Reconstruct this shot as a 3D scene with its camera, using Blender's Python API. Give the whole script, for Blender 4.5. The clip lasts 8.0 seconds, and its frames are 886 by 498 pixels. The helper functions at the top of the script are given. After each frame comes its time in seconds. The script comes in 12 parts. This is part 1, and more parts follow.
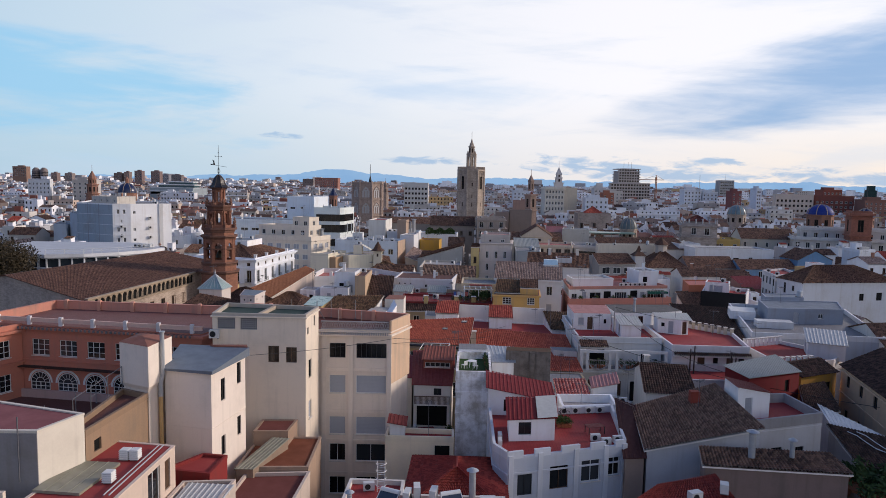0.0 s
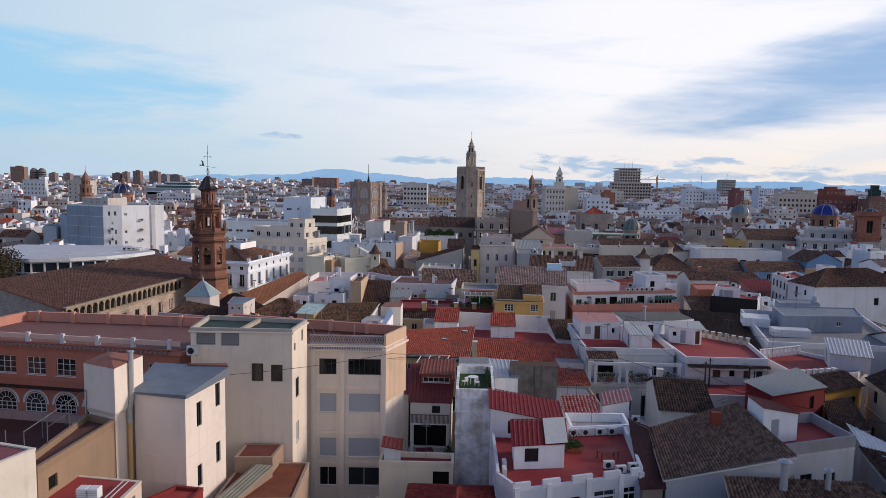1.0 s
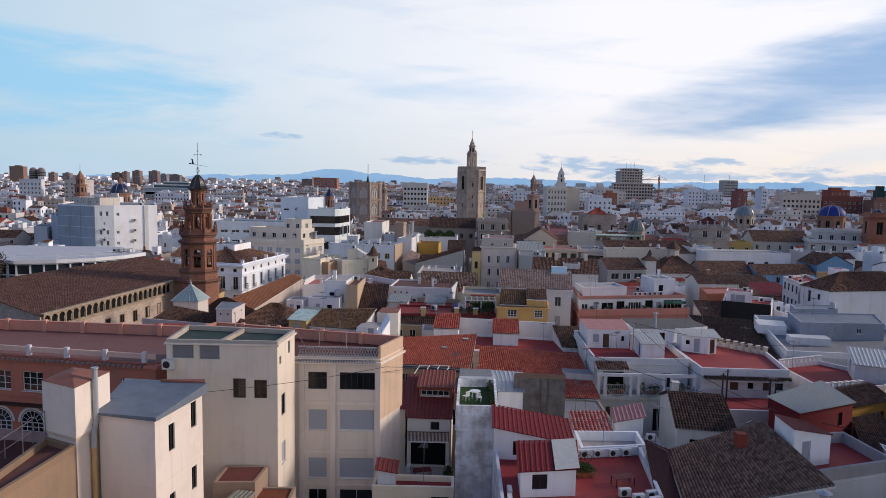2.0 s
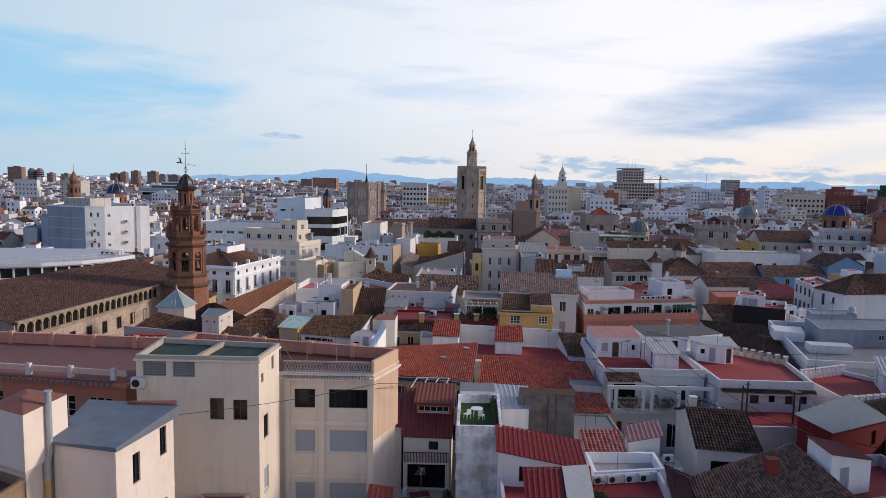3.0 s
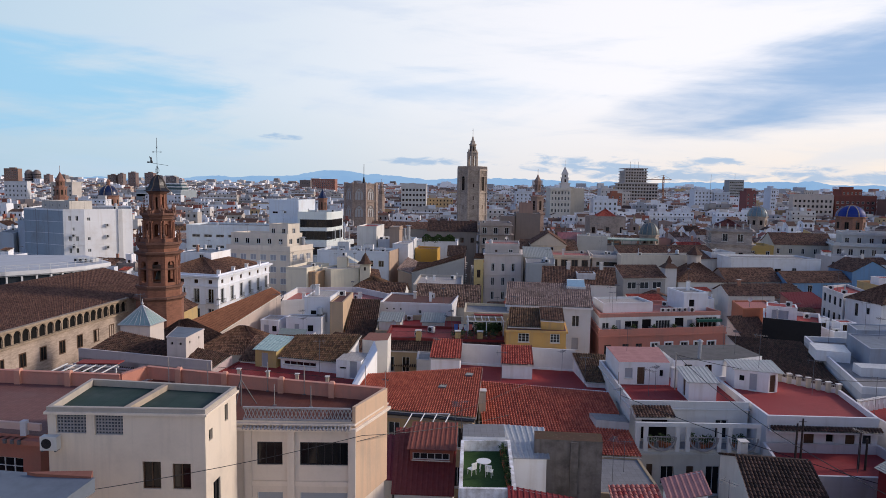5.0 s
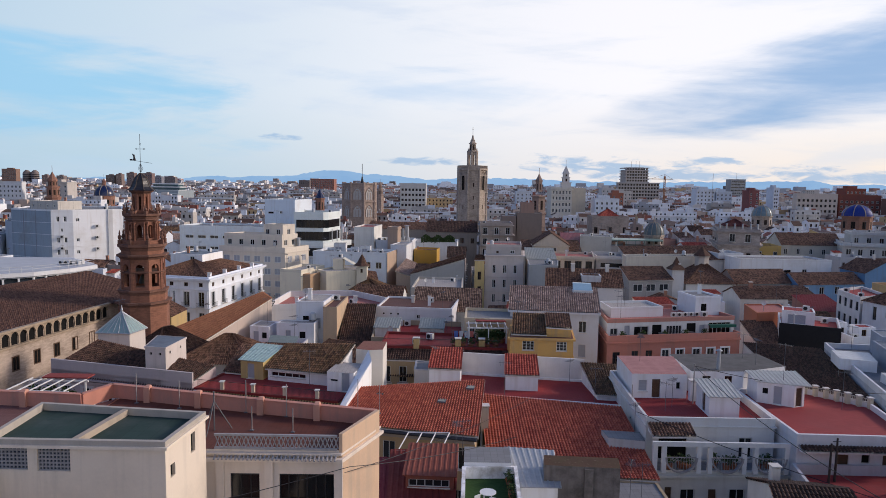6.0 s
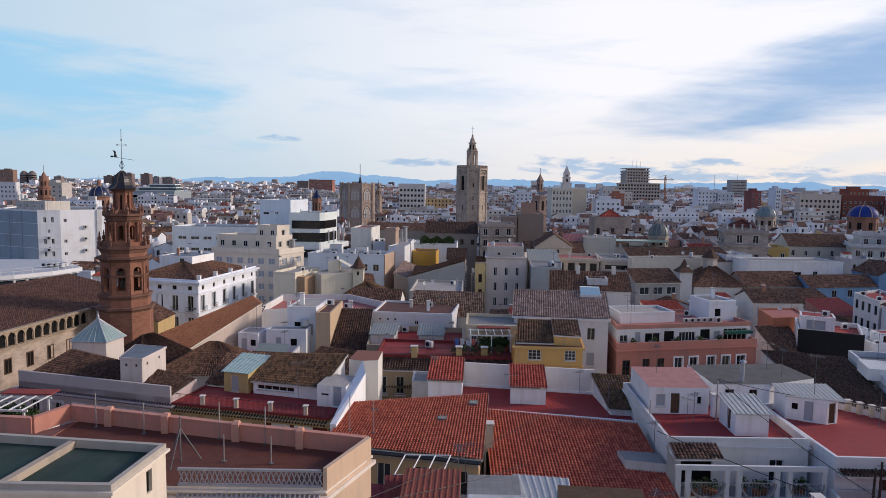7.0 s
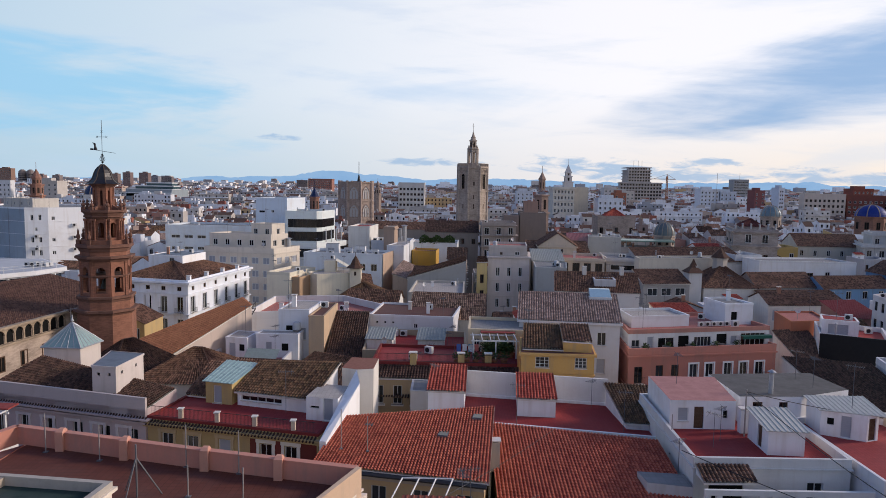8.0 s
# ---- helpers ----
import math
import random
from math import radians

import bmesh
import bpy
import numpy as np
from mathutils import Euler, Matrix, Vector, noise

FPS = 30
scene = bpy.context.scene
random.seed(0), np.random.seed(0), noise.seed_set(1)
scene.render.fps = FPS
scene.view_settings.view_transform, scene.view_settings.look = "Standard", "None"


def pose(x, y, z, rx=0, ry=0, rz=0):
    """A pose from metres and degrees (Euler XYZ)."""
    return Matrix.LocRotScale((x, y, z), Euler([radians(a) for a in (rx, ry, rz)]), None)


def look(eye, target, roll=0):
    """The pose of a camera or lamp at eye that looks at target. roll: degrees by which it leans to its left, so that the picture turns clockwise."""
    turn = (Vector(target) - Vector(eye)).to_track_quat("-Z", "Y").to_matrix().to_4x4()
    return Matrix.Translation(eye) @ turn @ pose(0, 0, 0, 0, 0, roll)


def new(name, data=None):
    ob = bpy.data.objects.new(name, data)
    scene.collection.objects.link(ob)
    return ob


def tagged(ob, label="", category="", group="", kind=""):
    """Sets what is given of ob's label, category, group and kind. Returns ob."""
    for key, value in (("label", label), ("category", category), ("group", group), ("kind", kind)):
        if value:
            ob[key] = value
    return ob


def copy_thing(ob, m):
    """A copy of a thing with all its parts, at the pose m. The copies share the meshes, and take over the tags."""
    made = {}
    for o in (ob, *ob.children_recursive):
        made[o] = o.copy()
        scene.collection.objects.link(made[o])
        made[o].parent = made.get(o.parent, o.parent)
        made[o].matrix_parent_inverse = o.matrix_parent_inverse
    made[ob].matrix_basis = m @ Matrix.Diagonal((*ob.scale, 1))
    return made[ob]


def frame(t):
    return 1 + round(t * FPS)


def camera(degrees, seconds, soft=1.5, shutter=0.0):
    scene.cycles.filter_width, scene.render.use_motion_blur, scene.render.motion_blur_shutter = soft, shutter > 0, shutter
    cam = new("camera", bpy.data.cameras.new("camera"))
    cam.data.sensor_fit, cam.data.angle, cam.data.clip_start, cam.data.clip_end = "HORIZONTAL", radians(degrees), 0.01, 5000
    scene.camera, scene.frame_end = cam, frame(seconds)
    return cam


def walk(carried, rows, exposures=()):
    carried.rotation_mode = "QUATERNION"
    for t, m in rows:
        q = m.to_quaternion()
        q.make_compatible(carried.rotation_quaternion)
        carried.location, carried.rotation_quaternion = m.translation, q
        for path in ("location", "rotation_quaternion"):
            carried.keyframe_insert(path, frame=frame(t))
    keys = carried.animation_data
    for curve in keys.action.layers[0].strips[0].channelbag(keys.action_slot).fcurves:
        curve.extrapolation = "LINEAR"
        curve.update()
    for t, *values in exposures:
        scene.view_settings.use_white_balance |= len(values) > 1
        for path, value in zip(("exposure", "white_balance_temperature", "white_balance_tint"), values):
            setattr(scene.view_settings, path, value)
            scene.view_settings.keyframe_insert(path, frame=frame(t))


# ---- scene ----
cam = camera(66.8, 8.0, soft=0.2)
PATH = [
    (0, (0.086, -1.776, 42.056), (0.073, 0.215, 41.864), 1.1),
    (0.5, (0.131, 1.096, 42.293), (0.119, 3.087, 42.1), 1.1),
    (1, (0.143, 3.792, 42.353), (0.131, 5.782, 42.16), 1.0),
    (1.5, (0.157, 6.443, 42.296), (0.144, 8.433, 42.104), 1.1),
    (3, (0.239, 14.534, 42.142), (0.226, 16.524, 41.95), 1.0),
    (3.5, (0.262, 17.336, 42.214), (0.25, 19.327, 42.023), 0.9),
    (4, (0.243, 20.212, 42.306), (0.23, 22.203, 42.115), 0.9),
    (4.5, (0.224, 23.124, 42.282), (0.211, 25.115, 42.092), 0.9),
    (6, (0.26, 31.491, 42.013), (0.248, 33.482, 41.823), 0.8),
    (6.5, (0.221, 34.344, 41.804), (0.209, 36.336, 41.616), 0.8),
    (7, (0.106, 37.185, 41.612), (0.097, 39.177, 41.425), 0.8),
    (7.5, (0.012, 40.017, 41.337), (0.003, 42.008, 41.149), 0.9),
    (8, (-0.078, 42.797, 41.03), (-0.086, 44.788, 40.842), 0.9),
]
walk(cam, [(t, look(eye, target, roll)) for t, eye, target, roll in PATH])

# ---- world, sun, exposure ----
SUN_AZ, SUN_EL = radians(80), radians(22)          # azimuth from +y towards +x
scene.view_settings.exposure = 0.06
scene.view_settings.use_white_balance = True
scene.view_settings.white_balance_temperature, scene.view_settings.white_balance_tint = 6250, 13


def build_world():
    w = bpy.data.worlds.new("sky")
    w.use_nodes = True
    scene.world = w
    nt = w.node_tree
    nt.nodes.clear()
    N = lambda t: nt.nodes.new(t)
    L = nt.links.new

    def math_(op, a, b=None):
        n = N("ShaderNodeMath")
        n.operation = op
        for i, v in enumerate((a, b)):
            if v is None:
                continue
            if isinstance(v, (int, float)):
                n.inputs[i].default_value = v
            else:
                L(v, n.inputs[i])
        return n.outputs[0]

    def ramp(src, stops):
        n = N("ShaderNodeValToRGB")
        while len(n.color_ramp.elements) < len(stops):
            n.color_ramp.elements.new(0.5)
        for e, (p, c) in zip(n.color_ramp.elements, stops):
            e.position = p
            e.color = (*c, 1) if len(c) == 3 else c
        L(src, n.inputs[0])
        return n.outputs[0]

    def mix(f, a, b, mode="MIX"):
        n = N("ShaderNodeMix")
        n.data_type, n.blend_type = "RGBA", mode
        for s, v in ((n.inputs[0], f), (n.inputs[6], a), (n.inputs[7], b)):
            if isinstance(v, (int, float)):
                s.default_value = v
            elif isinstance(v, tuple):
                s.default_value = (*v, 1)
            else:
                L(v, s)
        return n.outputs[2]

    sky = N("ShaderNodeTexSky")
    sky.sky_type, sky.sun_disc = "NISHITA", False
    sky.sun_elevation, sky.sun_rotation = SUN_EL, SUN_AZ
    sky.air_density, sky.dust_density, sky.ozone_density = 1.0, 1.5, 2.0
    tc = N("ShaderNodeTexCoord")
    sep = N("ShaderNodeSeparateXYZ")
    L(tc.outputs["Generated"], sep.inputs[0])
    x, y, z = sep.outputs
    az = math_("ARCTAN2", x, y)
    el = math_("ARCSINE", z)
    # long cloud streaks, wide along the horizon
    comb = N("ShaderNodeCombineXYZ")
    tilt = math_("MULTIPLY", az, 0.10)
    L(math_("MULTIPLY", az, 1.6), comb.inputs[0])
    L(math_("MULTIPLY", math_("SUBTRACT", el, tilt), 9.0), comb.inputs[1])
    n1 = N("ShaderNodeTexNoise")
    n1.inputs["Scale"].default_value, n1.inputs["Detail"].default_value = 1.7, 9
    n1.inputs["Roughness"].default_value, n1.inputs["Distortion"].default_value = 0.55, 0.6
    L(comb.outputs[0], n1.inputs["Vector"])
    comb2 = N("ShaderNodeCombineXYZ")
    L(math_("MULTIPLY", az, 3.0), comb2.inputs[0])
    L(math_("MULTIPLY", math_("ADD", el, tilt), 22.0), comb2.inputs[1])
    n2 = N("ShaderNodeTexNoise")
    n2.inputs["Scale"].default_value, n2.inputs["Detail"].default_value = 1.3, 8
    n2.inputs["Roughness"].default_value = 0.6
    L(comb2.outputs[0], n2.inputs["Vector"])

    def blob(a0, e0, wa, we, lean=0.0):
        """A soft long bank round (azimuth, elevation), 1 in its middle."""
        da = math_("SUBTRACT", az, a0)
        de = math_("SUBTRACT", math_("SUBTRACT", el, e0), math_("MULTIPLY", da, lean))
        q = math_("ADD", math_("POWER", math_("ABSOLUTE", math_("DIVIDE", da, wa)), 2.0),
                  math_("POWER", math_("ABSOLUTE", math_("DIVIDE", de, we)), 2.0))
        return math_("SUBTRACT", 1.0, q)

    def soft(v, lo, hi):
        n = N("ShaderNodeMapRange")
        n.interpolation_type = "SMOOTHSTEP"
        n.inputs[1].default_value, n.inputs[2].default_value = lo, hi
        L(v, n.inputs[0])
        return n.outputs[0]

    comb3 = N("ShaderNodeCombineXYZ")
    L(math_("MULTIPLY", az, 16.0), comb3.inputs[0])
    L(math_("MULTIPLY", el, 60.0), comb3.inputs[1])
    n3 = N("ShaderNodeTexNoise")
    n3.inputs["Scale"].default_value, n3.inputs["Detail"].default_value = 1.6, 7
    n3.inputs["Roughness"].default_value, n3.inputs["Distortion"].default_value = 0.6, 0.5
    L(comb3.outputs[0], n3.inputs["Vector"])
    rag = math_("MULTIPLY", math_("SUBTRACT", n3.outputs[0], 0.5), 5.5)
    nz = math_("SUBTRACT", n1.outputs[0], 0.5)
    nz2 = math_("SUBTRACT", n2.outputs[0], 0.5)
    wob = math_("ADD", math_("MULTIPLY", nz, 3.0), math_("MULTIPLY", nz2, 1.6))
    # clear blue to the left, a grey-blue bank to the right, low blue banks over the horizon
    left = soft(math_("ADD", blob(-0.56, 0.115, 0.30, 0.070, -0.10), math_("MULTIPLY", wob, 1.7)), -0.3, 1.3)
    middle = soft(math_("ADD", blob(0.00, 0.138, 0.24, 0.030, -0.06), math_("MULTIPLY", wob, 1.3)), 0.0, 1.3)
    right = soft(math_("ADD", blob(0.56, 0.150, 0.34, 0.058, 0.16), math_("MULTIPLY", wob, 0.75)), -0.4, 1.0)
    low = math_("ADD", blob(0.215, 0.030, 0.12, 0.015, -0.03), rag)
    for spot in ((0.375, 0.038, 0.04, 0.007), (0.47, 0.024, 0.06, 0.008), (0.30, 0.020, 0.14, 0.012), (-0.04, 0.034, 0.08, 0.006), (-0.245, 0.064, 0.03, 0.005), (0.60, 0.014, 0.14, 0.010)):
        low = math_("MAXIMUM", low, math_("ADD", blob(*spot), rag))
    low = soft(low, -0.1, 1.25)
    thin = soft(math_("ADD", n1.outputs[0], math_("MULTIPLY", nz2, 0.5)), 0.47, 0.72)
    fine = soft(n2.outputs[0], 0.50, 0.78)

    base = mix(soft(el, -0.01, 0.16), (0.90, 0.86, 0.83), (1.03, 1.00, 0.985))
    warm = soft(az, 0.05, 0.75)
    lowband = math_("SUBTRACT", 1.0, soft(el, 0.0, 0.13))
    base = mix(math_("MULTIPLY", warm, lowband), base, (1.02, 0.88, 0.73))
    cool = math_("MULTIPLY", math_("SUBTRACT", 1.0, soft(az, -0.75, 0.15)), lowband)
    base = mix(math_("MULTIPLY", cool, 0.85), base, (0.50, 0.70, 0.81))
    west = math_("SUBTRACT", 1.0, soft(az, -0.75, 0.30))
    base = mix(math_("MULTIPLY", west, 0.88), base, (0.47, 0.66, 0.77))
    c = mix(math_("MULTIPLY", thin, 0.42), base, (0.64, 0.74, 0.86))
    c = mix(math_("MULTIPLY", fine, 0.22), c, (0.66, 0.74, 0.86))
    c = mix(math_("MULTIPLY", left, 0.80), c, (0.30, 0.63, 0.86))
    c = mix(math_("MULTIPLY", middle, 0.45), c, (0.50, 0.68, 0.88))
    c = mix(math_("MULTIPLY", right, 0.95), c, (0.28, 0.45, 0.69))
    c = mix(math_("MULTIPLY", low, 0.85), c, (0.37, 0.54, 0.74))
    # deeper and bluer overhead and away from the sunset
    up = soft(el, 0.26, 0.9)
    c = mix(up, c, (0.070, 0.134, 0.345))
    facing = math_("COSINE", math_("SUBTRACT", az, radians(62)))
    away = math_("MULTIPLY", soft(math_("MULTIPLY", facing, -1.0), 0.0, 1.0), 0.80)
    c = mix(away, c, (0.084, 0.157, 0.385))
    # the high cloud veils the clear sky
    skyc = mix(1.0, sky.outputs[0], (0.10, 0.10, 0.10), "MULTIPLY")
    c = mix(0.12, c, skyc)
    bg = N("ShaderNodeBackground")
    bg.inputs[1].default_value = SKY_LEVEL
    L(c, bg.inputs[0])
    out = N("ShaderNodeOutputWorld")
    L(bg.outputs[0], out.inputs[0])


SKY_LEVEL = 1.0
build_world()
sun = bpy.data.lights.new("sun", "SUN")
sun.energy, sun.angle, sun.color = 2.4, radians(9), (1.0, 0.84, 0.70)
sun_ob = new("sun", sun)
sd = Vector((math.sin(SUN_AZ) * math.cos(SUN_EL), math.cos(SUN_AZ) * math.cos(SUN_EL), math.sin(SUN_EL)))
sun_ob.matrix_world = look(sd * 300, (0, 0, 0))


# ---- materials ----
MATS = {}


def base_mat(name):
    m = bpy.data.materials.new(name)
    m.use_nodes = True
    nt = m.node_tree
    return m, nt, nt.nodes["Principled BSDF"]


def link(nt, a, b):
    nt.links.new(a, b)


def tex(nt, kind, scale, detail=4.0, rough=0.55, vec=None, stretch=None):
    n = nt.nodes.new(kind)
    n.inputs["Scale"].default_value = scale
    if "Detail" in n.inputs:
        n.inputs["Detail"].default_value = detail
        n.inputs["Roughness"].default_value = rough
    if vec is None:
        vec = nt.nodes.new("ShaderNodeTexCoord").outputs["Object"]
    if stretch:
        mp = nt.nodes.new("ShaderNodeMapping")
        mp.inputs["Scale"].default_value = stretch
        link(nt, vec, mp.inputs[0])
        vec = mp.outputs[0]
    link(nt, vec, n.inputs["Vector"])
    return n


def ranged(nt, src, lo, hi, a=0.0, b=1.0):
    n = nt.nodes.new("ShaderNodeMapRange")
    for i, v in enumerate((lo, hi, a, b)):
        n.inputs[i + 1].default_value = v
    link(nt, src, n.inputs[0])
    return n.outputs[0]


def mixc(nt, f, a, b, mode="MIX"):
    n = nt.nodes.new("ShaderNodeMix")
    n.data_type, n.blend_type = "RGBA", mode
    for s, v in ((n.inputs[0], f), (n.inputs[6], a), (n.inputs[7], b)):
        if isinstance(v, (int, float)):
            s.default_value = v
        elif isinstance(v, tuple):
            s.default_value = (*v[:3], 1)
        else:
            link(nt, v, s)
    return n.outputs[2]


def bump(nt, bs, height, strength=0.3, dist=0.02):
    b = nt.nodes.new("ShaderNodeBump")
    b.inputs["Strength"].default_value, b.inputs["Distance"].default_value = strength, dist
    link(nt, height, b.inputs["Height"])
    link(nt, b.outputs[0], bs.inputs["Normal"])


def plaster(col, dirt=0.52, rough=0.9):
    """Painted render: rain streaks, blotches, fine grain."""
    key = ("plaster", col, dirt)
    if key in MATS:
        return MATS[key]
    m, nt, bs = base_mat("plaster")
    r, g, b = col
    lum = 0.3 * r + 0.59 * g + 0.11 * b
    stain = (lum * 0.62 + r * 0.05, lum * 0.56 + g * 0.04, lum * 0.48 + b * 0.03)
    big = tex(nt, "ShaderNodeTexNoise", 0.22 if dirt <= 1 else 0.7, 6, 0.68)
    streak = tex(nt, "ShaderNodeTexNoise", 1.0, 5, 0.6, stretch=(1.3, 1.3, 0.10))
    fine = tex(nt, "ShaderNodeTexNoise", 7.0, 4, 0.6)
    lo = 0.48 if dirt <= 1 else 0.43
    if dirt > 1:
        stain = tuple(v * 0.66 for v in stain)
    c = mixc(nt, ranged(nt, big.outputs[0], lo, 0.80 if dirt <= 1 else 0.66, 0, min(dirt, 0.9)), col, stain)
    c = mixc(nt, ranged(nt, streak.outputs[0], lo + 0.04, 0.85, 0, min(1.0, dirt * 1.1)), c, stain)
    c = mixc(nt, ranged(nt, fine.outputs[0], 0.3, 0.7, 0, 0.10), c, (1, 1, 1), "SOFT_LIGHT")
    oi = nt.nodes.new("ShaderNodeObjectInfo")
    hsv = nt.nodes.new("ShaderNodeHueSaturation")
    link(nt, ranged(nt, oi.outputs["Random"], 0, 1, 0.93, 1.05), hsv.inputs["Value"])
    link(nt, c, hsv.inputs["Color"])
    link(nt, hsv.outputs[0], bs.inputs["Base Color"])
    bs.inputs["Roughness"].default_value = rough
    bs.inputs["Specular IOR Level"].default_value = 0.25
    bump(nt, bs, fine.outputs[0], 0.25, 0.015)
    MATS[key] = m
    return m


def paving(col, joint=0.3, dirt=0.4, rough=0.75):
    """Terrace floor: small square clay tiles with worn, dusty patches."""
    key = ("paving", col, joint)
    if key in MATS:
        return MATS[key]
    m, nt, bs = base_mat("paving")
    tc = nt.nodes.new("ShaderNodeTexCoord").outputs["Object"]
    br = nt.nodes.new("ShaderNodeTexBrick")
    br.offset = 0.0
    br.inputs["Scale"].default_value = 1.0
    br.inputs["Brick Width"].default_value = br.inputs["Row Height"].default_value = joint
    br.inputs["Mortar Size"].default_value = 0.012
    br.inputs["Color1"].default_value = (*col, 1)
    br.inputs["Color2"].default_value = (col[0] * 0.86, col[1] * 0.84, col[2] * 0.84, 1)
    br.inputs["Mortar"].default_value = (col[0] * 0.62, col[1] * 0.62, col[2] * 0.62, 1)
    link(nt, tc, br.inputs["Vector"])
    big = tex(nt, "ShaderNodeTexNoise", 0.35, 7, 0.65)
    dust = tuple(0.55 * v + 0.10 for v in col)
    c = mixc(nt, ranged(nt, big.outputs[0], 0.45, 0.75, 0, dirt), br.outputs["Color"], dust)
    spots = tex(nt, "ShaderNodeTexNoise", 1.6, 6, 0.7)
    c = mixc(nt, ranged(nt, spots.outputs[0], 0.58, 0.75, 0, dirt * 0.8), c, tuple(v * 0.5 for v in col))
    link(nt, c, bs.inputs["Base Color"])
    link(nt, ranged(nt, big.outputs[0], 0.3, 0.7, rough - 0.12, rough + 0.1), bs.inputs["Roughness"])
    bs.inputs["Specular IOR Level"].default_value = 0.2
    MATS[key] = m
    return m


def roof_tiles(col, col2, moss=0.0, lichen=0.2):
    """Curved clay tiles: each tile its own shade by its column and row, soot and lichen over all."""
    key = ("tiles", col, col2, moss, lichen)
    if key in MATS:
        return MATS[key]
    m, nt, bs = base_mat("roof_tiles")
    uv = nt.nodes.new("ShaderNodeUVMap")
    fl = nt.nodes.new("ShaderNodeVectorMath")
    fl.operation = "FLOOR"
    link(nt, uv.outputs[0], fl.inputs[0])
    wn = nt.nodes.new("ShaderNodeTexWhiteNoise")
    wn.noise_dimensions = "2D"
    link(nt, fl.outputs[0], wn.inputs["Vector"])
    c = mixc(nt, ranged(nt, wn.outputs["Value"], 0.15, 0.95), col, col2)
    big = tex(nt, "ShaderNodeTexNoise", 0.5, 7, 0.65)
    c = mixc(nt, ranged(nt, big.outputs[0], 0.48, 0.75, 0, 0.6 * lichen + 0.25), c, tuple(v * 0.45 for v in col2))
    sp = tex(nt, "ShaderNodeTexNoise", 3.0, 5, 0.65)
    c = mixc(nt, ranged(nt, sp.outputs[0], 0.58, 0.72, 0, lichen), c, (0.36, 0.29, 0.225))
    if moss:
        ms = tex(nt, "ShaderNodeTexNoise", 1.1, 6, 0.7)
        c = mixc(nt, ranged(nt, ms.outputs[0], 0.46, 0.66, 0, moss), c, (0.105, 0.095, 0.040))
    link(nt, c, bs.inputs["Base Color"])
    bs.inputs["Roughness"].default_value = 0.88
    bs.inputs["Specular IOR Level"].default_value = 0.25
    bump(nt, bs, sp.outputs[0], 0.3, 0.02)
    MATS[key] = m
    return m


def plain(name, col, rough=0.6, metal=0.0, var=0.18, scale=2.5):
    key = (name, col, rough, metal)
    if key in MATS:
        return MATS[key]
    m, nt, bs = base_mat(name)
    n = tex(nt, "ShaderNodeTexNoise", scale, 6, 0.65)
    c = mixc(nt, ranged(nt, n.outputs[0], 0.35, 0.75, 0, var * 2), col, tuple(v * 0.55 for v in col))
    link(nt, c, bs.inputs["Base Color"])
    link(nt, ranged(nt, n.outputs[0], 0.3, 0.7, max(rough - 0.1, 0.02), min(rough + 0.1, 1)), bs.inputs["Roughness"])
    bs.inputs["Metallic"].default_value = metal
    bs.inputs["Specular IOR Level"].default_value = 0.25 if rough >= 0.55 and not metal else 0.5
    MATS[key] = m
    return m


def stone(col, course=0.5, rough=0.92):
    """Coursed stone or brickwork that is seen from afar."""
    key = ("stone", col, course)
    if key in MATS:
        return MATS[key]
    m, nt, bs = base_mat("stone")
    n = tex(nt, "ShaderNodeTexNoise", 0.35, 8, 0.68)
    streak = tex(nt, "ShaderNodeTexNoise", 0.9, 6, 0.6, stretch=(1, 1, 0.15))
    bed = tex(nt, "ShaderNodeTexNoise", 1.0 / course, 3, 0.6, stretch=(0.5, 0.5, 2.0))
    c = mixc(nt, ranged(nt, n.outputs[0], 0.35, 0.72), col, tuple(v * 0.5 for v in col))
    c = mixc(nt, ranged(nt, streak.outputs[0], 0.5, 0.8, 0, 0.6), c, tuple(v * 0.38 for v in col))
    c = mixc(nt, ranged(nt, bed.outputs[0], 0.42, 0.62, 0, 0.4), c, tuple(min(1, v * 1.3) for v in col))
    link(nt, c, bs.inputs["Base Color"])
    bs.inputs["Roughness"].default_value = rough
    bump(nt, bs, bed.outputs[0], 0.5, 0.05)
    MATS[key] = m
    return m


def glass_mat():
    if "glass" in MATS:
        return MATS["glass"]
    m, nt, bs = base_mat("window_glass")
    oi = nt.nodes.new("ShaderNodeObjectInfo")
    c = mixc(nt, ranged(nt, oi.outputs["Random"], 0.55, 1.0), (0.008, 0.009, 0.010), (0.045, 0.05, 0.055))
    link(nt, c, bs.inputs["Base Color"])
    bs.inputs["Roughness"].default_value = 0.07
    MATS["glass"] = m
    return m


GLASS = glass_mat()
WHITE_FRAME = plain("white_frame", (0.70, 0.70, 0.68), 0.45, 0, 0.08)
BROWN_FRAME = plain("brown_frame", (0.10, 0.055, 0.03), 0.5)
GREY_BLIND = plain("roller_blind", (0.37, 0.39, 0.43), 0.6, 0, 0.06)
IRON = plain("iron", (0.025, 0.025, 0.028), 0.55, 0.3)
ZINC = plain("zinc", (0.42, 0.44, 0.46), 0.55, 0.35)
STEEL = plain("steel", (0.15, 0.15, 0.16), 0.6, 0.3)
SLATE = plain("grey_membrane", (0.16, 0.19, 0.23), 0.6, 0, 0.2, 0.8)
AC_WHITE = plain("ac_white", (0.62, 0.62, 0.60), 0.5, 0, 0.12)
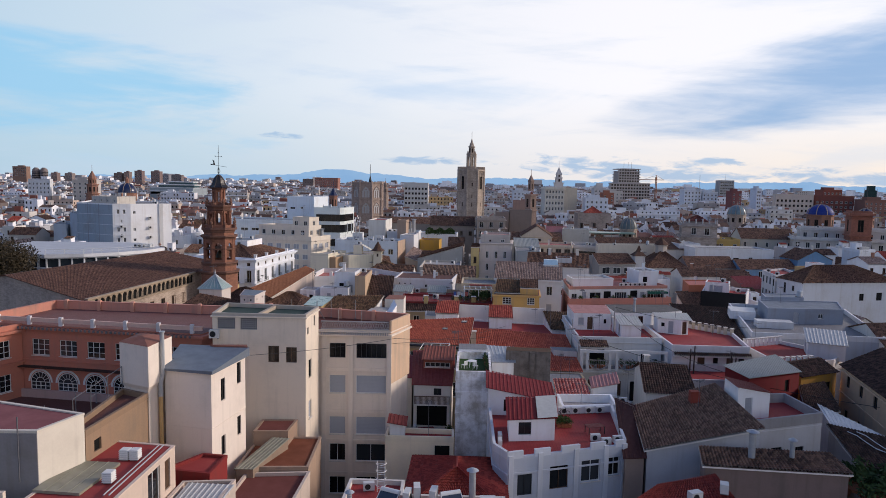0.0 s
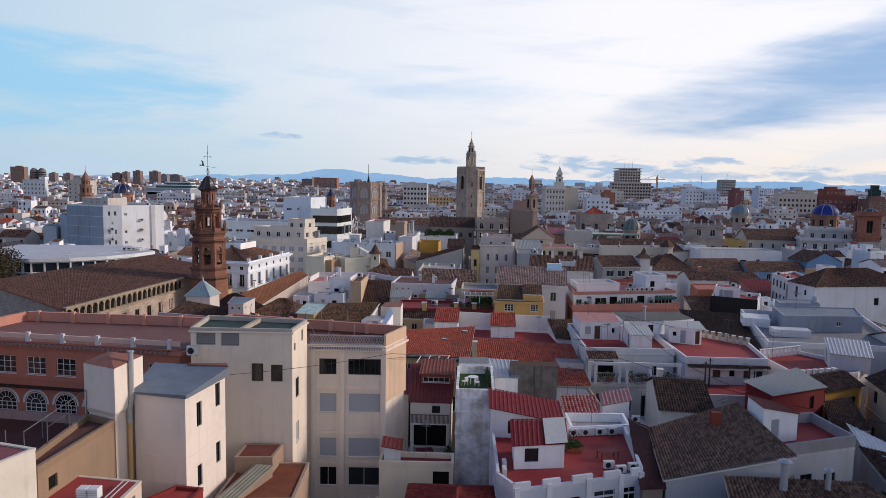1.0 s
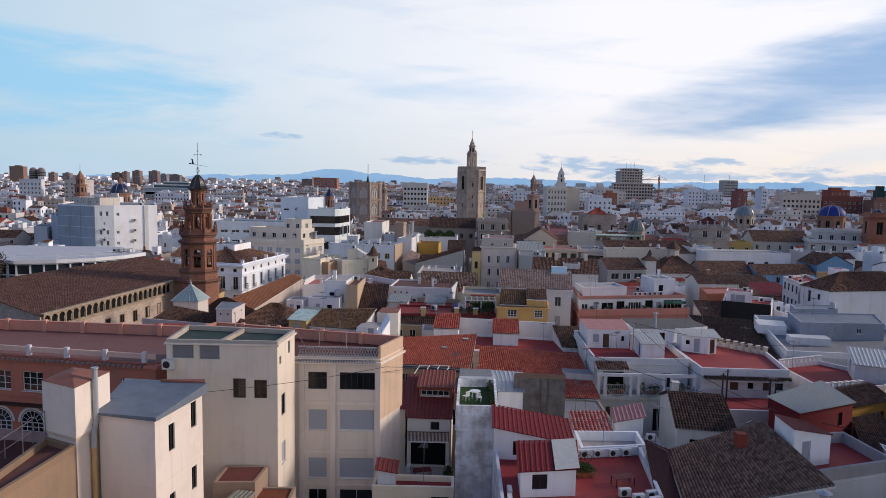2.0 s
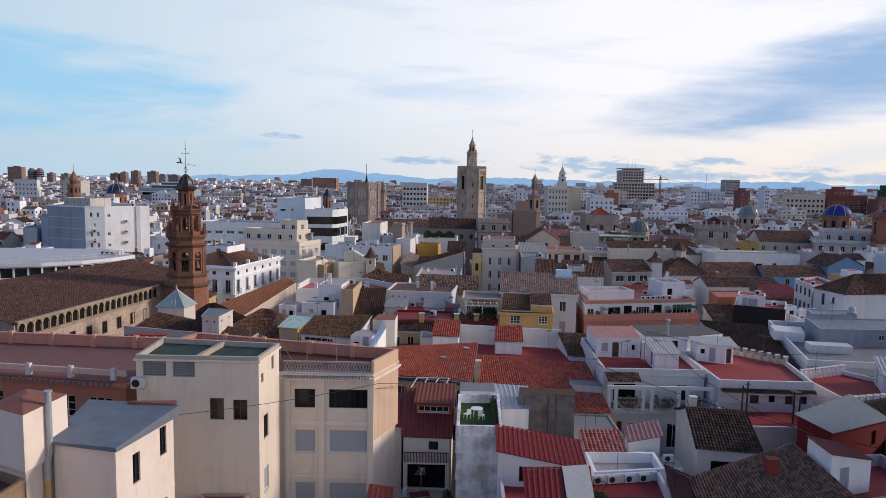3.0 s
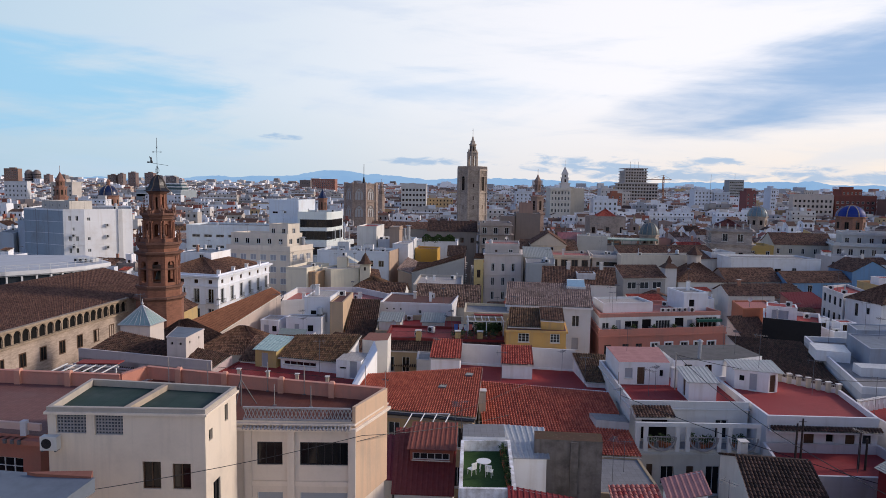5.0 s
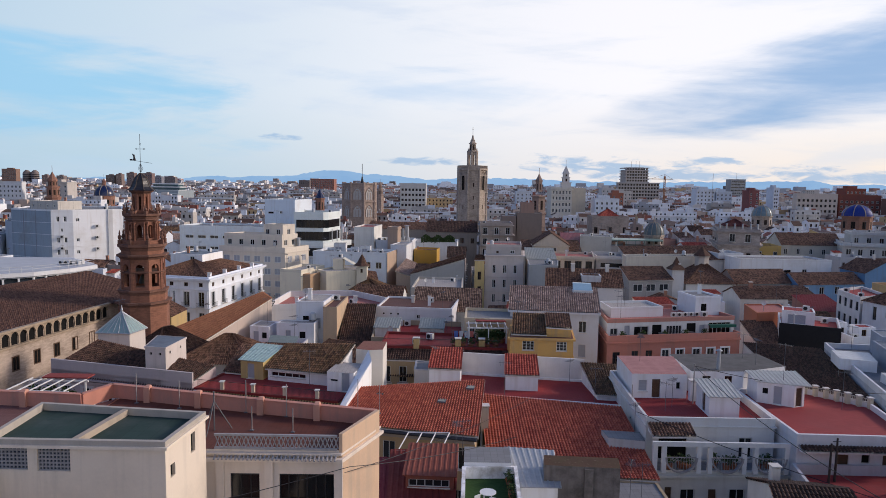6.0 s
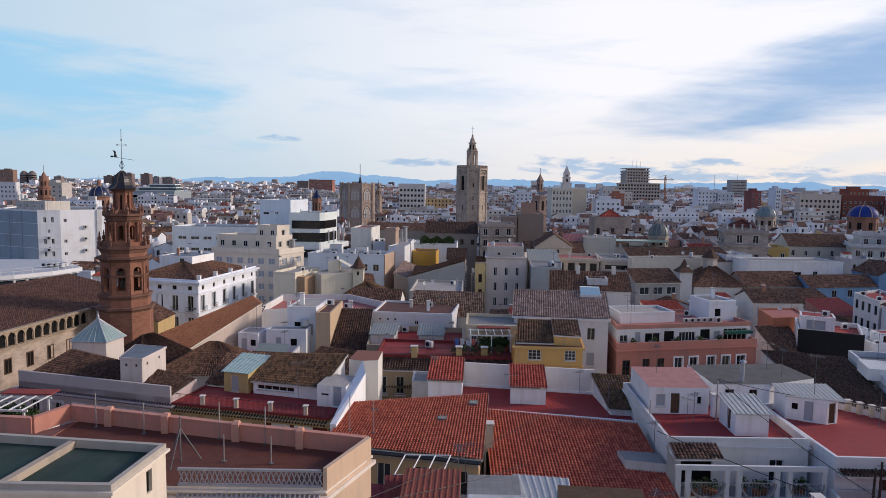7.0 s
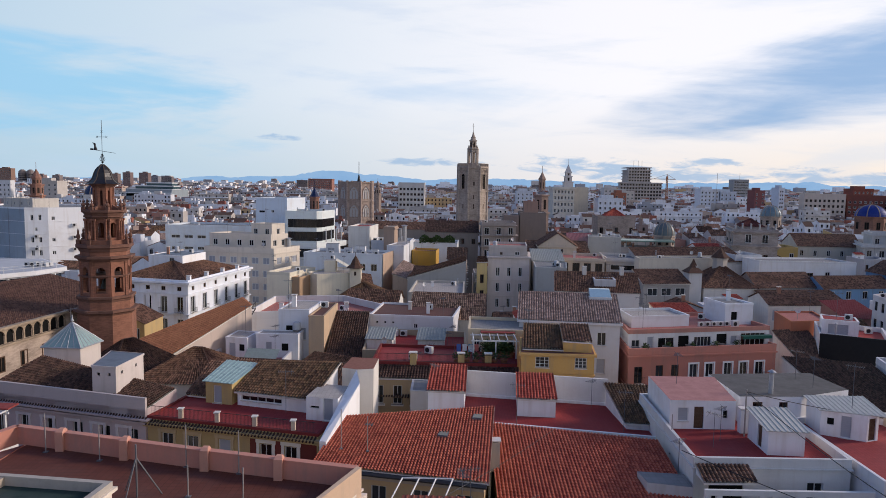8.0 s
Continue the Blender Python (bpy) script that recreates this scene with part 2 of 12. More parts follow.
# near-black colour that stands in for the shade inside openings
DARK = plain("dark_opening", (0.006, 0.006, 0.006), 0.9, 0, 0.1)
RED_FLOOR = paving((0.33, 0.043, 0.041), 0.3, 0.25)
BROWN_FLOOR = paving((0.145, 0.062, 0.048))
PINK_FLOOR = paving((0.46, 0.165, 0.135))
GREY_FLOOR = paving((0.25, 0.25, 0.25), 0.5)
PALE_FLOOR = paving((0.46, 0.42, 0.38), 0.4)
ORANGE_TILE = roof_tiles((0.55, 0.155, 0.092), (0.36, 0.085, 0.056), 0, 0.12)
BROWN_TILE = roof_tiles((0.265, 0.142, 0.092), (0.085, 0.046, 0.033), 0.12, 0.38)
DARK_TILE = roof_tiles((0.125, 0.068, 0.049), (0.045, 0.026, 0.020), 0.10, 0.28)
MOSSY_TILE = roof_tiles((0.24, 0.130, 0.070), (0.080, 0.045, 0.028), 0.30, 0.40)
GREYISH_TILE = roof_tiles((0.44, 0.320, 0.262), (0.23, 0.160, 0.130), 0.0, 0.35)
RED_TILE = roof_tiles((0.54, 0.13, 0.085), (0.33, 0.065, 0.045), 0, 0.2)
WHITE, CREAM, OFFW = (0.86, 0.86, 0.86), (0.74, 0.61, 0.47), (0.70, 0.66, 0.60)
MAUVE, GREYW, ORANGEW = (0.47, 0.38, 0.37), (0.52, 0.51, 0.51), (0.58, 0.26, 0.17)


# ---- mesh helpers ----
class Soup:
    """Vertices and faces gathered for one mesh."""

    def __init__(self):
        self.v, self.f, self.m = [], [], []

    def face(self, pts, mi=0):
        i = len(self.v)
        self.v += [tuple(p) for p in pts]
        self.f.append(tuple(range(i, i + len(pts))))
        self.m.append(mi)

    def box(self, x0, y0, z0, x1, y1, z1, mi=0):
        self.prism([(x0, y0), (x1, y0), (x1, y1), (x0, y1)], z0, z1, mi)

    def prism(self, pts, z0, z1, mi=0, top=True, bottom=True):
        n, i = len(pts), len(self.v)
        self.v += [(x, y, z0) for x, y in pts] + [(x, y, z1) for x, y in pts]
        for k in range(n):
            self.f.append((i + k, i + (k + 1) % n, i + n + (k + 1) % n, i + n + k))
            self.m.append(mi)
        if top:
            self.f.append(tuple(range(i + n, i + 2 * n)))
            self.m.append(mi)
        if bottom:
            self.f.append(tuple(range(i + n - 1, i - 1, -1)))
            self.m.append(mi)

    def frustum(self, p0, z0, p1, z1, mi=0, caps=True):
        n, i = len(p0), len(self.v)
        self.v += [(x, y, z0) for x, y in p0] + [(x, y, z1) for x, y in p1]
        for k in range(n):
            self.f.append((i + k, i + (k + 1) % n, i + n + (k + 1) % n, i + n + k))
            self.m.append(mi)
        if caps:
            self.f.append(tuple(range(i + n, i + 2 * n)))
            self.f.append(tuple(range(i + n - 1, i - 1, -1)))
            self.m += [mi, mi]

    def bar(self, a, b, r, mi=0, sides=6):
        a, b = Vector(a), Vector(b)
        q = (b - a).to_track_quat("Z", "Y")
        ring = [q @ Vector((r * math.cos(t), r * math.sin(t), 0)) for t in (2 * math.pi * k / sides for k in range(sides))]
        i = len(self.v)
        self.v += [tuple(a + p) for p in ring] + [tuple(b + p) for p in ring]
        for k in range(sides):
            self.f.append((i + k, i + (k + 1) % sides, i + sides + (k + 1) % sides, i + sides + k))
            self.m.append(mi)
        self.f.append(tuple(range(i + sides, i + 2 * sides)))
        self.f.append(tuple(range(i + sides - 1, i - 1, -1)))
        self.m += [mi, mi]

    def mesh(self, name, *mats):
        me = bpy.data.meshes.new(name)
        me.from_pydata(self.v, [], self.f)
        for m in mats:
            me.materials.append(m)
        if len(mats) > 1:
            me.polygons.foreach_set("material_index", self.m)
        me.update()
        return me


def ngon(cx, cy, r, n, rot=0.0):
    return [(cx + r * math.cos(rot + 2 * math.pi * k / n), cy + r * math.sin(rot + 2 * math.pi * k / n)) for k in range(n)]


def offset(pts, d):
    """A polygon (counter-clockwise) moved outwards by d."""
    n, out = len(pts), []
    for k in range(n):
        p, q, r = (Vector(pts[j % n]) for j in (k - 1, k, k + 1))
        e0, e1 = (q - p).normalized(), (r - q).normalized()
        n0, n1 = Vector((e0.y, -e0.x)), Vector((e1.y, -e1.x))
        b = n0 + n1
        out.append(tuple(q + b * (d / max(0.35, b.dot(n0)))))
    return out


def part(name, soup, mat, parent, label="", mats=None):
    me = soup if isinstance(soup, bpy.types.Mesh) else soup.mesh(name, *(mats or (mat,)))
    ob = new(name, me)
    ob.parent = parent
    return tagged(ob, label)


def thing(name, label, category, x=0.0, y=0.0, z=0.0, rz=0.0, group="", kind=""):
    ob = new(name)
    ob.empty_display_size = 0.5
    ob.matrix_basis = pose(x, y, z, 0, 0, rz)
    return tagged(ob, label, category, group, kind)


# ---- roofs ----
def tile_mesh(name, mat, quads, pitch=0.30, course=0.42, rise=0.15, fine=6, drop=0.06, origin=(0, 0, 0)):
    """Barrel tiles over sloping fields. A field: eave left, eave right, top right, top left."""
    vs, fs, uvs = [], [], []
    ox, oy, oz = origin
    c0 = 0
    for A, B, C, D in quads:
        A, B, C, D = (Vector(p) for p in (A, B, C, D))
        nrm = (B - A).cross(D - A)
        if nrm.length < 1e-6:
            nrm = (C - A).cross(D - A)
        nrm.normalize()
        if nrm.z < 0:
            nrm = -nrm
        nu = max(1, round(max((B - A).length, (C - D).length) / pitch))
        nv = max(1, round(max((D - A).length, (C - B).length) / course))
        us = np.arange(nu * fine + 1) / (nu * fine)
        ph = (np.arange(nu * fine + 1) % fine) / fine
        hu = rise * (np.abs(np.cos(np.pi * ph)) ** 0.8)
        rows = []
        for k in range(nv):
            rows += [(k / nv, drop, k), ((k + 1) / nv, 0.0, k)]
        i0 = len(vs)
        w = len(us)
        for v, lift, k in rows:
            L, R = A.lerp(D, v), B.lerp(C, v)
            d = R - L
            P = np.outer(us, d) + np.array(L)
            P += np.outer(hu + lift, nrm)
            P -= (ox, oy, oz)
            vs.extend(map(tuple, P))
        for r in range(len(rows) - 1):
            k = rows[r][2]
            for c in range(w - 1):
                a = i0 + r * w + c
                fs.append((a, a + 1, a + w + 1, a + w))
                u = c0 + int((c + fine / 2) // fine) + 0.5
                uvs += [u, k + 0.5] * 4
        c0 += nu + 7
    me = bpy.data.meshes.new(name)
    me.from_pydata(vs, [], fs)
    lay = me.uv_layers.new(name="UVMap")
    lay.data.foreach_set("uv", uvs)
    me.materials.append(mat)
    me.update()
    return me


def corrugated(name, mat, quad, pitch=0.40, rise=0.045, origin=(0, 0, 0)):
    """Ribbed sheet: eave left, eave right, top right, top left; ribs run down the slope."""
    A, B, C, D = (Vector(p) - Vector(origin) for p in quad)
    n = (B - A).cross(D - A).normalized()
    if n.z < 0:
        n = -n
    s = Soup()
    k = max(2, round((B - A).length / pitch))
    prof = []
    for i in range(k):
        for f, h in ((0, 0), (0.55, 0), (0.68, rise), (0.87, rise)):
            prof.append(((i + f) / k, h))
    prof.append((1, 0))
    low = [A.lerp(B, u) + n * h for u, h in prof]
    top = [D.lerp(C, u) + n * h for u, h in prof]
    for i in range(len(prof) - 1):
        s.face([low[i], low[i + 1], top[i + 1], top[i]])
    t = n * 0.05
    for p, q in ((A, B), (B, C), (C, D), (D, A)):
        s.face([p - t, q - t, q, p])
    s.face([A - t, D - t, C - t, B - t])
    return s.mesh(name, mat)


# ---- windows ----
WIN = {}


def lattice(xbars, zbars, w, h, y0, y1):
    """A frame of upright and level bars as one connected mesh."""
    xs = sorted({0.0, w, *(round(v, 4) for b in xbars for v in b)})
    zs = sorted({0.0, h, *(round(v, 4) for b in zbars for v in b)})
    solid = lambda i, k: 0 <= i < len(xs) - 1 and 0 <= k < len(zs) - 1 and (
        any(a - 1e-4 <= (xs[i] + xs[i + 1]) / 2 <= b for a, b in xbars) or any(a - 1e-4 <= (zs[k] + zs[k + 1]) / 2 <= b for a, b in zbars))
    s, seen = Soup(), {}

    def v(i, k, y):
        if (i, k, y) not in seen:
            seen[(i, k, y)] = len(s.v)
            s.v.append((xs[i], y, zs[k]))
        return seen[(i, k, y)]

    def quad(*idx):
        s.f.append(idx)
        s.m.append(0)

    for i in range(len(xs) - 1):
        for k in range(len(zs) - 1):
            if not solid(i, k):
                continue
            quad(v(i, k, y0), v(i + 1, k, y0), v(i + 1, k + 1, y0), v(i, k + 1, y0))
            if not solid(i - 1, k):
                quad(v(i, k, y1), v(i, k, y0), v(i, k + 1, y0), v(i, k + 1, y1))
            if not solid(i + 1, k):
                quad(v(i + 1, k, y0), v(i + 1, k, y1), v(i + 1, k + 1, y1), v(i + 1, k + 1, y0))
            if not solid(i, k - 1):
                quad(v(i, k, y1), v(i + 1, k, y1), v(i + 1, k, y0), v(i, k, y0))
            if not solid(i, k + 1):
                quad(v(i, k + 1, y0), v(i + 1, k + 1, y0), v(i + 1, k + 1, y1), v(i, k + 1, y1))
    return s


def window_meshes(w, h, style):
    key = (round(w, 1), round(h, 1), style)
    if key in WIN:
        return WIN[key]
    w, h = key[0], key[1]
    f, p = Soup(), Soup()
    t = 0.07
    fm = WHITE_FRAME
    if style in ("dark", "brown", "black", "white", "two", "five", "bars", "grid"):
        fm = {"brown": BROWN_FRAME, "black": IRON, "bars": IRON}.get(style, WHITE_FRAME)
        bars = {"five": 5, "grid": 3, "bars": 6 if w > 2.4 else 3}.get(style, 2)
        xb = [(0, t), (w - t, w)] + [(w * k / bars - 0.03, w * k / bars + 0.03) for k in range(1, bars)]
        zb = [(0, t), (h - t, h)]
        if style == "grid":
            zb += [(h * k / 3 - 0.02, h * k / 3 + 0.02) for k in (1, 2)]
        f = lattice(xb, zb, w, h, -0.03, 0.05)
        p.face([(t, 0.02, t), (w - t, 0.02, t), (w - t, 0.02, h - t), (t, 0.02, h - t)])
        pm = GLASS
    elif style == "blind":
        fm = WHITE_FRAME
        f = lattice([(0, 0.05), (w - 0.05, w)], [(0, 0.05), (h - 0.05, h)], w, h, -0.03, 0.05)
        k = max(4, int(h / 0.16))
        for i in range(k):
            z0, z1 = 0.05 + (h - 0.1) * i / k, 0.05 + (h - 0.1) * (i + 0.975) / k
            p.box(0.05, 0.0, z0, w - 0.05, 0.03, z1)
        pm = GREY_BLIND
    elif style == "shutter":
        fm = BROWN_FRAME
        for s in (0, 1):
            x0 = s * w / 2
            f.box(x0 + 0.01, -0.03, 0, x0 + w / 2 - 0.01, 0.03, h)
        k = int(h / 0.12)
        for i in range(k):
            p.box(0.06, -0.05, 0.04 + i * 0.12, w - 0.06, -0.03, 0.10 + i * 0.12)
        pm = BROWN_FRAME
    elif style == "vent":
        fm = plaster((0.30, 0.30, 0.31))
        f = lattice([(w * i / 9 - 0.03, w * i / 9 + 0.03) for i in range(1, 9)] + [(0, 0.05), (w - 0.05, w)],
                    [(h * i / 6 - 0.04, h * i / 6 + 0.04) for i in range(1, 6)] + [(0, 0.04), (h - 0.04, h)], w, h, -0.03, 0.03)
        p.face([(0, 0.05, 0), (w, 0.05, 0), (w, 0.05, h), (0, 0.05, h)])
        pm = plain("glass_block", (0.055, 0.07, 0.10), 0.3)
    else:  # bare opening: a near-black sheet paints its unlit depth
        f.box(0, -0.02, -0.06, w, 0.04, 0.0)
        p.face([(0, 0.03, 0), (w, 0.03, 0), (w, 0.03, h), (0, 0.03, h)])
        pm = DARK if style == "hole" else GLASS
    sill = None
    if style in ("white", "two", "five", "grid", "dark", "blind"):
        sill = Soup()
        sill.box(-0.06, -0.24, -0.07, w + 0.06, 0.02, -0.004)
        sill = sill.mesh("sill", plaster(OFFW))
    WIN[key] = (f.mesh("window_frame", fm), p.mesh("pane", pm), sill)
    return WIN[key]


WIN1 = {}


def small_window(w, h, style):
    """Frame and pane in one mesh, for houses farther off."""
    key = (round(w, 1), round(h, 1), style)
    if key not in WIN1:
        w, h = key[0], key[1]
        s = Soup()
        s.face([(0, 0.02, 0), (w, 0.02, 0), (w, 0.02, h), (0, 0.02, h)], 0)
        t = 0.13
        fr = lattice([(0, t), (w / 2 - 0.04, w / 2 + 0.04), (w - t, w)], [(0, t), (h - t, h)], w, h, -0.03, 0.04)
        n0 = len(s.v)
        s.v += fr.v
        s.f += [tuple(q + n0 for q in f_) for f_ in fr.f]
        s.m += [1] * len(fr.f)
        # a hole gets the near-black sheet instead of a shaded room
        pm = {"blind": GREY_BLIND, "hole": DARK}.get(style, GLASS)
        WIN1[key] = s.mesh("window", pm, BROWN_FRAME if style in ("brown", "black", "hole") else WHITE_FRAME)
    return WIN1[key]


def railing_mesh(length, h=0.95, step=0.13):
    key = ("rail", round(length, 1))
    if key not in WIN:
        s = Soup()
        L = round(length, 1)
        s.box(0, -0.02, h - 0.04, L, 0.02, h)
        s.box(0, -0.02, 0.05, L, 0.02, 0.09)
        for k in range(int(L / step) + 1):
            s.box(k * step, -0.008, 0.05, k * step + 0.016, 0.008, h)
        WIN[key] = s.mesh("railing", IRON)
    return WIN[key]


def facade(s, p0, p1, z0, t0, t1, holes, depth=0.2):
    """One wall from p0 to p1 with openings (u, z, w, h) cut in it, and their reveals."""
    P0, P1 = Vector((*p0, 0)), Vector((*p1, 0))
    d = P1 - P0
    L = d.length
    d.normalize()
    inn = Vector((-d.y, d.x, 0))
    zt = min(t0, t1)
    at = lambda u, z, k=0.0: P0 + d * u + inn * k + Vector((0, 0, z))
    holes = [(max(u, 0.05), max(z, z0 + 0.02), min(u + w, L - 0.05), min(z + h, zt - 0.03)) for u, z, w, h in holes]
    holes = [q for q in holes if q[2] - q[0] > 0.1 and q[3] - q[1] > 0.1]
    us = sorted({0.0, L, *(round(v, 3) for q in holes for v in (q[0], q[2]))})
    zs = sorted({z0, zt, *(round(v, 3) for q in holes for v in (q[1], q[3]))})
    for a, b in zip(us, us[1:]):
        run = None
        for c, e in zip(zs, zs[1:]):
            mu, mz = (a + b) / 2, (c + e) / 2
            if any(q[0] < mu < q[2] and q[1] < mz < q[3] for q in holes):
                if run is not None:
                    s.face([at(a, run), at(b, run), at(b, c), at(a, c)])
                    run = None
            elif run is None:
                run = c
        if run is not None:
            s.face([at(a, run), at(b, run), at(b, zt), at(a, zt)])
    for u0, c, u1, e in holes:
        s.face([at(u0, c), at(u0, c, depth), at(u0, e, depth), at(u0, e)])
        s.face([at(u1, c, depth), at(u1, c), at(u1, e), at(u1, e, depth)])
        s.face([at(u0, c, depth), at(u0, c), at(u1, c), at(u1, c, depth)])
        s.face([at(u0, e), at(u0, e, depth), at(u1, e, depth), at(u1, e)])
    if abs(t0 - t1) > 1e-3:
        s.face([at(0, zt), at(L, zt)] + ([at(L, t1)] if t1 > zt else []) + ([at(0, t0)] if t0 > zt else []))


TAKEN = []


FLATS, HUTS = [], []


def inside(p, poly):
    hit = False
    for (x0, y0), (x1, y1) in zip(poly, poly[1:] + poly[:1]):
        if (y0 > p[1]) != (y1 > p[1]) and p[0] < (x1 - x0) * (p[1] - y0) / (y1 - y0) + x0:
            hit = not hit
    return hit


def blocked(pts, slack=0.0):
    """Whether this plot overlaps a house that stands already."""
    x0, y0, x1, y1 = min(p[0] for p in pts), min(p[1] for p in pts), max(p[0] for p in pts), max(p[1] for p in pts)
    for a0, b0, a1, b1, poly in TAKEN:
        if x1 < a0 or x0 > a1 or y1 < b0 or y0 > b1:
            continue
        poly = list(poly)
        probe = [(x0 + (x1 - x0) * i / 4, y0 + (y1 - y0) * j / 4) for i in range(5) for j in range(5)]
        if any(inside(p, poly) for p in probe) or any(x0 < q[0] < x1 and y0 < q[1] < y1 for q in poly):
            return True
    return False


def grid(u0, u1, n, zs, w, h, style):
    """n windows evenly between u0 and u1 in every row z."""
    return [(u0 + (u1 - u0 - w) * (k / (n - 1) if n > 1 else 0.5), z, w, h, style) for z in zs for k in range(n)]


def house(name, label, category, pts, z, col, roof="flat", floor=None, par=0.8, wins=None, base=0.0, group="",
          ridge=None, tile=None, over=0.25, near=True, sheet=None, roof_label="", cornice=None, parcol=None, fine=6, pitch=0.30, course=0.42, ridge_at=None):
    """A building: walls with cut openings, roof or terrace, parapet and windows as parts.
    pts: counter-clockwise from the front left corner; z: eave or terrace height, one or one for each corner."""
    ox, oy = pts[0]
    if pts[0][1] > 100:
        fine, pitch = min(fine, 4 if pts[0][1] < 165 else 3), max(pitch, 0.32 if pts[0][1] < 165 else 0.40)
    if base < 12:
        TAKEN.append((min(p[0] for p in pts), min(p[1] for p in pts), max(p[0] for p in pts), max(p[1] for p in pts), pts))
    if name not in ("school", "school_block", "school_wing", "annex_house", "stair_tower", "turf_terrace_house", "shade_block", "town_house", "roof_hut"):
        (FLATS if roof == "flat" and not isinstance(z, (list, tuple)) else HUTS).append((pts, z, base))
    th = thing(name, label, category, ox, oy, base, group=group)
    lp = [(x - ox, y - oy) for x, y in pts]
    n = len(lp)
    zc = list(z) if isinstance(z, (list, tuple)) else [z] * n
    zl = [v - base for v in zc]
    wm = plaster(col) if isinstance(col, tuple) else col
    s = Soup()
    wins = wins or {}
    tops = [(zl[k], zl[(k + 1) % n]) for k in range(n)]
    for k in range(n):
        holes = [(u, zz - base, w, h) for u, zz, w, h, *_ in wins.get(k, ())]
        facade(s, lp[k], lp[(k + 1) % n], 0.0, tops[k][0], tops[k][1], holes)
    q = [Vector((*lp[k], zl[k])) for k in range(n)]
    if roof in ("gable", "gable_y"):
        rz = ridge - base
        a, b = (3, 1) if roof == "gable" else (0, 2)
        # ridge runs between the middles of two opposite sides
        m0 = (q[a] + q[(a + 1) % 4]) / 2
        m1 = (q[b] + q[(b + 1) % 4]) / 2
        if ridge_at:
            m0, m1 = (Vector((x - ox, y - oy, 0)) for x, y in ridge_at)
        m0.z = m1.z = rz
        for m_, k in ((m0, a), (m1, b)):
            s.face([q[k], q[(k + 1) % 4], m_])
        ext = (m1 - m0).normalized() * over
        if roof == "gable":
            fl, fr, br, bl = q
        else:
            fl, fr, br, bl = q[1], q[2], q[3], q[0]
        down0 = (fl - m0).normalized() * over
        down1 = (bl - m0).normalized() * over
        quads = [(fl - ext + down0, fr + ext + down0, m1 + ext, m0 - ext), (br + ext + down1, bl - ext + down1, m0 - ext, m1 + ext)]
        lift = Vector((0, 0, 0.02))
        quads = [tuple(p + lift for p in qq) for qq in quads]
    elif roof == "hip":
        rz = ridge - base
        c = sum((v for v in q), Vector()) / 4
        long_x = (q[1] - q[0]).length > (q[2] - q[1]).length
        if long_x:
            half = max(0.0, ((q[1] - q[0]).length - (q[2] - q[1]).length) / 2)
            d = (q[1] - q[0]).normalized() * half
        else:
            half = max(0.0, ((q[2] - q[1]).length - (q[1] - q[0]).length) / 2)
            d = (q[2] - q[1]).normalized() * half
        m0, m1 = c - d, c + d
        m0.z = m1.z = rz
        e = [Vector((*p, zl[k] - 0.03)) for k, p in enumerate(offset(lp, over))]
        if long_x:
            quads = [(e[0], e[1], m1, m0), (e[2], e[3], m0, m1), (e[1], e[2], m1, m1), (e[3], e[0], m0, m0)]
        else:
            quads = [(e[1], e[2], m1, m0), (e[3], e[0], m0, m1), (e[0], e[1], m0, m0), (e[2], e[3], m1, m1)]
    elif roof == "shed":
        e = [Vector((*p, zl[k] + 0.03)) for k, p in enumerate(offset(lp, over))]
        quads = [(e[0], e[1], e[2], e[3])]
    part("wall", s, wm, th)
    if roof == "flat":
        f = Soup()
        f.face([(*p, zl[k] + 0.004) for k, p in enumerate(lp)])
        part("terrace_floor", f, floor or GREY_FLOOR, th, roof_label)
        if par > 0.05:
            r = Soup()
            o, i = offset(lp, 0.03), offset(lp, -0.22)
            for k in range(n):
                j = (k + 1) % n
                a0, a1, b0, b1 = (*o[k], zl[k] - 0.05), (*o[j], zl[j] - 0.05), (*i[k], zl[k]), (*i[j], zl[j])
                up = lambda p, kk: (p[0], p[1], zl[kk] + par)
                r.face([a0, a1, up(a1, j), up(a0, k)])
                r.face([b1, b0, up(b0, k), up(b1, j)])
                r.face([up(a0, k), up(a1, j), up(b1, j), up(b0, k)])
                r.face([a1, a0, b0, b1])
            part("parapet", r, plaster(parcol) if parcol else wm, th)
    elif roof in ("gable", "gable_y", "hip", "shed") and not sheet:
        part("roof", tile_mesh("roof", tile or BROWN_TILE, quads, fine=fine, pitch=pitch, course=course), None, th, roof_label)
        if roof in ("gable", "gable_y", "hip") and ridge:
            r = Soup()
            if (m1 - m0).length > 0.3:
                r.bar(m0 + Vector((0, 0, 0.04)), m1 + Vector((0, 0, 0.04)), 0.14)
            if roof == "hip":
                for k in range(4):
                    mm = m0 if (e[k] - m0).length < (e[k] - m1).length else m1
                    r.bar(e[k] + Vector((0, 0, 0.05)), mm + Vector((0, 0, 0.05)), 0.12)
            part("ridge_tiles", r, tile or BROWN_TILE, th)
        if roof == "shed":
            r = Soup()
            k8 = 6
            low = lambda u, v: e[0].lerp(e[1], u).lerp(e[3].lerp(e[2], u), v) - Vector((0, 0, 0.14))
            for i in range(k8):
                for j in range(k8):
                    r.face([low(i / k8, j / k8), low(i / k8, (j + 1) / k8), low((i + 1) / k8, (j + 1) / k8), low((i + 1) / k8, j / k8)])
            for k in range(4):
                r.face([e[k] - Vector((0, 0, 0.14)), e[(k + 1) % 4] - Vector((0, 0, 0.14)), e[(k + 1) % 4], e[k]])
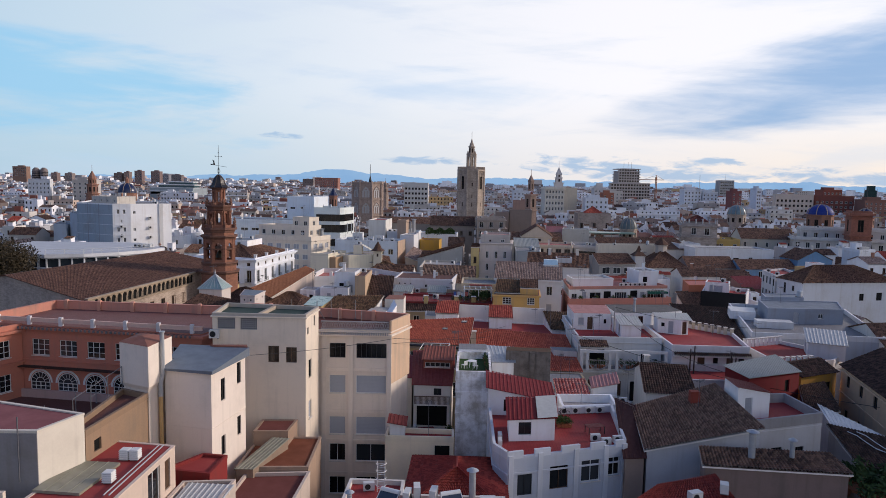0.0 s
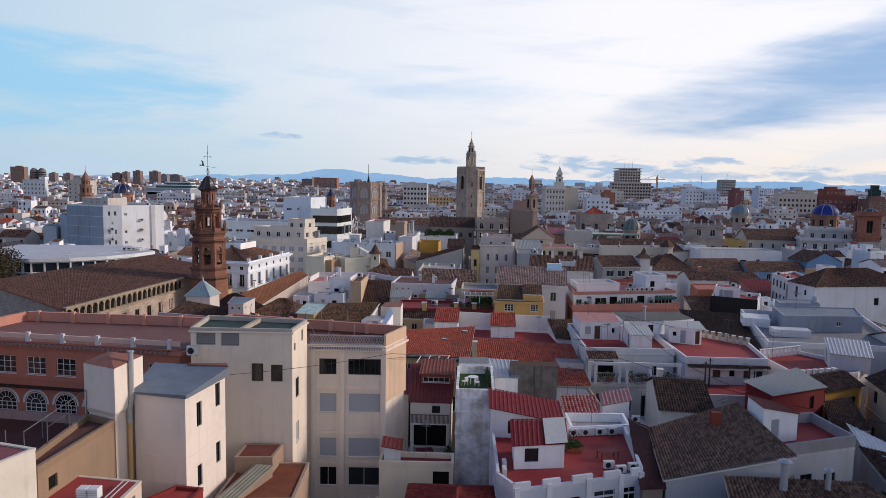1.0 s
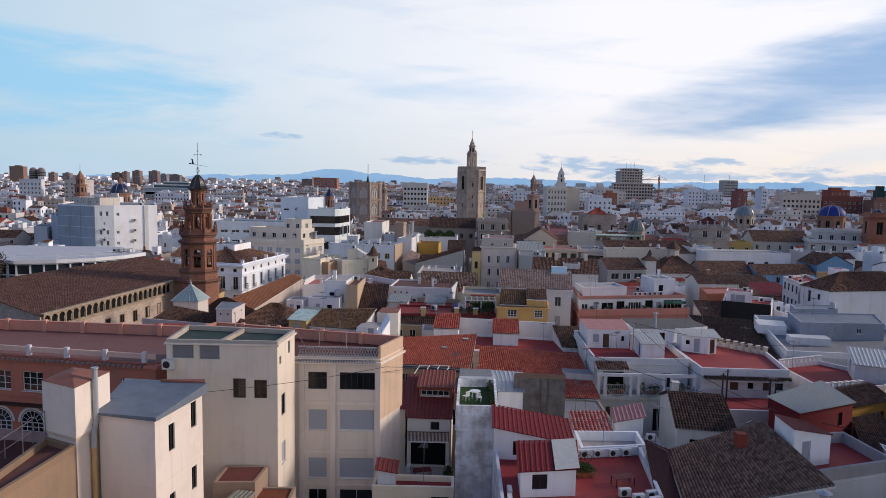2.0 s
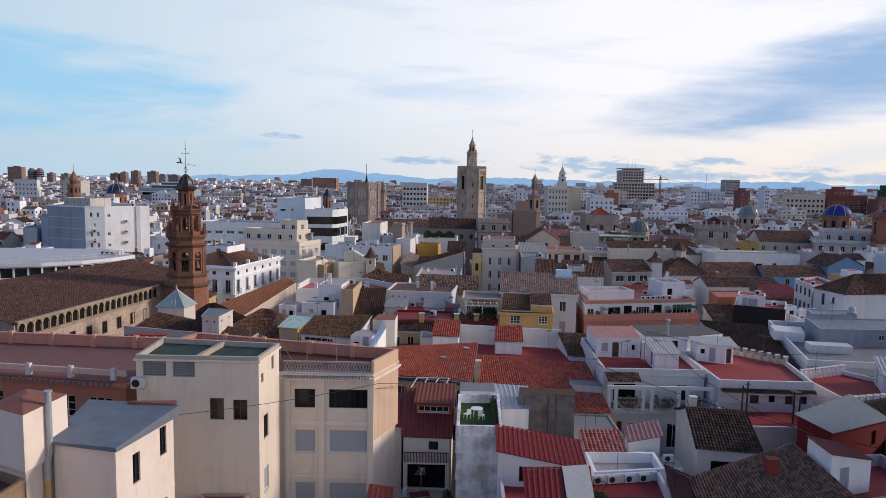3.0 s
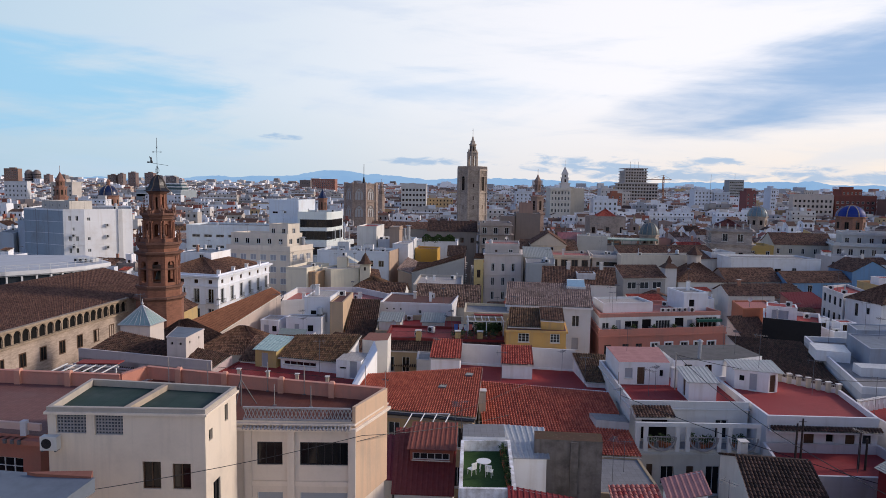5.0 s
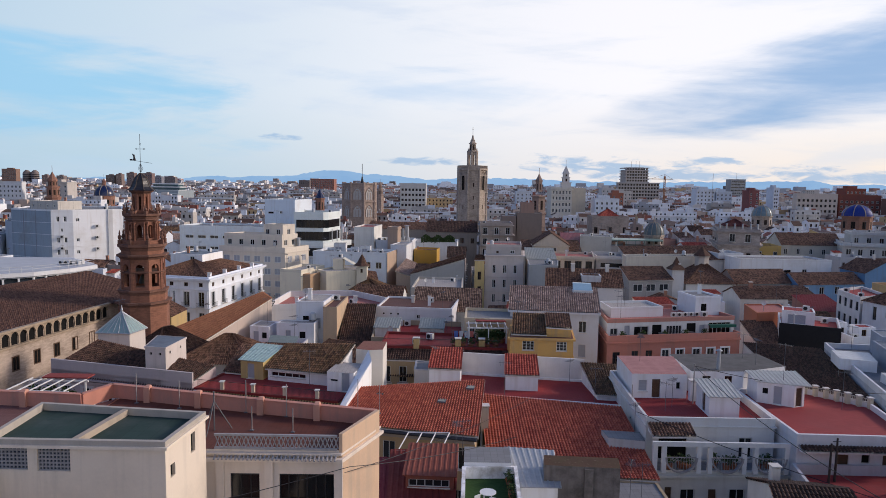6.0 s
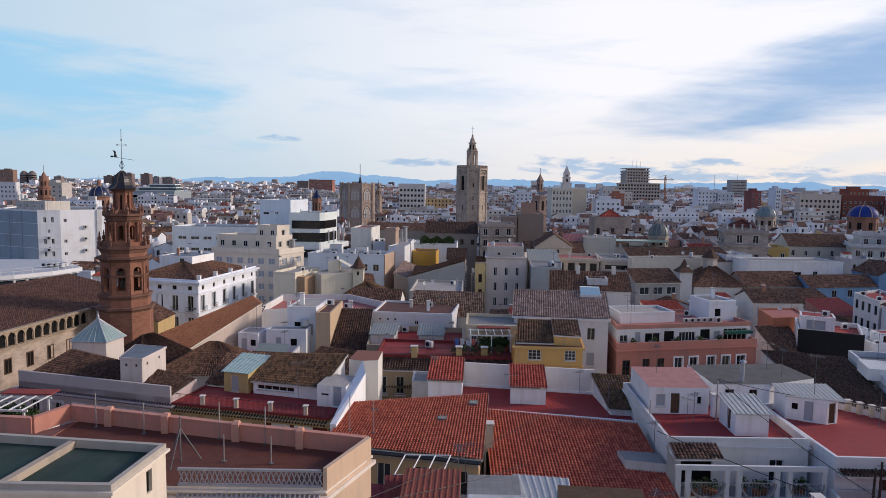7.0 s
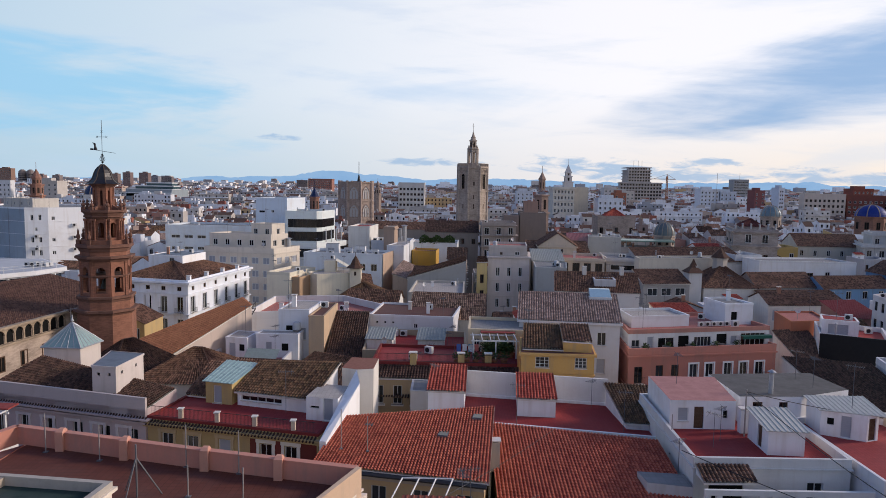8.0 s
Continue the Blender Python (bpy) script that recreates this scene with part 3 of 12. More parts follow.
            part("roof_deck", r, plaster(OFFW), th)
    elif sheet:
        part("roof", corrugated("roof", sheet, quads[0]), None, th, roof_label)
    if cornice:
        for zk, hk, ok in cornice:
            c = Soup()
            o, i = offset(lp, ok), offset(lp, 0.005)
            for k in range(n):
                j = (k + 1) % n
                zb, zt = zk - base, zk - base + hk
                c.face([(*o[k], zb), (*o[j], zb), (*o[j], zt), (*o[k], zt)])
                c.face([(*o[k], zt), (*o[j], zt), (*i[j], zt), (*i[k], zt)])
                c.face([(*o[j], zb), (*o[k], zb), (*i[k], zb), (*i[j], zb)])
            part("cornice", c, wm, th)
    for k, lst in wins.items():
        a, b = Vector(lp[k]), Vector(lp[(k + 1) % n])
        d = (b - a).normalized()
        ang = math.degrees(math.atan2(d.y, d.x))
        L = (b - a).length
        for u, zz, w, h, *rest in lst:
            style = rest[0] if rest else "dark"
            if u < 0.04 or u + w > L - 0.04 or zz - base < 0.02:
                continue
            pos = a + d * u + Vector((-d.y, d.x)) * 0.14
            m = pose(pos.x, pos.y, zz - base, 0, 0, ang)
            rail = style.endswith("+rail")
            st = style.replace("+rail", "")
            if near:
                fr, pn, sl = window_meshes(w, h, st)
                wo = new("window", fr)
                wo.parent, wo.matrix_basis = th, m
                po = new("pane", pn)
                po.parent = wo
                if sl and not rail:
                    so = new("sill", sl)
                    so.parent = wo
            else:
                wo = new("window", small_window(w, h, st))
                wo.parent, wo.matrix_basis = th, m
            if rail:
                bp = a + d * (u - 0.2) - Vector((-d.y, d.x)) * 0.5
                sl = Soup()
                sl.box(0, 0, -0.12, w + 0.4, 0.5, 0)
                so = part("balcony_slab", sl, plaster(OFFW), th)
                so.matrix_basis = pose(bp.x, bp.y, zz - base, 0, 0, ang)
                ro = new("railing", railing_mesh(w + 0.4))
                ro.parent = th
                ro.matrix_basis = pose(bp.x, bp.y, zz - base, 0, 0, ang) @ pose(0, 0.03, 0)
    return th


# ---- ground and distance ----
def surround(th, p0, p1, u, z, w, h, mat, wide=0.22):
    """A raised moulding round a window of the wall from p0 to p1 (in the thing's own place)."""
    a, b = Vector(p0), Vector(p1)
    d = (b - a).normalized()
    o = Vector((d.y, -d.x)) * 0.07
    s = Soup()
    for u0, u1, z0, z1 in ((u - wide, u, z - wide, z + h + wide), (u + w, u + w + wide, z - wide, z + h + wide), (u, u + w, z + h, z + h + wide), (u, u + w, z - wide, z)):
        q = [a + d * u0 + o, a + d * u1 + o, a + d * u1 + o * 0.06, a + d * u0 + o * 0.06]
        s.prism([tuple(p) for p in q], z0, z1)
    part("window_surround", s, mat, th, "raised white window moulding")


def build_ground():
    s = Soup()
    s.face([(x, y, 0) for x, y in ngon(0, 400, 4900, 48)])
    m, nt, bs = base_mat("town_ground")
    n = tex(nt, "ShaderNodeTexNoise", 0.02, 8, 0.7)
    n2 = tex(nt, "ShaderNodeTexNoise", 0.6, 5, 0.6)
    c = mixc(nt, ranged(nt, n.outputs[0], 0.35, 0.65), (0.055, 0.052, 0.05), (0.12, 0.105, 0.095))
    c = mixc(nt, ranged(nt, n2.outputs[0], 0.4, 0.7, 0, 0.4), c, (0.04, 0.04, 0.04))
    link(nt, c, bs.inputs["Base Color"])
    bs.inputs["Roughness"].default_value = 0.9
    tagged(new("ground", s.mesh("ground", m)), "grey asphalt and paving of the old town", "ground", kind="structure")


def build_hills():
    """Far ridges along the horizon: a glowing backdrop with the blue of haze in its colour."""
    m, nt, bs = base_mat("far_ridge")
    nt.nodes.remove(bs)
    # emission, not lit: distance haze is put into the blue
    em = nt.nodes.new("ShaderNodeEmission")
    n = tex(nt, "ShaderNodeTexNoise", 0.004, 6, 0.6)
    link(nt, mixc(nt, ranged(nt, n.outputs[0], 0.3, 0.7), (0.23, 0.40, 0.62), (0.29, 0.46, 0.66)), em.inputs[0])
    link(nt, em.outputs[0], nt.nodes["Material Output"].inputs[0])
    for k, (r, tall) in enumerate(((4750, 1.0), (4680, 0.62))):
        s = Soup()
        pts = []
        for i in range(401):
            az = radians(-48 + 96 * i / 400)
            a = math.degrees(az)
            h = 66 + 16 * noise.noise((a * 0.35 + 9 * k, 3.1, k)) + 9 * noise.noise((a * 1.1, 7.7, k)) + 5 * noise.noise((a * 3.7, 1.3, k)) + 3.5 * noise.noise((a * 9.0, 2.3, k))
            h += 62 * math.exp(-((a + 9.0) / 5.0) ** 2) * tall + 10 * math.exp(-((a + 19) / 3.0) ** 2) - 16 * math.exp(-((a + 30) / 8.0) ** 2) + 30 * math.exp(-((a - 5) / 6.0) ** 2)
            h += 22 * math.exp(-((a - 26) / 9.0) ** 2)
            pts.append((r * math.sin(az), r * math.cos(az), h * (1 if k == 0 else 0.85)))
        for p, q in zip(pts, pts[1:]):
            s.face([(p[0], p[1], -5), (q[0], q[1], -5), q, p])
        tagged(new("backdrop", s.mesh("backdrop", m)), "low mountain ridge far behind the town, haze blue painted in", "mountains", kind="structure")


build_ground()
build_hills()


# ---- school: cream block, cream wing, pink building ----
def cream_school():
    w0 = [(5.6, 23.8, 1.1, 1.7, "brown"), (7.4, 23.8, 1.1, 1.6, "brown"), (0.5, 27.15, 1.8, 1.2, "vent"), (2.8, 27.1, 1.7, 1.2, "vent")]
    w1 = [(1.0, 21.9, 1.0, 1.9, "black"), (1.0, 17.6, 1.0, 1.9, "blind"), (1.0, 12.9, 1.0, 1.9, "blind"), (0.5, 26.6, 0.5, 0.7, "hole"), (2.8, 27.0, 0.5, 1.1, "hole"), (1.0, 9.2, 1.0, 1.8, "black")]
    th = house("school_block", "tall cream rendered school block with flat green roof", "building",
               [(-23.4, 64.6), (-14.0, 64.6), (-13.6, 69.2), (-23.8, 70.4)], 28.35, (0.80, 0.69, 0.56), floor=paving((0.030, 0.058, 0.047), 0.8, 0.5), par=0.42, parcol=(0.46, 0.41, 0.35), wins={0: w0, 1: w1},
               cornice=[(28.35, 0.14, 0.16)], roof_label="dark green painted roof felt")
    s = Soup()
    s.prism([(4.4, 0.2), (4.75, 0.2), (5.2, 5.0), (4.85, 5.0)], 28.36, 28.72)
    part("roof_upstand", s, plaster((0.44, 0.36, 0.28), 0.8), th)
    # air conditioner bracket wall by the left corner
    rows = []
    for z, st, stb in ((22.85, "black", "five"), (18.9, "blind", "blind"), (14.2, "blind", "blind"), (11.1, "white", "two"), (7.3, "dark", "two")):
        h = 1.65 if z > 20 else 2.0
        rows += [(0.95, z, 1.75, h, "bars" if z > 20 else stb), (3.9, z, 3.3, h, "bars" if z > 20 else stb)]
    side = [(0.5, 22.4, 0.5, 1.7, "hole")]
    th = house("school_wing", "cream rendered school wing with blinds and roof terrace", "building",
               [(-13.58, 70.5), (-6.05, 70.6), (-4.3, 75.0), (-13.2, 77.0), (-23.7, 79.6), (-23.75, 70.5)], 26.0, (0.78, 0.67, 0.565), floor=paving((0.155, 0.052, 0.034), 0.35, 0.3), par=0.0,
               wins={0: rows}, cornice=[(25.35, 0.22, 0.35), (25.75, 0.12, 0.22)], roof_label="brown clay tiles")
    s = Soup()  # upright strips between the windows
    for x in (3.05, 7.25, 0.1):
        q = Soup()
        q.box(x, -0.14, 0, x + 0.5, -0.004, 25.3)
        part("pilaster", q, plaster((0.78, 0.67, 0.565)), th)
    for z0, z1 in ((21.4, 21.75), (16.7, 17.0), (13.4, 13.65), (9.6, 9.9)):
        s = Soup()
        s.box(0, -0.08, z0, 7.5, -0.004, z1)
        part("string_course", s, plaster((0.78, 0.67, 0.565)), th)
    # openwork balustrade on the front edge
    s = Soup()
    for z in (26.0, 26.82):
        s.box(0, 0.0, z, 7.4, 0.16, z + 0.12)
    for k in range(28):
        x = 0.05 + k * 0.265
        s.bar((x, 0.08, 26.12), (x + 0.26, 0.08, 26.82), 0.035, sides=4)
        s.bar((x + 0.26, 0.08, 26.12), (x, 0.08, 26.82), 0.035, sides=4)
    for k in range(30):
        s.bar((0.1 + k * 0.25, -0.42, 25.52), (0.1 + k * 0.25, -0.05, 25.75), 0.06, sides=6)
    part("balustrade", s, plaster((0.36, 0.35, 0.36), 0.7), th, "grey openwork masonry balustrade")
    ac_box("air_conditioner", -23.1, 64.3, 26.2, 1.0, 0.45, 0.9)
    # bare side wall that closes the terrace
    s = Soup()
    s.prism([(7.5, 0.1), (7.72, 0.05), (9.5, 4.45), (9.25, 4.55)], 20.0, 27.05)
    part("side_parapet", s, plaster((0.66, 0.46, 0.31)), th, "peeling ochre side wall")
    return th


def school_parapet():
    """Orange parapet with squat piers along the back of the terraces."""
    th = thing("terrace_parapet", "salmon pink rendered parapet with squat piers on the terraces", "parapet", -4.3, 75.0, 26.0)
    line = [(0, 0), (-8.9, 2.05), (-20.05, 4.9), (-21.0, 2.4), (-43.4, 4.1), (-45.4, -4.0)]
    for (x0, y0), (x1, y1) in zip(line, line[1:]):
        s = Soup()
        d = (Vector((x1, y1)) - Vector((x0, y0))).normalized()
        nn = Vector((-d.y, d.x)) * 0.14
        s.prism([(x0 + nn.x, y0 + nn.y), (x0 - nn.x, y0 - nn.y), (x1 - nn.x, y1 - nn.y), (x1 + nn.x, y1 + nn.y)][::-1], 0, 0.98)
        s.prism([(x0 + nn.x * 1.4, y0 + nn.y * 1.4), (x0 - nn.x * 1.4, y0 - nn.y * 1.4), (x1 - nn.x * 1.4, y1 - nn.y * 1.4), (x1 + nn.x * 1.4, y1 + nn.y * 1.4)][::-1], 0.984, 1.04)
        part("parapet_wall", s, plaster((0.56, 0.25, 0.185), 0.6), th)
    for (x0, y0), (x1, y1) in ((line[0], line[1]), (line[1], line[2]), (line[3], line[4])):
        L = math.hypot(x1 - x0, y1 - y0)
        for k in range(1, int(L / 4.2) + 1):
            f = k * 4.2 / L
            x, y = x0 + (x1 - x0) * f, y0 + (y1 - y0) * f
            p = Soup()
            p.prism([(x - 0.22, y - 0.42), (x + 0.22, y - 0.42), (x + 0.22, y + 0.1), (x - 0.22, y + 0.1)], 0, 1.10)
            p.frustum([(x - 0.22, y - 0.42), (x + 0.22, y - 0.42), (x + 0.22, y + 0.1), (x - 0.22, y + 0.1)], 1.104,
                      [(x - 0.15, y - 0.2), (x + 0.15, y - 0.2), (x + 0.15, y + 0.06), (x - 0.15, y + 0.06)], 1.22)
            part("pier", p, plaster((0.58, 0.29, 0.21)), th)


def arch_window(w, h):
    """Half-round fanlight over a grid of panes."""
    key = ("arch", w, h)
    if key in WIN:
        return WIN[key]
    f, p = Soup(), Soup()
    r = w / 2
    zs = h - r
    n = 14
    out = [(0, 0), (w, 0)] + [(r + r * math.cos(math.pi * k / n), zs + r * math.sin(math.pi * k / n)) for k in range(n + 1)]
    p.face([(x, 0.02, z) for x, z in out])
    for k in range(n):
        a0, a1 = math.pi * k / n, math.pi * (k + 1) / n
        for r0, r1 in ((r - 0.07, r + 0.02), (r * 0.45 - 0.03, r * 0.45 + 0.03), (r + 0.10, r + 0.34)):
            f.face([(r + r0 * math.cos(a0), -0.05, zs + r0 * math.sin(a0)), (r + r1 * math.cos(a0), -0.05, zs + r1 * math.sin(a0)),
                    (r + r1 * math.cos(a1), -0.05, zs + r1 * math.sin(a1)), (r + r0 * math.cos(a1), -0.05, zs + r0 * math.sin(a1))][::-1])
    for k in range(1, 7):
        a = math.pi * k / 7
        f.bar((r + r * 0.45 * math.cos(a), 0.0, zs + r * 0.45 * math.sin(a)), (r + r * math.cos(a), 0.0, zs + r * math.sin(a)), 0.025, sides=4)
    for x in (0.03, w * 0.25, w * 0.5, w * 0.75, w - 0.03):
        f.box(x - 0.03, -0.04, 0, x + 0.03, 0.015, zs)
    for z in (0.03, zs * 0.5, zs):
        f.box(0, -0.04, z - 0.03, w, 0.015, z + 0.03)
    WIN[key] = (f.mesh("window_frame", WHITE_FRAME), p.mesh("pane", GLASS))
    return WIN[key]


def pink_school():
    col = (0.50, 0.185, 0.125)
    front = [(-50.0, 70.6), (-25.4, 67.0)]
    L = math.hypot(24.6, 3.6)
    wins = [(5.0 + k * 3.3, 22.65, 2.1, 1.8, "grid") for k in range(6)]
    th = house("school", "salmon pink school with white arched windows and roof terrace", "building",
               [front[0], front[1], (-23.85, 72.0), (-23.85, 79.6), (-25.2, 77.5), (-47.7, 79.2)], 26.0, col, floor=paving((0.22, 0.105, 0.088)), par=0.03, wins={0: wins},
               cornice=[(25.55, 0.3, 0.5), (22.1, 0.1, 0.14), (21.15, 0.16, 0.22), (18.5, 0.15, 0.12)], parcol=(0.62, 0.56, 0.55), roof_label="dusty red clay tiles")
    ang = math.degrees(math.atan2(-3.6, 24.6))
    d = Vector((24.6, -3.6)).normalized()
    fr, pn = arch_window(2.3, 2.0)
    s = Soup()
    s.prism([(0, -0.05), (d.x * L, d.y * L - 0.05), (d.x * L + d.y * 0.7, d.y * L - 0.7), (d.y * 0.7, -0.7)][::-1], 21.38, 21.5)
    part("tiled_string", s, DARK_TILE, th, "dark tiled drip course")
    for k in range(6):
        u = 4.8 + k * 3.3
        wo = new("window", fr)
        wo.parent = th
        wo.matrix_basis = pose(d.x * u, d.y * u, 18.85, 0, 0, ang) @ pose(0, -0.05, 0)
        tagged(wo, "white arched window with a fanlight")
        po = new("pane", pn)
        po.parent = wo
    s = Soup()
    for k in range(48):   # dentil eave
        u = 0.25 + k * 0.5
        s.prism([(d.x * u + d.y * 0.62, d.y * u - d.x * 0.62), (d.x * (u + .2) + d.y * 0.62, d.y * (u + .2) - d.x * 0.62), (d.x * (u + .2), d.y * (u + .2)), (d.x * u, d.y * u)], 25.6, 25.85)
    tagged(part("dentil_course", s, plaster((0.18, 0.17, 0.17)), th), kind="stuff")
    for k in range(7):
        u = 1.0 + k * 3.8
        s = Soup()
        s.box(d.x * u - 0.18, d.y * u - 0.18, 26.0, d.x * u + 0.18, d.y * u + 0.18, 26.95)
        part("post", s, plaster((0.62, 0.60, 0.62)), th, "white square post")
    s = Soup()
    s.prism([(0, 0.05), (24.6, -3.55), (24.62, -3.35), (0.02, 0.25)], 26.3, 26.75)
    part("low_wall", s, plaster((0.66, 0.44, 0.36)), th, "pale pink low terrace wall")
    for x, y in ((-37.9, 60.0), (-37.5, 64.6), (-37.2, 68.0), (-38.2, 56.0)):
        slim_post(x, y, 18.0, 2.4)
    # lower forecourt terrace
    house("lower_terrace", "low pink annex with dusty brown roof terrace", "building", [(-50, 46.5), (-27.0, 46.3), (-28.2, 56.0), (-25.6, 66.8), (-50, 70.4)], 18.0,
          (0.42, 0.25, 0.20), floor=BROWN_FLOOR, par=0.9, parcol=(0.44, 0.31, 0.28))
    house("side_wing", "salmon pink school side wing with grid windows", "building", [(-62, 58), (-50.7, 60), (-46.15, 69.95), (-62, 72)], 25.6, col, floor=BROWN_FLOOR, par=0.5,
          wins={0: grid(1, 10.5, 3, (22.6, 19.0), 2.0, 1.8, "grid"), 1: grid(1, 9.6, 3, (22.6, 18.9), 1.8, 1.9, "grid")}, cornice=[(25.2, 0.3, 0.4), (21.8, 0.2, 0.2)])


def foreground_left():
    cc = (0.76, 0.665, 0.57)
    th = house("stair_tower", "cream rendered stair tower with brown tiled cap", "building", [(-27.6, 54.6), (-24.9, 53.3), (-24.6, 56.8), (-27.4, 57.6)], 24.4, cc, floor=GREY_FLOOR, par=0.0,
               wins={0: [(1.0, 20.0, 0.25, 1.3, "hole")]}, cornice=[(17.8, 0.15, 0.1)])
    s = Soup()
    o = offset([(0, 0), (2.7, -1.3), (3.0, 2.2), (0.2, 3.0)], 0.22)
    s.prism(o, 24.6, 28.1)
    s.frustum([(0, 0), (2.7, -1.3), (3.0, 2.2), (0.2, 3.0)], 24.2, o, 24.6)
    part("head", s, plaster(cc), th)
    s = Soup()
    s.frustum(offset(o, 0.05), 28.104, [(1.2, 0.6), (1.6, 0.4), (1.7, 1.1), (1.3, 1.3)], 28.5)
    part("cap", s, plain("old_clay", (0.28, 0.12, 0.085), 0.85), th, "brown clay tiled cap")
    s = Soup()
    s.bar((3.1, 0.2, 3), (3.1, 0.2, 23.4), 0.17, sides=10)
    part("flue_pipe", s, plain("cream_pipe", (0.55, 0.36, 0.16), 0.6), th, "ochre metal flue pipe")
    s = Soup()
    s.bar((3.1, 0.2, 23.3), (3.1, 0.2, 24.6), 0.21, sides=10)
    s.bar((3.1, 0.2, 24.5), (3.25, 0.3, 25.2), 0.19, sides=10)
    s.bar((3.25, 0.3, 25.1), (3.25, 0.3, 28.9), 0.19, sides=10)
    s.bar((3.25, 0.3, 28.9), (3.25, 0.3, 29.0), 0.26, sides=10)
    part("upper_pipe", s, ZINC, th, "grey galvanised upper flue")
    s = Soup()
    s.box(2.7, 0.1, 24.9, 3.1, 0.2, 24.96)
    s.box(2.7, 0.2, 27.6, 3.1, 0.3, 27.66)
    part("pipe_bracket", s, STEEL, th)
    th = house("annex_house", "cream rendered house with low grey-blue roof", "house", [(-24.3, 55.2), (-19.9, 54.2), (-18.8, 60.2), (-25.1, 61.2)], 25.55, (0.79, 0.69, 0.60), roof="flat",
               floor=SLATE, par=0.0, wins={1: [(1.6, 22.6, 0.75, 2.0, "black"), (4.5, 23.3, 0.75, 2.0, "black"), (1.6, 17.6, 0.7, 1.8, "black"), (4.5, 18.4, 0.7, 1.8, "black")]},
               cornice=[(20.6, 0.05, 0.04)])
    s = Soup()
    b = offset([(0, 0), (4.4, -1.0), (5.5, 5.0), (-0.8, 6.0)], 0.3)
    s.prism(b, 25.56, 25.72)
    hs = (25.73, 25.85, 26.35, 26.25)
    s.face([(*p, z) for p, z in zip(b, hs)])
    for k in range(4):
        j = (k + 1) % 4
        s.face([(*b[k], 25.725), (*b[j], 25.725), (*b[j], hs[j]), (*b[k], hs[k])])
    part("roof_sheet", s, SLATE, th, "grey-blue weathered roof sheet")
    s = Soup()
    s.prism([(2.0, 5.6), (2.6, 5.4), (5.7, 5.15), (5.4, 5.9)], 25.75, 26.45)
    part("brick_edge", s, plain("old_clay", (0.28, 0.12, 0.085), 0.85), th)
    # red flat roof house at the lower left
    th = house("red_roof_house", "cream house with flat red roof and glazed terrace doors", "house", [(-26.6, 38.0), (-20.8, 38.0), (-20.6, 48.1), (-25.9, 48.9)], 21.6, (0.66, 0.52, 0.42),
               floor=plain("red_coating", (0.34, 0.055, 0.05), 0.7, 0, 0.12, 0.6), par=0.06, wins={1: [(5.6, 18.6, 1.9, 2.6, "white"), (2.4, 19.4, 0.6, 1.4, "dark"), (8.3, 18.8, 0.9, 2.3, "shutter")]}, roof_label="red coated roof")
    s = Soup()
    s.prism([(0.05, 1.9), (3.3, 1.6), (3.6, 6.4), (0.25, 6.6)], 21.62, 21.80)
    for k in range(1, 4):
        s.bar((0.05 + 0.83 * k, 1.8 - 0.07 * k, 21.82), (0.25 + 0.84 * k, 6.6 - 0.05 * k, 21.82), 0.03, sides=4)
    part("roof_light", s, plain("cloudy_sheet", (0.28, 0.27, 0.20), 0.5, 0, 0.3, 0.9), th, "cloudy grey-green roof light")
    for x, y, q in ((3.5, 7.4, 2), (4.2, 3.6, 1)):
        for i in range(q):
            louvre_vent(-26.6 + x + i * 0.72, 38.0 + y, 21.64)
    s = Soup()
    s.bar((5.4, 1.2, 21.9), (5.4, 9.5, 21.9), 0.05)
    s.bar((5.05, 1.2, 21.9), (5.05, 9.5, 21.9), 0.05)
    part("cable_tray", s, ZINC, th)
    th = house("tall_gable", "cream gable wall house with weathered red roof, front painted in shade", "house", [(-37, 40.5), (-26.7, 40.9), (-25.5, 44.4), (-36, 47.5)], 25.3, (0.68, 0.62, 0.52), floor=plain("faded_red", (0.25, 0.085, 0.085), 0.8, 0, 0.3, 0.5), par=0.1)
    # grey skin over the cream front; the wall's shade is put into its colour
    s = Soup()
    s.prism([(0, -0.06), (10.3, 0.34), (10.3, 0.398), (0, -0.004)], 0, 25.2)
    part("grey_render", s, plaster((0.26, 0.25, 0.25), 0.8), th, "thin stained grey skin that paints shade on the front")
    for x, h in ((6.9, 4.2), (9.2, 4.4)):
        s = Soup()
        s.bar((x, 0.1, 22.0), (x, 0.1, 22.0 + h), 0.05)
        part("mast", s, STEEL, th, "thin steel mast on the front wall")
    step = house("stepped_yard_wall", "cream yard wall stepping down beside the red roof", "wall", [(-36, 38.2), (-27.6, 38.6), (-27.6, 38.9), (-36, 38.5)], 21.6, (0.68, 0.58, 0.48), floor=plaster((0.5, 0.42, 0.36)), par=0.0)
    for x0, x1, h in ((0.0, 3.4, 2.0), (6.0, 7.1, 1.3), (7.5, 8.4, 0.6)):
        s = Soup()
        s.prism([(x0, x0 * .048 + .002), (x1, x1 * .048 + .002), (x1, x1 * .048 + .29), (x0, x0 * .048 + .29)], 21.604, 21.6 + h)
        part("pier", s, plaster((0.68, 0.58, 0.48)), step)

    house("ochre_annex", "ochre rendered annex below the stair tower", "house", [(-27.0, 44.6), (-25.55, 44.6), (-24.95, 53.2), (-27.7, 54.5)], 23.6, (0.29, 0.195, 0.125), floor=BROWN_FLOOR, par=0.45,
          wins={1: [(1.0, 22.0, 0.9, 0.9, "hole"), (6.0, 18.2, 1.4, 1.2, "dark")]})
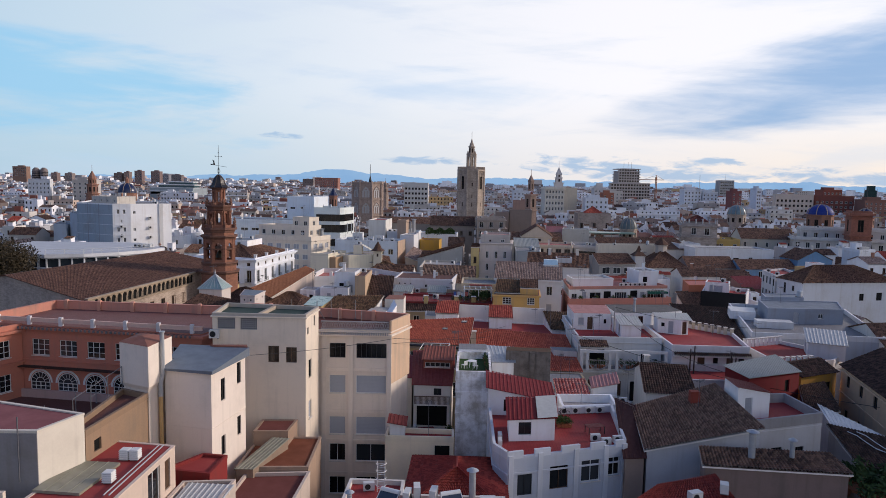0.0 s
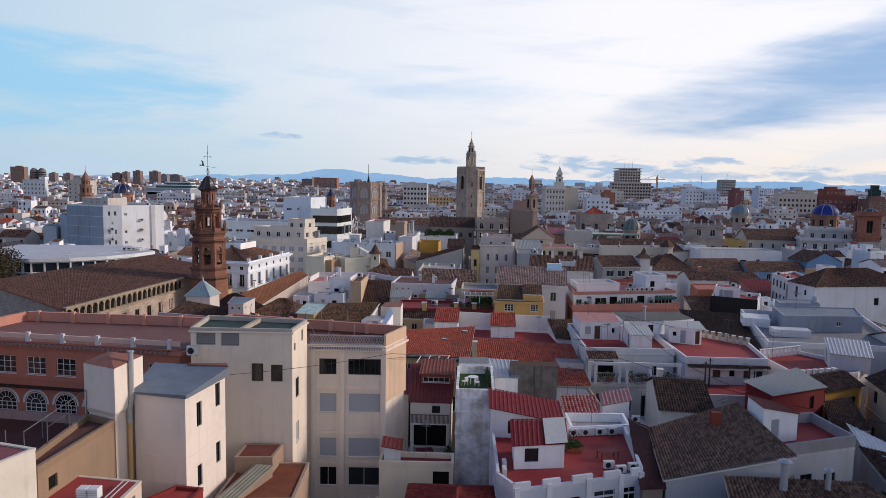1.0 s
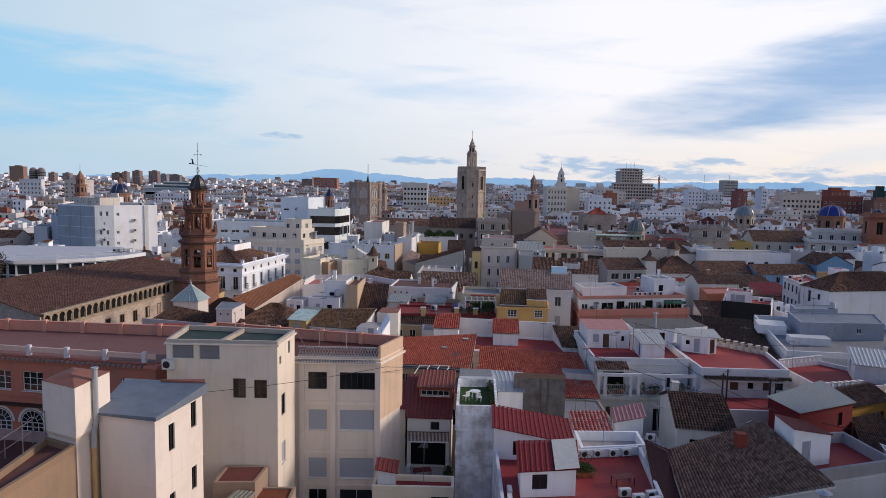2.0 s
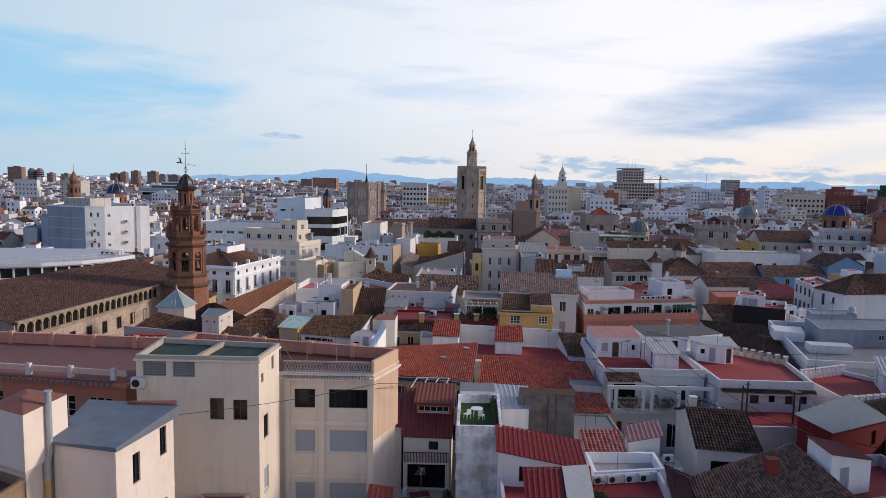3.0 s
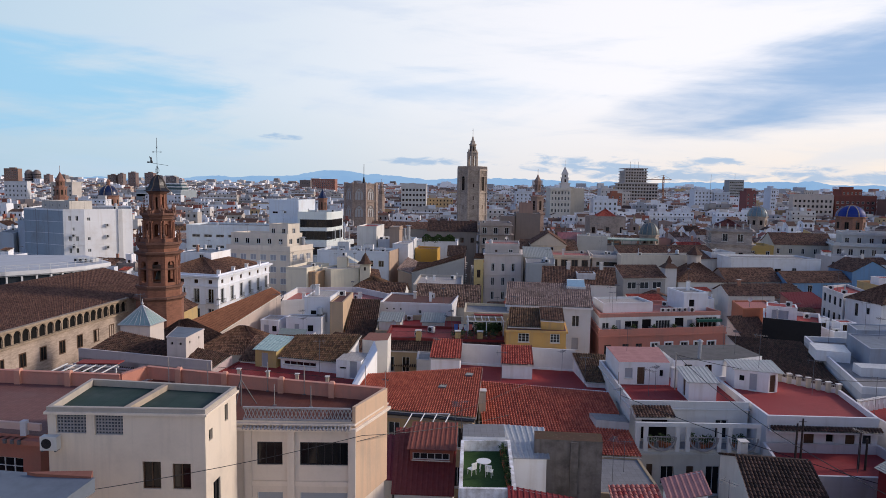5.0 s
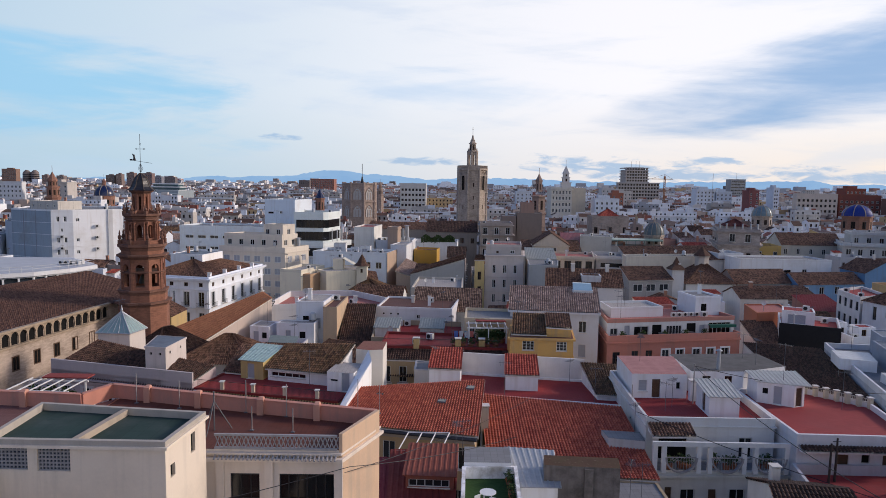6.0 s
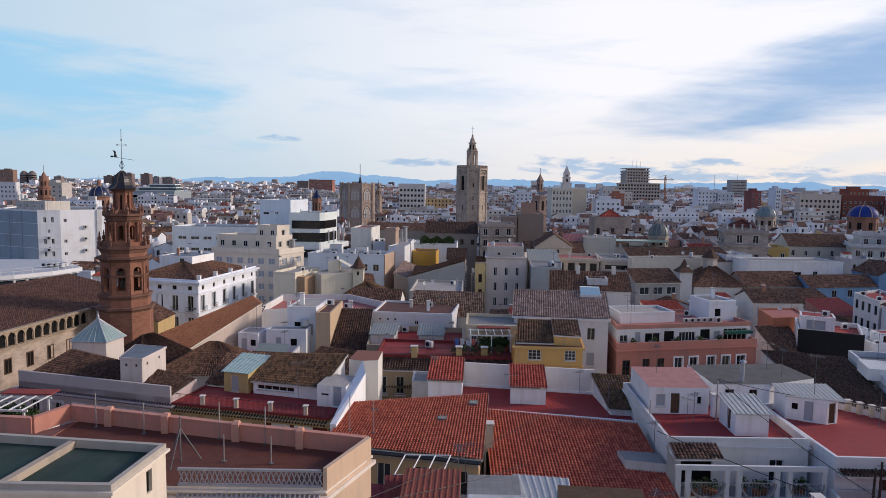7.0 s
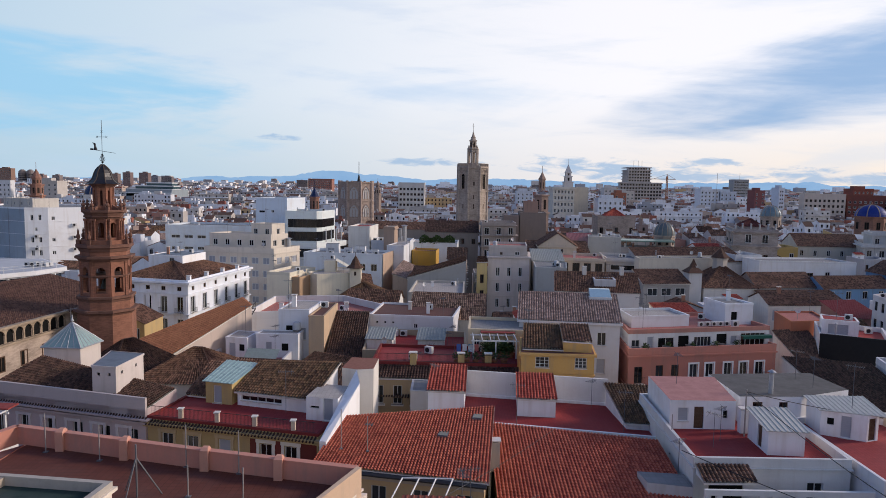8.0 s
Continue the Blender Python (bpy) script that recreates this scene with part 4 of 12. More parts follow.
    rail = thing("terrace_railing", "thin pale steel railing on the ochre annex", "railing", -27.0, 45.2, 23.3)
    for dx, dy in ((0.1, 0.3), (-0.15, 3.2), (-0.35, 6.2), (-0.55, 9.0)):
        s = Soup()
        s.bar((dx, dy, 0), (dx, dy, 2.75), 0.035)
        part("post", s, STEEL, rail)
    s = Soup()
    s.bar((0.1, 0.3, 2.7), (-0.55, 9.0, 2.7), 0.03)
    s.bar((-0.15, 3.2, 1.9), (-0.55, 9.0, 1.9), 0.015)
    part("handrail", s, STEEL, rail)
    # small yards between the red roof house and the school
    house("yard_house", "low house with white corrugated roof in the yard", "house", [(-20.5, 42.0), (-16.6, 42.6), (-16.4, 49.5), (-20.4, 49.0)], 17.8, (0.60, 0.50, 0.42), floor=plain("red_coating", (0.34, 0.055, 0.05), 0.7, 0, 0.12, 0.6), par=0.6)
    house("rust_roof_house", "low house with rust brown flat roof and pale edge", "house", [(-17.6, 49.8), (-12.0, 49.8), (-11.8, 56.0), (-17.4, 55.4)], 16.0, (0.58, 0.48, 0.40),
          floor=plain("rust_coating", (0.17, 0.055, 0.045), 0.8, 0, 0.2, 0.6), par=0.3)
    rust = plain("rust_coating", (0.17, 0.055, 0.045), 0.8, 0, 0.2, 0.6)
    house("rust_terrace", "low terrace block with rust brown coated floor", "house", [(-18.4, 55.8), (-12.0, 56.2), (-12.2, 63.4), (-18.3, 63.0)], 16.5, (0.40, 0.28, 0.20), floor=plain("orange_coating", (0.22, 0.072, 0.036), 0.8, 0, 0.3, 0.6), par=0.12)
    house("strip_shed", "narrow lean-to under pale weathered sheet panels", "shed", [(-18.2, 55.2), (-16.6, 55.0), (-14.8, 60.4), (-16.4, 60.8)], [16.7, 16.8, 17.5, 17.4], (0.30, 0.22, 0.16), roof="shed", sheet=plain("cloudy_sheet", (0.28, 0.27, 0.20), 0.5, 0, 0.3, 0.9), over=0.1)
    house("brown_flat_shed", "small shed with brown flat roof against the school", "shed", [(-18.3, 61.0), (-15.0, 61.2), (-14.8, 64.4), (-18.3, 64.2)], 17.9, (0.36, 0.25, 0.18), floor=rust, par=0.08)
    house("corrugated_yard", "yard shed with white corrugated roof", "shed", [(-19.8, 43.4), (-16.8, 43.4), (-16.4, 48.2), (-19.6, 48.4)], [18.1, 18.1, 18.4, 18.4], OFFW, roof="shed", sheet=plain("white_sheet", (0.50, 0.51, 0.50), 0.5, 0.1), base=17.8)
    house("red_yard", "small yard room with dark red walls and roof", "shed", [(-22.6, 50.6), (-18.6, 49.9), (-18.4, 53.6), (-20.6, 53.9)], 18.4, (0.22, 0.030, 0.028), floor=plain("red_coating", (0.34, 0.055, 0.05), 0.7, 0, 0.12, 0.6), par=0.25)
    # patio in front of the balcony house
    house("patio_house", "pale yellow rendered house with low roof wall", "house", [(-5.8, 63.8), (1.1, 63.8), (1.15, 66.0), (-5.75, 66.2)], 16.2, (0.80, 0.68, 0.49), floor=RED_FLOOR, par=0.5, wins={0: [(5.0, 13.2, 1.5, 2.6, "hole")]})
    house("patio", "sunken patio with pale paving between white walls", "patio", [(-5.74, 66.3), (1.18, 66.1), (1.2, 75.8), (-3.7, 75.9)], 13.2, (0.62, 0.60, 0.57), floor=PALE_FLOOR, par=0.0)

    house("patio_shed", "tiny white patio shed with red roof", "shed", [(-5.4, 64.2), (-3.9, 64.2), (-3.9, 65.9), (-5.4, 65.9)], [18.0, 17.7, 17.9, 18.2], (0.66, 0.66, 0.66), roof="shed", sheet=plain("dull_red_sheet", (0.19, 0.036, 0.030), 0.75, 0), base=16.2)
    for x, y in ((-3.3, 74.6), (0.6, 74.9)):
        ac_box("air_conditioner", x, y, 13.21, rz=90)
    for k in range(5):
        pot_plant(0.7 - 0.2 * (k % 2), 70.0 + k * 0.8, 13.21, 0.7 + 0.1 * (k % 3), 300 + k)



def slim_post(x, y, z, h, r=0.05):
    th = thing("pole", "slim pale metal pole standing on a terrace", "pole", x, y, z, group="terrace poles")
    s = Soup()
    s.bar((0, 0, 0), (0, 0, h), r)
    part("shaft", s, plain("pole_metal", (0.40, 0.38, 0.36), 0.5, 0.5, 0.15), th)
    s = Soup()
    s.box(-0.12, -0.12, 0, 0.12, 0.12, 0.06)
    part("foot", s, STEEL, th)


def tube(name, pts, r, mat, sides=5):
    """One unbroken round line along points."""
    vs, fs = [], []
    for k, p in enumerate(pts):
        d = Vector(pts[min(k + 1, len(pts) - 1)]) - Vector(pts[max(k - 1, 0)])
        u = d.cross(Vector((0.13, 0.2, 1.0))).normalized()
        v = d.cross(u).normalized()
        vs += [tuple(Vector(p) + (u * math.cos(math.tau * i / sides) + v * math.sin(math.tau * i / sides)) * r) for i in range(sides)]
    for k in range(len(pts) - 1):
        for i in range(sides):
            j = (i + 1) % sides
            fs.append((k * sides + i, k * sides + j, (k + 1) * sides + j, (k + 1) * sides + i))
    me = bpy.data.meshes.new(name)
    me.from_pydata(vs, [], fs)
    me.materials.append(mat)
    me.update()
    return me


def cable(a, b, sag=0.8, r=0.03):
    """A black overhead line that hangs between two points."""
    a, b = Vector(a), Vector(b)
    n = 14
    p = [a.lerp(b, k / n) - Vector((0, 0, sag * 4 * (k / n) * (1 - k / n))) - a for k in range(n + 1)]
    ob = new("overhead_cable", tube("overhead_cable", p, r, IRON))
    ob.matrix_basis = pose(*a)
    tagged(ob, "thin black overhead cable between roofs", "cable", "overhead cables")


def louvre_vent(x, y, z, s_=1.0):
    th = thing("roof_vent", "white louvred roof ventilator", "roof vent", x, y, z, group="roof vents")
    s = Soup()
    s.box(-0.27 * s_, -0.27 * s_, 0, 0.27 * s_, 0.27 * s_, 0.7 * s_)
    part("core", s, plain("vent_grey", (0.35, 0.35, 0.35), 0.6), th)
    for k in range(5):
        z0 = (0.1 + k * 0.15) * s_
        s = Soup()
        o = ngon(0, 0, 0.5 * s_, 4, math.pi / 4)
        s.frustum(o, z0, ngon(0, 0, 0.42 * s_, 4, math.pi / 4), z0 + 0.09 * s_)
        part("slat", s, WHITE_FRAME, th)


def tripod_mast(x, y, z, h=3.6):
    th = thing("tripod_mast", "grey metal mast on three braced legs", "mast", x, y, z)
    s = Soup()
    s.bar((0, 0, 0), (0, 0, h), 0.05)
    part("mast", s, STEEL, th)
    for k in range(3):
        a = 0.4 + k * math.tau / 3
        s = Soup()
        s.bar((1.1 * math.cos(a), 1.1 * math.sin(a), 0), (0, 0, h * 0.75), 0.035)
        part("leg", s, STEEL, th)


def ac_box(name, x, y, z, w=0.9, d=0.35, h=0.7, rz=0.0):
    """Outdoor air conditioner: casing, fan ring and grille, feet."""
    key = ("ac", w, d, h)
    if key not in WIN:
        b, g, f = Soup(), Soup(), Soup()
        b.box(-w / 2, -d / 2, 0.08, w / 2, d / 2, h)
        r = h * 0.34
        cx, cz = -w * 0.12, 0.08 + (h - 0.08) / 2
        for k in range(16):
            a0, a1 = 2 * math.pi * k / 16, 2 * math.pi * (k + 1) / 16
            g.face([(cx, -d / 2 - 0.004, cz), (cx + r * math.cos(a0), -d / 2 - 0.004, cz + r * math.sin(a0)), (cx + r * math.cos(a1), -d / 2 - 0.004, cz + r * math.sin(a1))])
        for k in range(4):
            a = math.pi * k / 4
            g.bar((cx - r * math.cos(a), -d / 2 - 0.02, cz - r * math.sin(a)), (cx + r * math.cos(a), -d / 2 - 0.02, cz + r * math.sin(a)), 0.012, sides=4)
        for sx in (-1, 1):
            f.box(sx * w * 0.38 - 0.05, -d / 2, 0, sx * w * 0.38 + 0.05, d / 2, 0.08)
        WIN[key] = (b.mesh("casing", AC_WHITE), g.mesh("fan_grille", IRON), f.mesh("feet", STEEL))
    th = thing(name, "white outdoor air conditioning unit on a roof", "air conditioner", x, y, z, rz, group="air conditioners")
    for me in WIN[key][:3 if y < 130 else 2]:
        part(me.name.split(".")[0], me, None, th)
    return th


def antenna(x, y, z, h=3.0, rz=0.0):
    key = ("ant", round(h))
    if key not in WIN:
        m, b = Soup(), Soup()
        hh = round(h)
        m.bar((0, 0, 0), (0, 0, hh), 0.024)
        b.bar((-0.7, 0, hh - 0.2), (0.7, 0, hh - 0.2), 0.02, sides=4)
        for k in range(9):
            xx = -0.65 + k * 0.16
            l = 0.45 - k * 0.03
            b.bar((xx, -l, hh - 0.2), (xx, l, hh - 0.2), 0.012, sides=4)
        b.bar((0.5, -0.3, hh - 0.5), (0.5, 0.3, hh - 0.05), 0.012, sides=4)
        b.bar((0.5, 0.3, hh - 0.5), (0.5, -0.3, hh - 0.05), 0.012, sides=4)
        n0 = len(m.v)
        j = Soup()
        j.v, j.m = m.v + b.v, [0] * (len(m.f) + len(b.f))
        j.f = m.f + [tuple(q + n0 for q in f_) for f_ in b.f]
        WIN[key] = (m.mesh("mast", STEEL), b.mesh("aerial", STEEL))
        WIN[key + (1,)] = j.mesh("tv_antenna", STEEL)
    if y > 125:
        ob = new("tv_antenna", WIN[key + (1,)])
        ob.matrix_basis = pose(x, y, z, 0, 0, rz)
        tagged(ob, "thin grey metal television aerial on a roof", "antenna", "roof aerials")
        return
    th = thing("tv_antenna", "thin grey metal television aerial on a roof", "antenna", x, y, z, rz, group="roof aerials")
    for me in WIN[key]:
        part(me.name.split(".")[0], me, None, th)


def chimney(x, y, z, w=0.6, d=0.5, h=1.4, col=WHITE, rz=0.0, label="small white rendered chimney with a flat cap"):
    th = thing("chimney", label, "chimney", x, y, z, rz, group="chimneys")
    s = Soup()
    s.box(-w / 2, -d / 2, -0.3, w / 2, d / 2, h)
    part("chimney_shaft", s, plaster(col), th)
    s = Soup()
    s.box(-w / 2 - 0.08, -d / 2 - 0.08, h + 0.1, w / 2 + 0.08, d / 2 + 0.08, h + 0.18)
    for sx in (-1, 1):
        for sy in (-1, 1):
            s.box(sx * (w / 2 - 0.06) - 0.05, sy * (d / 2 - 0.06) - 0.05, h, sx * (w / 2 - 0.06) + 0.05, sy * (d / 2 - 0.06) + 0.05, h + 0.1)
    part("cap", s, plaster(OFFW), th)


def flue(x, y, z, h=1.8, r=0.14):
    th = thing("flue_pipe", "galvanised steel flue pipe with a round cowl", "flue pipe", x, y, z, group="flue pipes")
    s = Soup()
    s.bar((0, 0, -0.2), (0, 0, h), r, sides=12)
    part("pipe", s, ZINC, th)
    s = Soup()
    s.frustum(ngon(0, 0, r * 1.9, 12), h + 0.12, ngon(0, 0, r * 0.5, 12), h + 0.3)
    s.bar((0, 0, h - 0.05), (0, 0, h + 0.14), r * 0.5, sides=6)
    part("cowl", s, ZINC, th)


def pot_plant(x, y, z, s=0.5, seed=0):
    rnd = random.Random(seed)
    th = thing("pot_plant", "green shrub in a terracotta pot on a terrace", "plant", x, y, z, group="terrace plants")
    p = Soup()
    p.frustum(ngon(0, 0, s * 0.32, 10), 0, ngon(0, 0, s * 0.45, 10), s * 0.6)
    part("pot", p, plain("terracotta", (0.32, 0.12, 0.06), 0.8), th)
    f = Soup()
    for k in range(110):
        a, e = rnd.uniform(0, 6.28), rnd.uniform(-0.3, 1.5)
        r = s * rnd.uniform(0.2, 0.75)
        c = Vector((r * math.cos(a) * math.cos(e), r * math.sin(a) * math.cos(e), s * 0.9 + r * math.sin(e)))
        u = Vector((rnd.uniform(-1, 1), rnd.uniform(-1, 1), rnd.uniform(-0.5, 1))).normalized() * s * 0.16
        v = u.cross(Vector((rnd.uniform(-1, 1), rnd.uniform(-1, 1), 0.3))).normalized() * s * 0.07
        f.face([c - u, c + v, c + u, c - v])
    part("leaves", f, plain("leaf", (0.05, 0.085, 0.025), 0.7, 0, 0.3, 6), th)


cream_school()
school_parapet()
pink_school()
foreground_left()


# ---- houses round the middle ----
def middle_houses():
    # red terrace house with white bulkhead
    wf = [(1.0, 15.2, 1.4, 1.9, "black"), (4.1, 15.4, 1.8, 2.1, "brown"), (7.2, 15.7, 1.9, 2.0, "dark"), (9.9, 16.0, 1.2, 1.7, "dark"),
          (1.0, 10.6, 1.4, 2.3, "black"), (4.1, 10.6, 1.8, 2.3, "brown"), (7.2, 10.6, 1.9, 2.3, "dark"), (9.9, 10.6, 1.2, 2.3, "dark")]
    th = house("terrace_house", "pale grey-blue house with red roof terrace and pilasters", "house", [(5.6, 54.0), (16.7, 57.6), (17.8, 67.4), (12.2, 66.3), (4.7, 66.0), (4.5, 56.0)], 18.5,
               (0.55, 0.57, 0.62), floor=RED_FLOOR, par=0.28, wins={0: wf}, cornice=[(17.2, 0.14, 0.1), (13.8, 0.14, 0.1)], roof_label="red clay terrace tiles")
    d = Vector((11.1, 3.6)).normalized()
    for u in (0.1, 2.9, 6.4, 9.4, 11.3):
        s = Soup()
        a = d * u
        nn = Vector((d.y, -d.x)) * 0.16
        b = a + d * 0.45
        s.prism([(a.x + nn.x, a.y + nn.y), (b.x + nn.x, b.y + nn.y), (b.x, b.y), (a.x, a.y)], 0, 18.9)
        part("pilaster", s, plaster((0.66, 0.67, 0.70)), th)
    # stepped parapet: solid along the sides, merlons over the street front
    ring = [(0, 0), (11.1, 3.6), (12.2, 13.4), (6.6, 12.3), (-0.9, 12.0), (-1.1, 2.0)]
    for k in range(6):
        a, b = Vector(ring[k]), Vector(ring[(k + 1) % 6])
        e = (b - a).normalized()
        inn = Vector((-e.y, e.x))
        for u0, u1 in ([(0, 1.5), (2.6, 4.1), (5.2, 7.0), (8.1, 9.6), (10.6, 11.67)] if k == 0 else [(0, (b - a).length)]):
            q = [a + e * u0 - inn * 0.035, a + e * u1 - inn * 0.035, a + e * u1 + inn * 0.225, a + e * u0 + inn * 0.225]
            s = Soup()
            s.prism([(p.x, p.y) for p in q], 18.6, 19.25)
            part("merlon" if k == 0 else "parapet_wall", s, plaster((0.66, 0.67, 0.70)), th)
    th = house("bulkhead", "white stair bulkhead with red and pale sloping roof", "rooftop hut", [(6.1, 58.4), (10.4, 58.9), (10.9, 62.6), (6.3, 62.2)], [20.6, 20.7, 21.4, 21.4], WHITE, roof="shed",
               sheet=plain("red_sheet", (0.18, 0.014, 0.018), 0.75, 0), base=18.5, wins={0: [(0.9, 19.1, 1.2, 1.2, "black")]})
    s = Soup()
    s.face([(2.6, -0.1, 2.3), (4.5, 0.15, 2.4), (4.9, 4.4, 3.1), (2.9, 4.1, 3.05)])
    part("pale_sheet", s, plain("pale_sheet", (0.54, 0.53, 0.48), 0.6), th, "pale translucent roof sheet")
    house("red_shed", "white shed with dark red corrugated roof", "shed", [(4.6, 65.6), (11.3, 65.2), (11.5, 69.7), (4.8, 69.5)], [21.4, 20.2, 20.7, 22.0], WHITE, roof="shed", sheet=plain("red_sheet", (0.18, 0.014, 0.018), 0.75, 0),
          base=10, wins={0: [(1.6, 18.9, 1.0, 1.3, "black")]})
    for k, (x, y) in enumerate(((5.2, 57.2), (5.3, 58.6), (14.2, 58.9), (16.2, 58.6), (15.0, 58.0), (12.6, 66.2), (13.8, 66.4), (15.2, 66.6), (16.4, 66.8))):
        ac_box("air_conditioner", x, y, 18.51, rz=10 + 80 * (k < 2))
    for k in range(7):
        pot_plant(11.4 + 0.35 * (k % 4), 62.4 + 0.5 * (k // 4), 18.51, 0.55 + 0.06 * (k % 3), k)
    patio_bench(14.6, 61.0, 18.51)
    patio_bench(-1.9, 73.4, 13.21)
    bicycle(12.2, 65.2, 18.51)

    # concrete block with turf terrace, bare chimney wall beside it
    th = house("turf_terrace_house", "narrow weathered white house with artificial turf terrace", "house", [(1.3, 69.4), (5.1, 69.4), (5.5, 78.2), (1.6, 78.0)], 21.1, plaster((0.90, 0.89, 0.89), 1.02), floor=plain("turf", (0.030, 0.075, 0.018), 0.95, 0, 0.3, 5), par=0.85,
               cornice=[(17.2, 0.10, 0.06), (19.6, 0.12, 0.1), (20.9, 0.1, 0.08)], roof_label="green artificial turf")
    garden_table(3.2, 74.2, 21.12)
    for k in range(9):
        pot_plant(4.85, 71.2 + k * 0.75, 21.12, 0.42 + 0.08 * (k % 3), 20 + k)
    house("chimney_wall", "tall bare cement wall block with mossy top", "wall", [(7.4, 77.6), (12.7, 77.2), (13.0, 79.0), (7.6, 79.4)], 22.3, plaster((0.21, 0.18, 0.16), 1.1), floor=MOSSY_TILE, par=0.0)
    s = Soup()
    s.box(10.2, 77.15, 12, 10.8, 77.38, 22.2)
    tagged(new("wall_rib", s.mesh("wall_rib", plaster((0.21, 0.18, 0.16), 1.1))), "cement rib on the bare wall", "wall rib")
    house("white_shed", "white shed with pale corrugated roof beside the turf terrace", "shed", [(5.7, 77.0), (8.3, 77.0), (8.5, 81.5), (5.2, 81.8)], [21.0, 21.0, 21.7, 21.8], WHITE, roof="shed", sheet=ZINC, base=14)
    house("white_lobby", "white rendered lobby behind the turf terrace", "rooftop hut", [(1.7, 78.1), (5.1, 78.1), (5.2, 81), (1.8, 81)], 22.2, WHITE, floor=GREY_FLOOR, par=0.0, base=10)
    # red sheet roofs by the school wing
    house("red_sheet_house", "white house with dark red sheet roof and balcony", "house", [(-3.6, 76.2), (0.8, 76.0), (1.2, 85.2), (-3.9, 84.9)], [18.3, 18.3, 20.2, 20.2], OFFW, roof="shed",
          sheet=plain("dull_red_sheet", (0.19, 0.036, 0.030), 0.75, 0), wins={0: [(2.4, 17.05, 0.9, 0.85, "black"), (0.4, 13.3, 3.6, 2.6, "hole"), (0.6, 7.6, 1.3, 2.2, "dark")]})
    house("skylight_box", "brown clad roof dormer with long white window", "dormer", [(-2.6, 80.2), (1.0, 80.0), (1.2, 84.5), (-2.4, 84.6)], [20.3, 20.3, 20.9, 20.9], (0.30, 0.10, 0.07), roof="shed", sheet=plain("brown_sheet", (0.24, 0.070, 0.048), 0.75, 0),
          base=18.5, wins={0: [(0.2, 19.35, 3.1, 0.6, "five")]})
    house("lean_shed", "low shed with crimson corrugated roof", "shed", [(-4.6, 78.0), (-3.9, 78.0), (-3.95, 84.6), (-5.5, 84.8)], [18.6, 18.6, 19.6, 19.6], OFFW, roof="shed", sheet=plain("crimson_sheet", (0.20, 0.022, 0.032), 0.7, 0))
    balcony(-3.5, 74.75, 16.35, 4.2)
    sash_frame(-3.6, 86.6, 19.6)
    # big orange tiled roofs
    th = house("orange_roof_house", "yellow house with orange pantile roof and dark gutter", "house", [(-9.6, 92.4), (3.0, 89.7), (4.1, 100.6), (-8.3, 98.9)], [19.7, 19.7, 21.5, 21.0], (0.50, 0.36, 0.20), roof="shed", tile=ORANGE_TILE,
          wins={0: grid(1.0, 12, 4, (16.4, 12.4), 1.2, 2.1, "two"), 1: [(3, 17, .9, 1.2, "hole")]}, roof_label="orange pantiles", over=0.35, pitch=0.26, course=0.38)
    s = Soup()
    s.bar((-0.45, -0.40, 19.52), (12.75, -3.22, 19.52), 0.17, sides=6)
    part("gutter", s, plain("dark_zinc", (0.055, 0.055, 0.06), 0.6, 0.2), th, "dark weathered eaves gutter")
    s = Soup()
    s.prism([(0.0, -0.012), (12.6, -2.712), (12.55, -2.85), (-0.03, -0.15)][::-1], 18.95, 19.35)
    part("eaves_board", s, plaster((0.40, 0.34, 0.28)), th)
    for u, y, z in ((-6.2, 98.0, 20.8), (0.0, 96.1, 20.72), (2.9, 98.85, 21.25)):
        roof_window(u, y, z)
    house("long_roof_house", "house with wide orange pantile roof", "house", [(4.4, 88.4), (18.4, 86.8), (18.0, 98.3), (4.3, 101.8)], [16.9, 17.2, 19.6, 19.6], (0.50, 0.40, 0.26), roof="shed", tile=ORANGE_TILE,
          wins={0: grid(4.0, 13.6, 4, (14.2,), 1.1, 1.9, "dark")}, roof_label="orange pantiles in long rows", pitch=0.29)
    house("roof_dormer", "white rendered dormer on the orange roof", "dormer", [(15.4, 91.6), (18.6, 90.9), (18.7, 93.2), (15.2, 93.6)], 19.0, GREYW, floor=GREY_FLOOR, par=0.05, base=17.2)
    chimney(4.2, 95.5, 18.4, 0.7, 0.8, 2.1, (0.50, 0.44, 0.38), label="tall rendered chimney with brick cap")
    # red terrace with striped stair bulkheads
    th = house("red_terrace_house", "white house with red roof terrace and perforated parapet", "house", [(-1.5, 105.2), (6.0, 104.0), (19.2, 101.3), (21.8, 109.6), (16.8, 110.8), (-1.6, 113.9)], 18.6, WHITE, floor=RED_FLOOR, par=0.28,
               roof_label="red clay terrace tiles")
    s = Soup()
    s.prism([(0, 8.7), (18.4, 5.55), (18.45, 5.8), (0.05, 8.95)], 18.6, 21.35)
    part("back_wall", s, plaster((0.72, 0.69, 0.66)), th, "tall white terrace wall")
    for k, (x0, y0, x1, y1, zf) in enumerate(((-1.6, 107.8, 2.0, 112.6, 20.75), (7.2, 107.0, 10.9, 111.4, 20.35))):
        house("stair_bulkhead", "white stair bulkhead with striped orange tile roof", "rooftop hut", [(x0, y0), (x1, y0 - 0.3), (x1 + 0.3, y1), (x0 + 0.4, y1 + 0.2)], [zf, zf, zf + 1.25, zf + 1.25], WHITE,
              roof="shed", tile=RED_TILE, base=18.6, group="stair bulkheads", over=0.15)
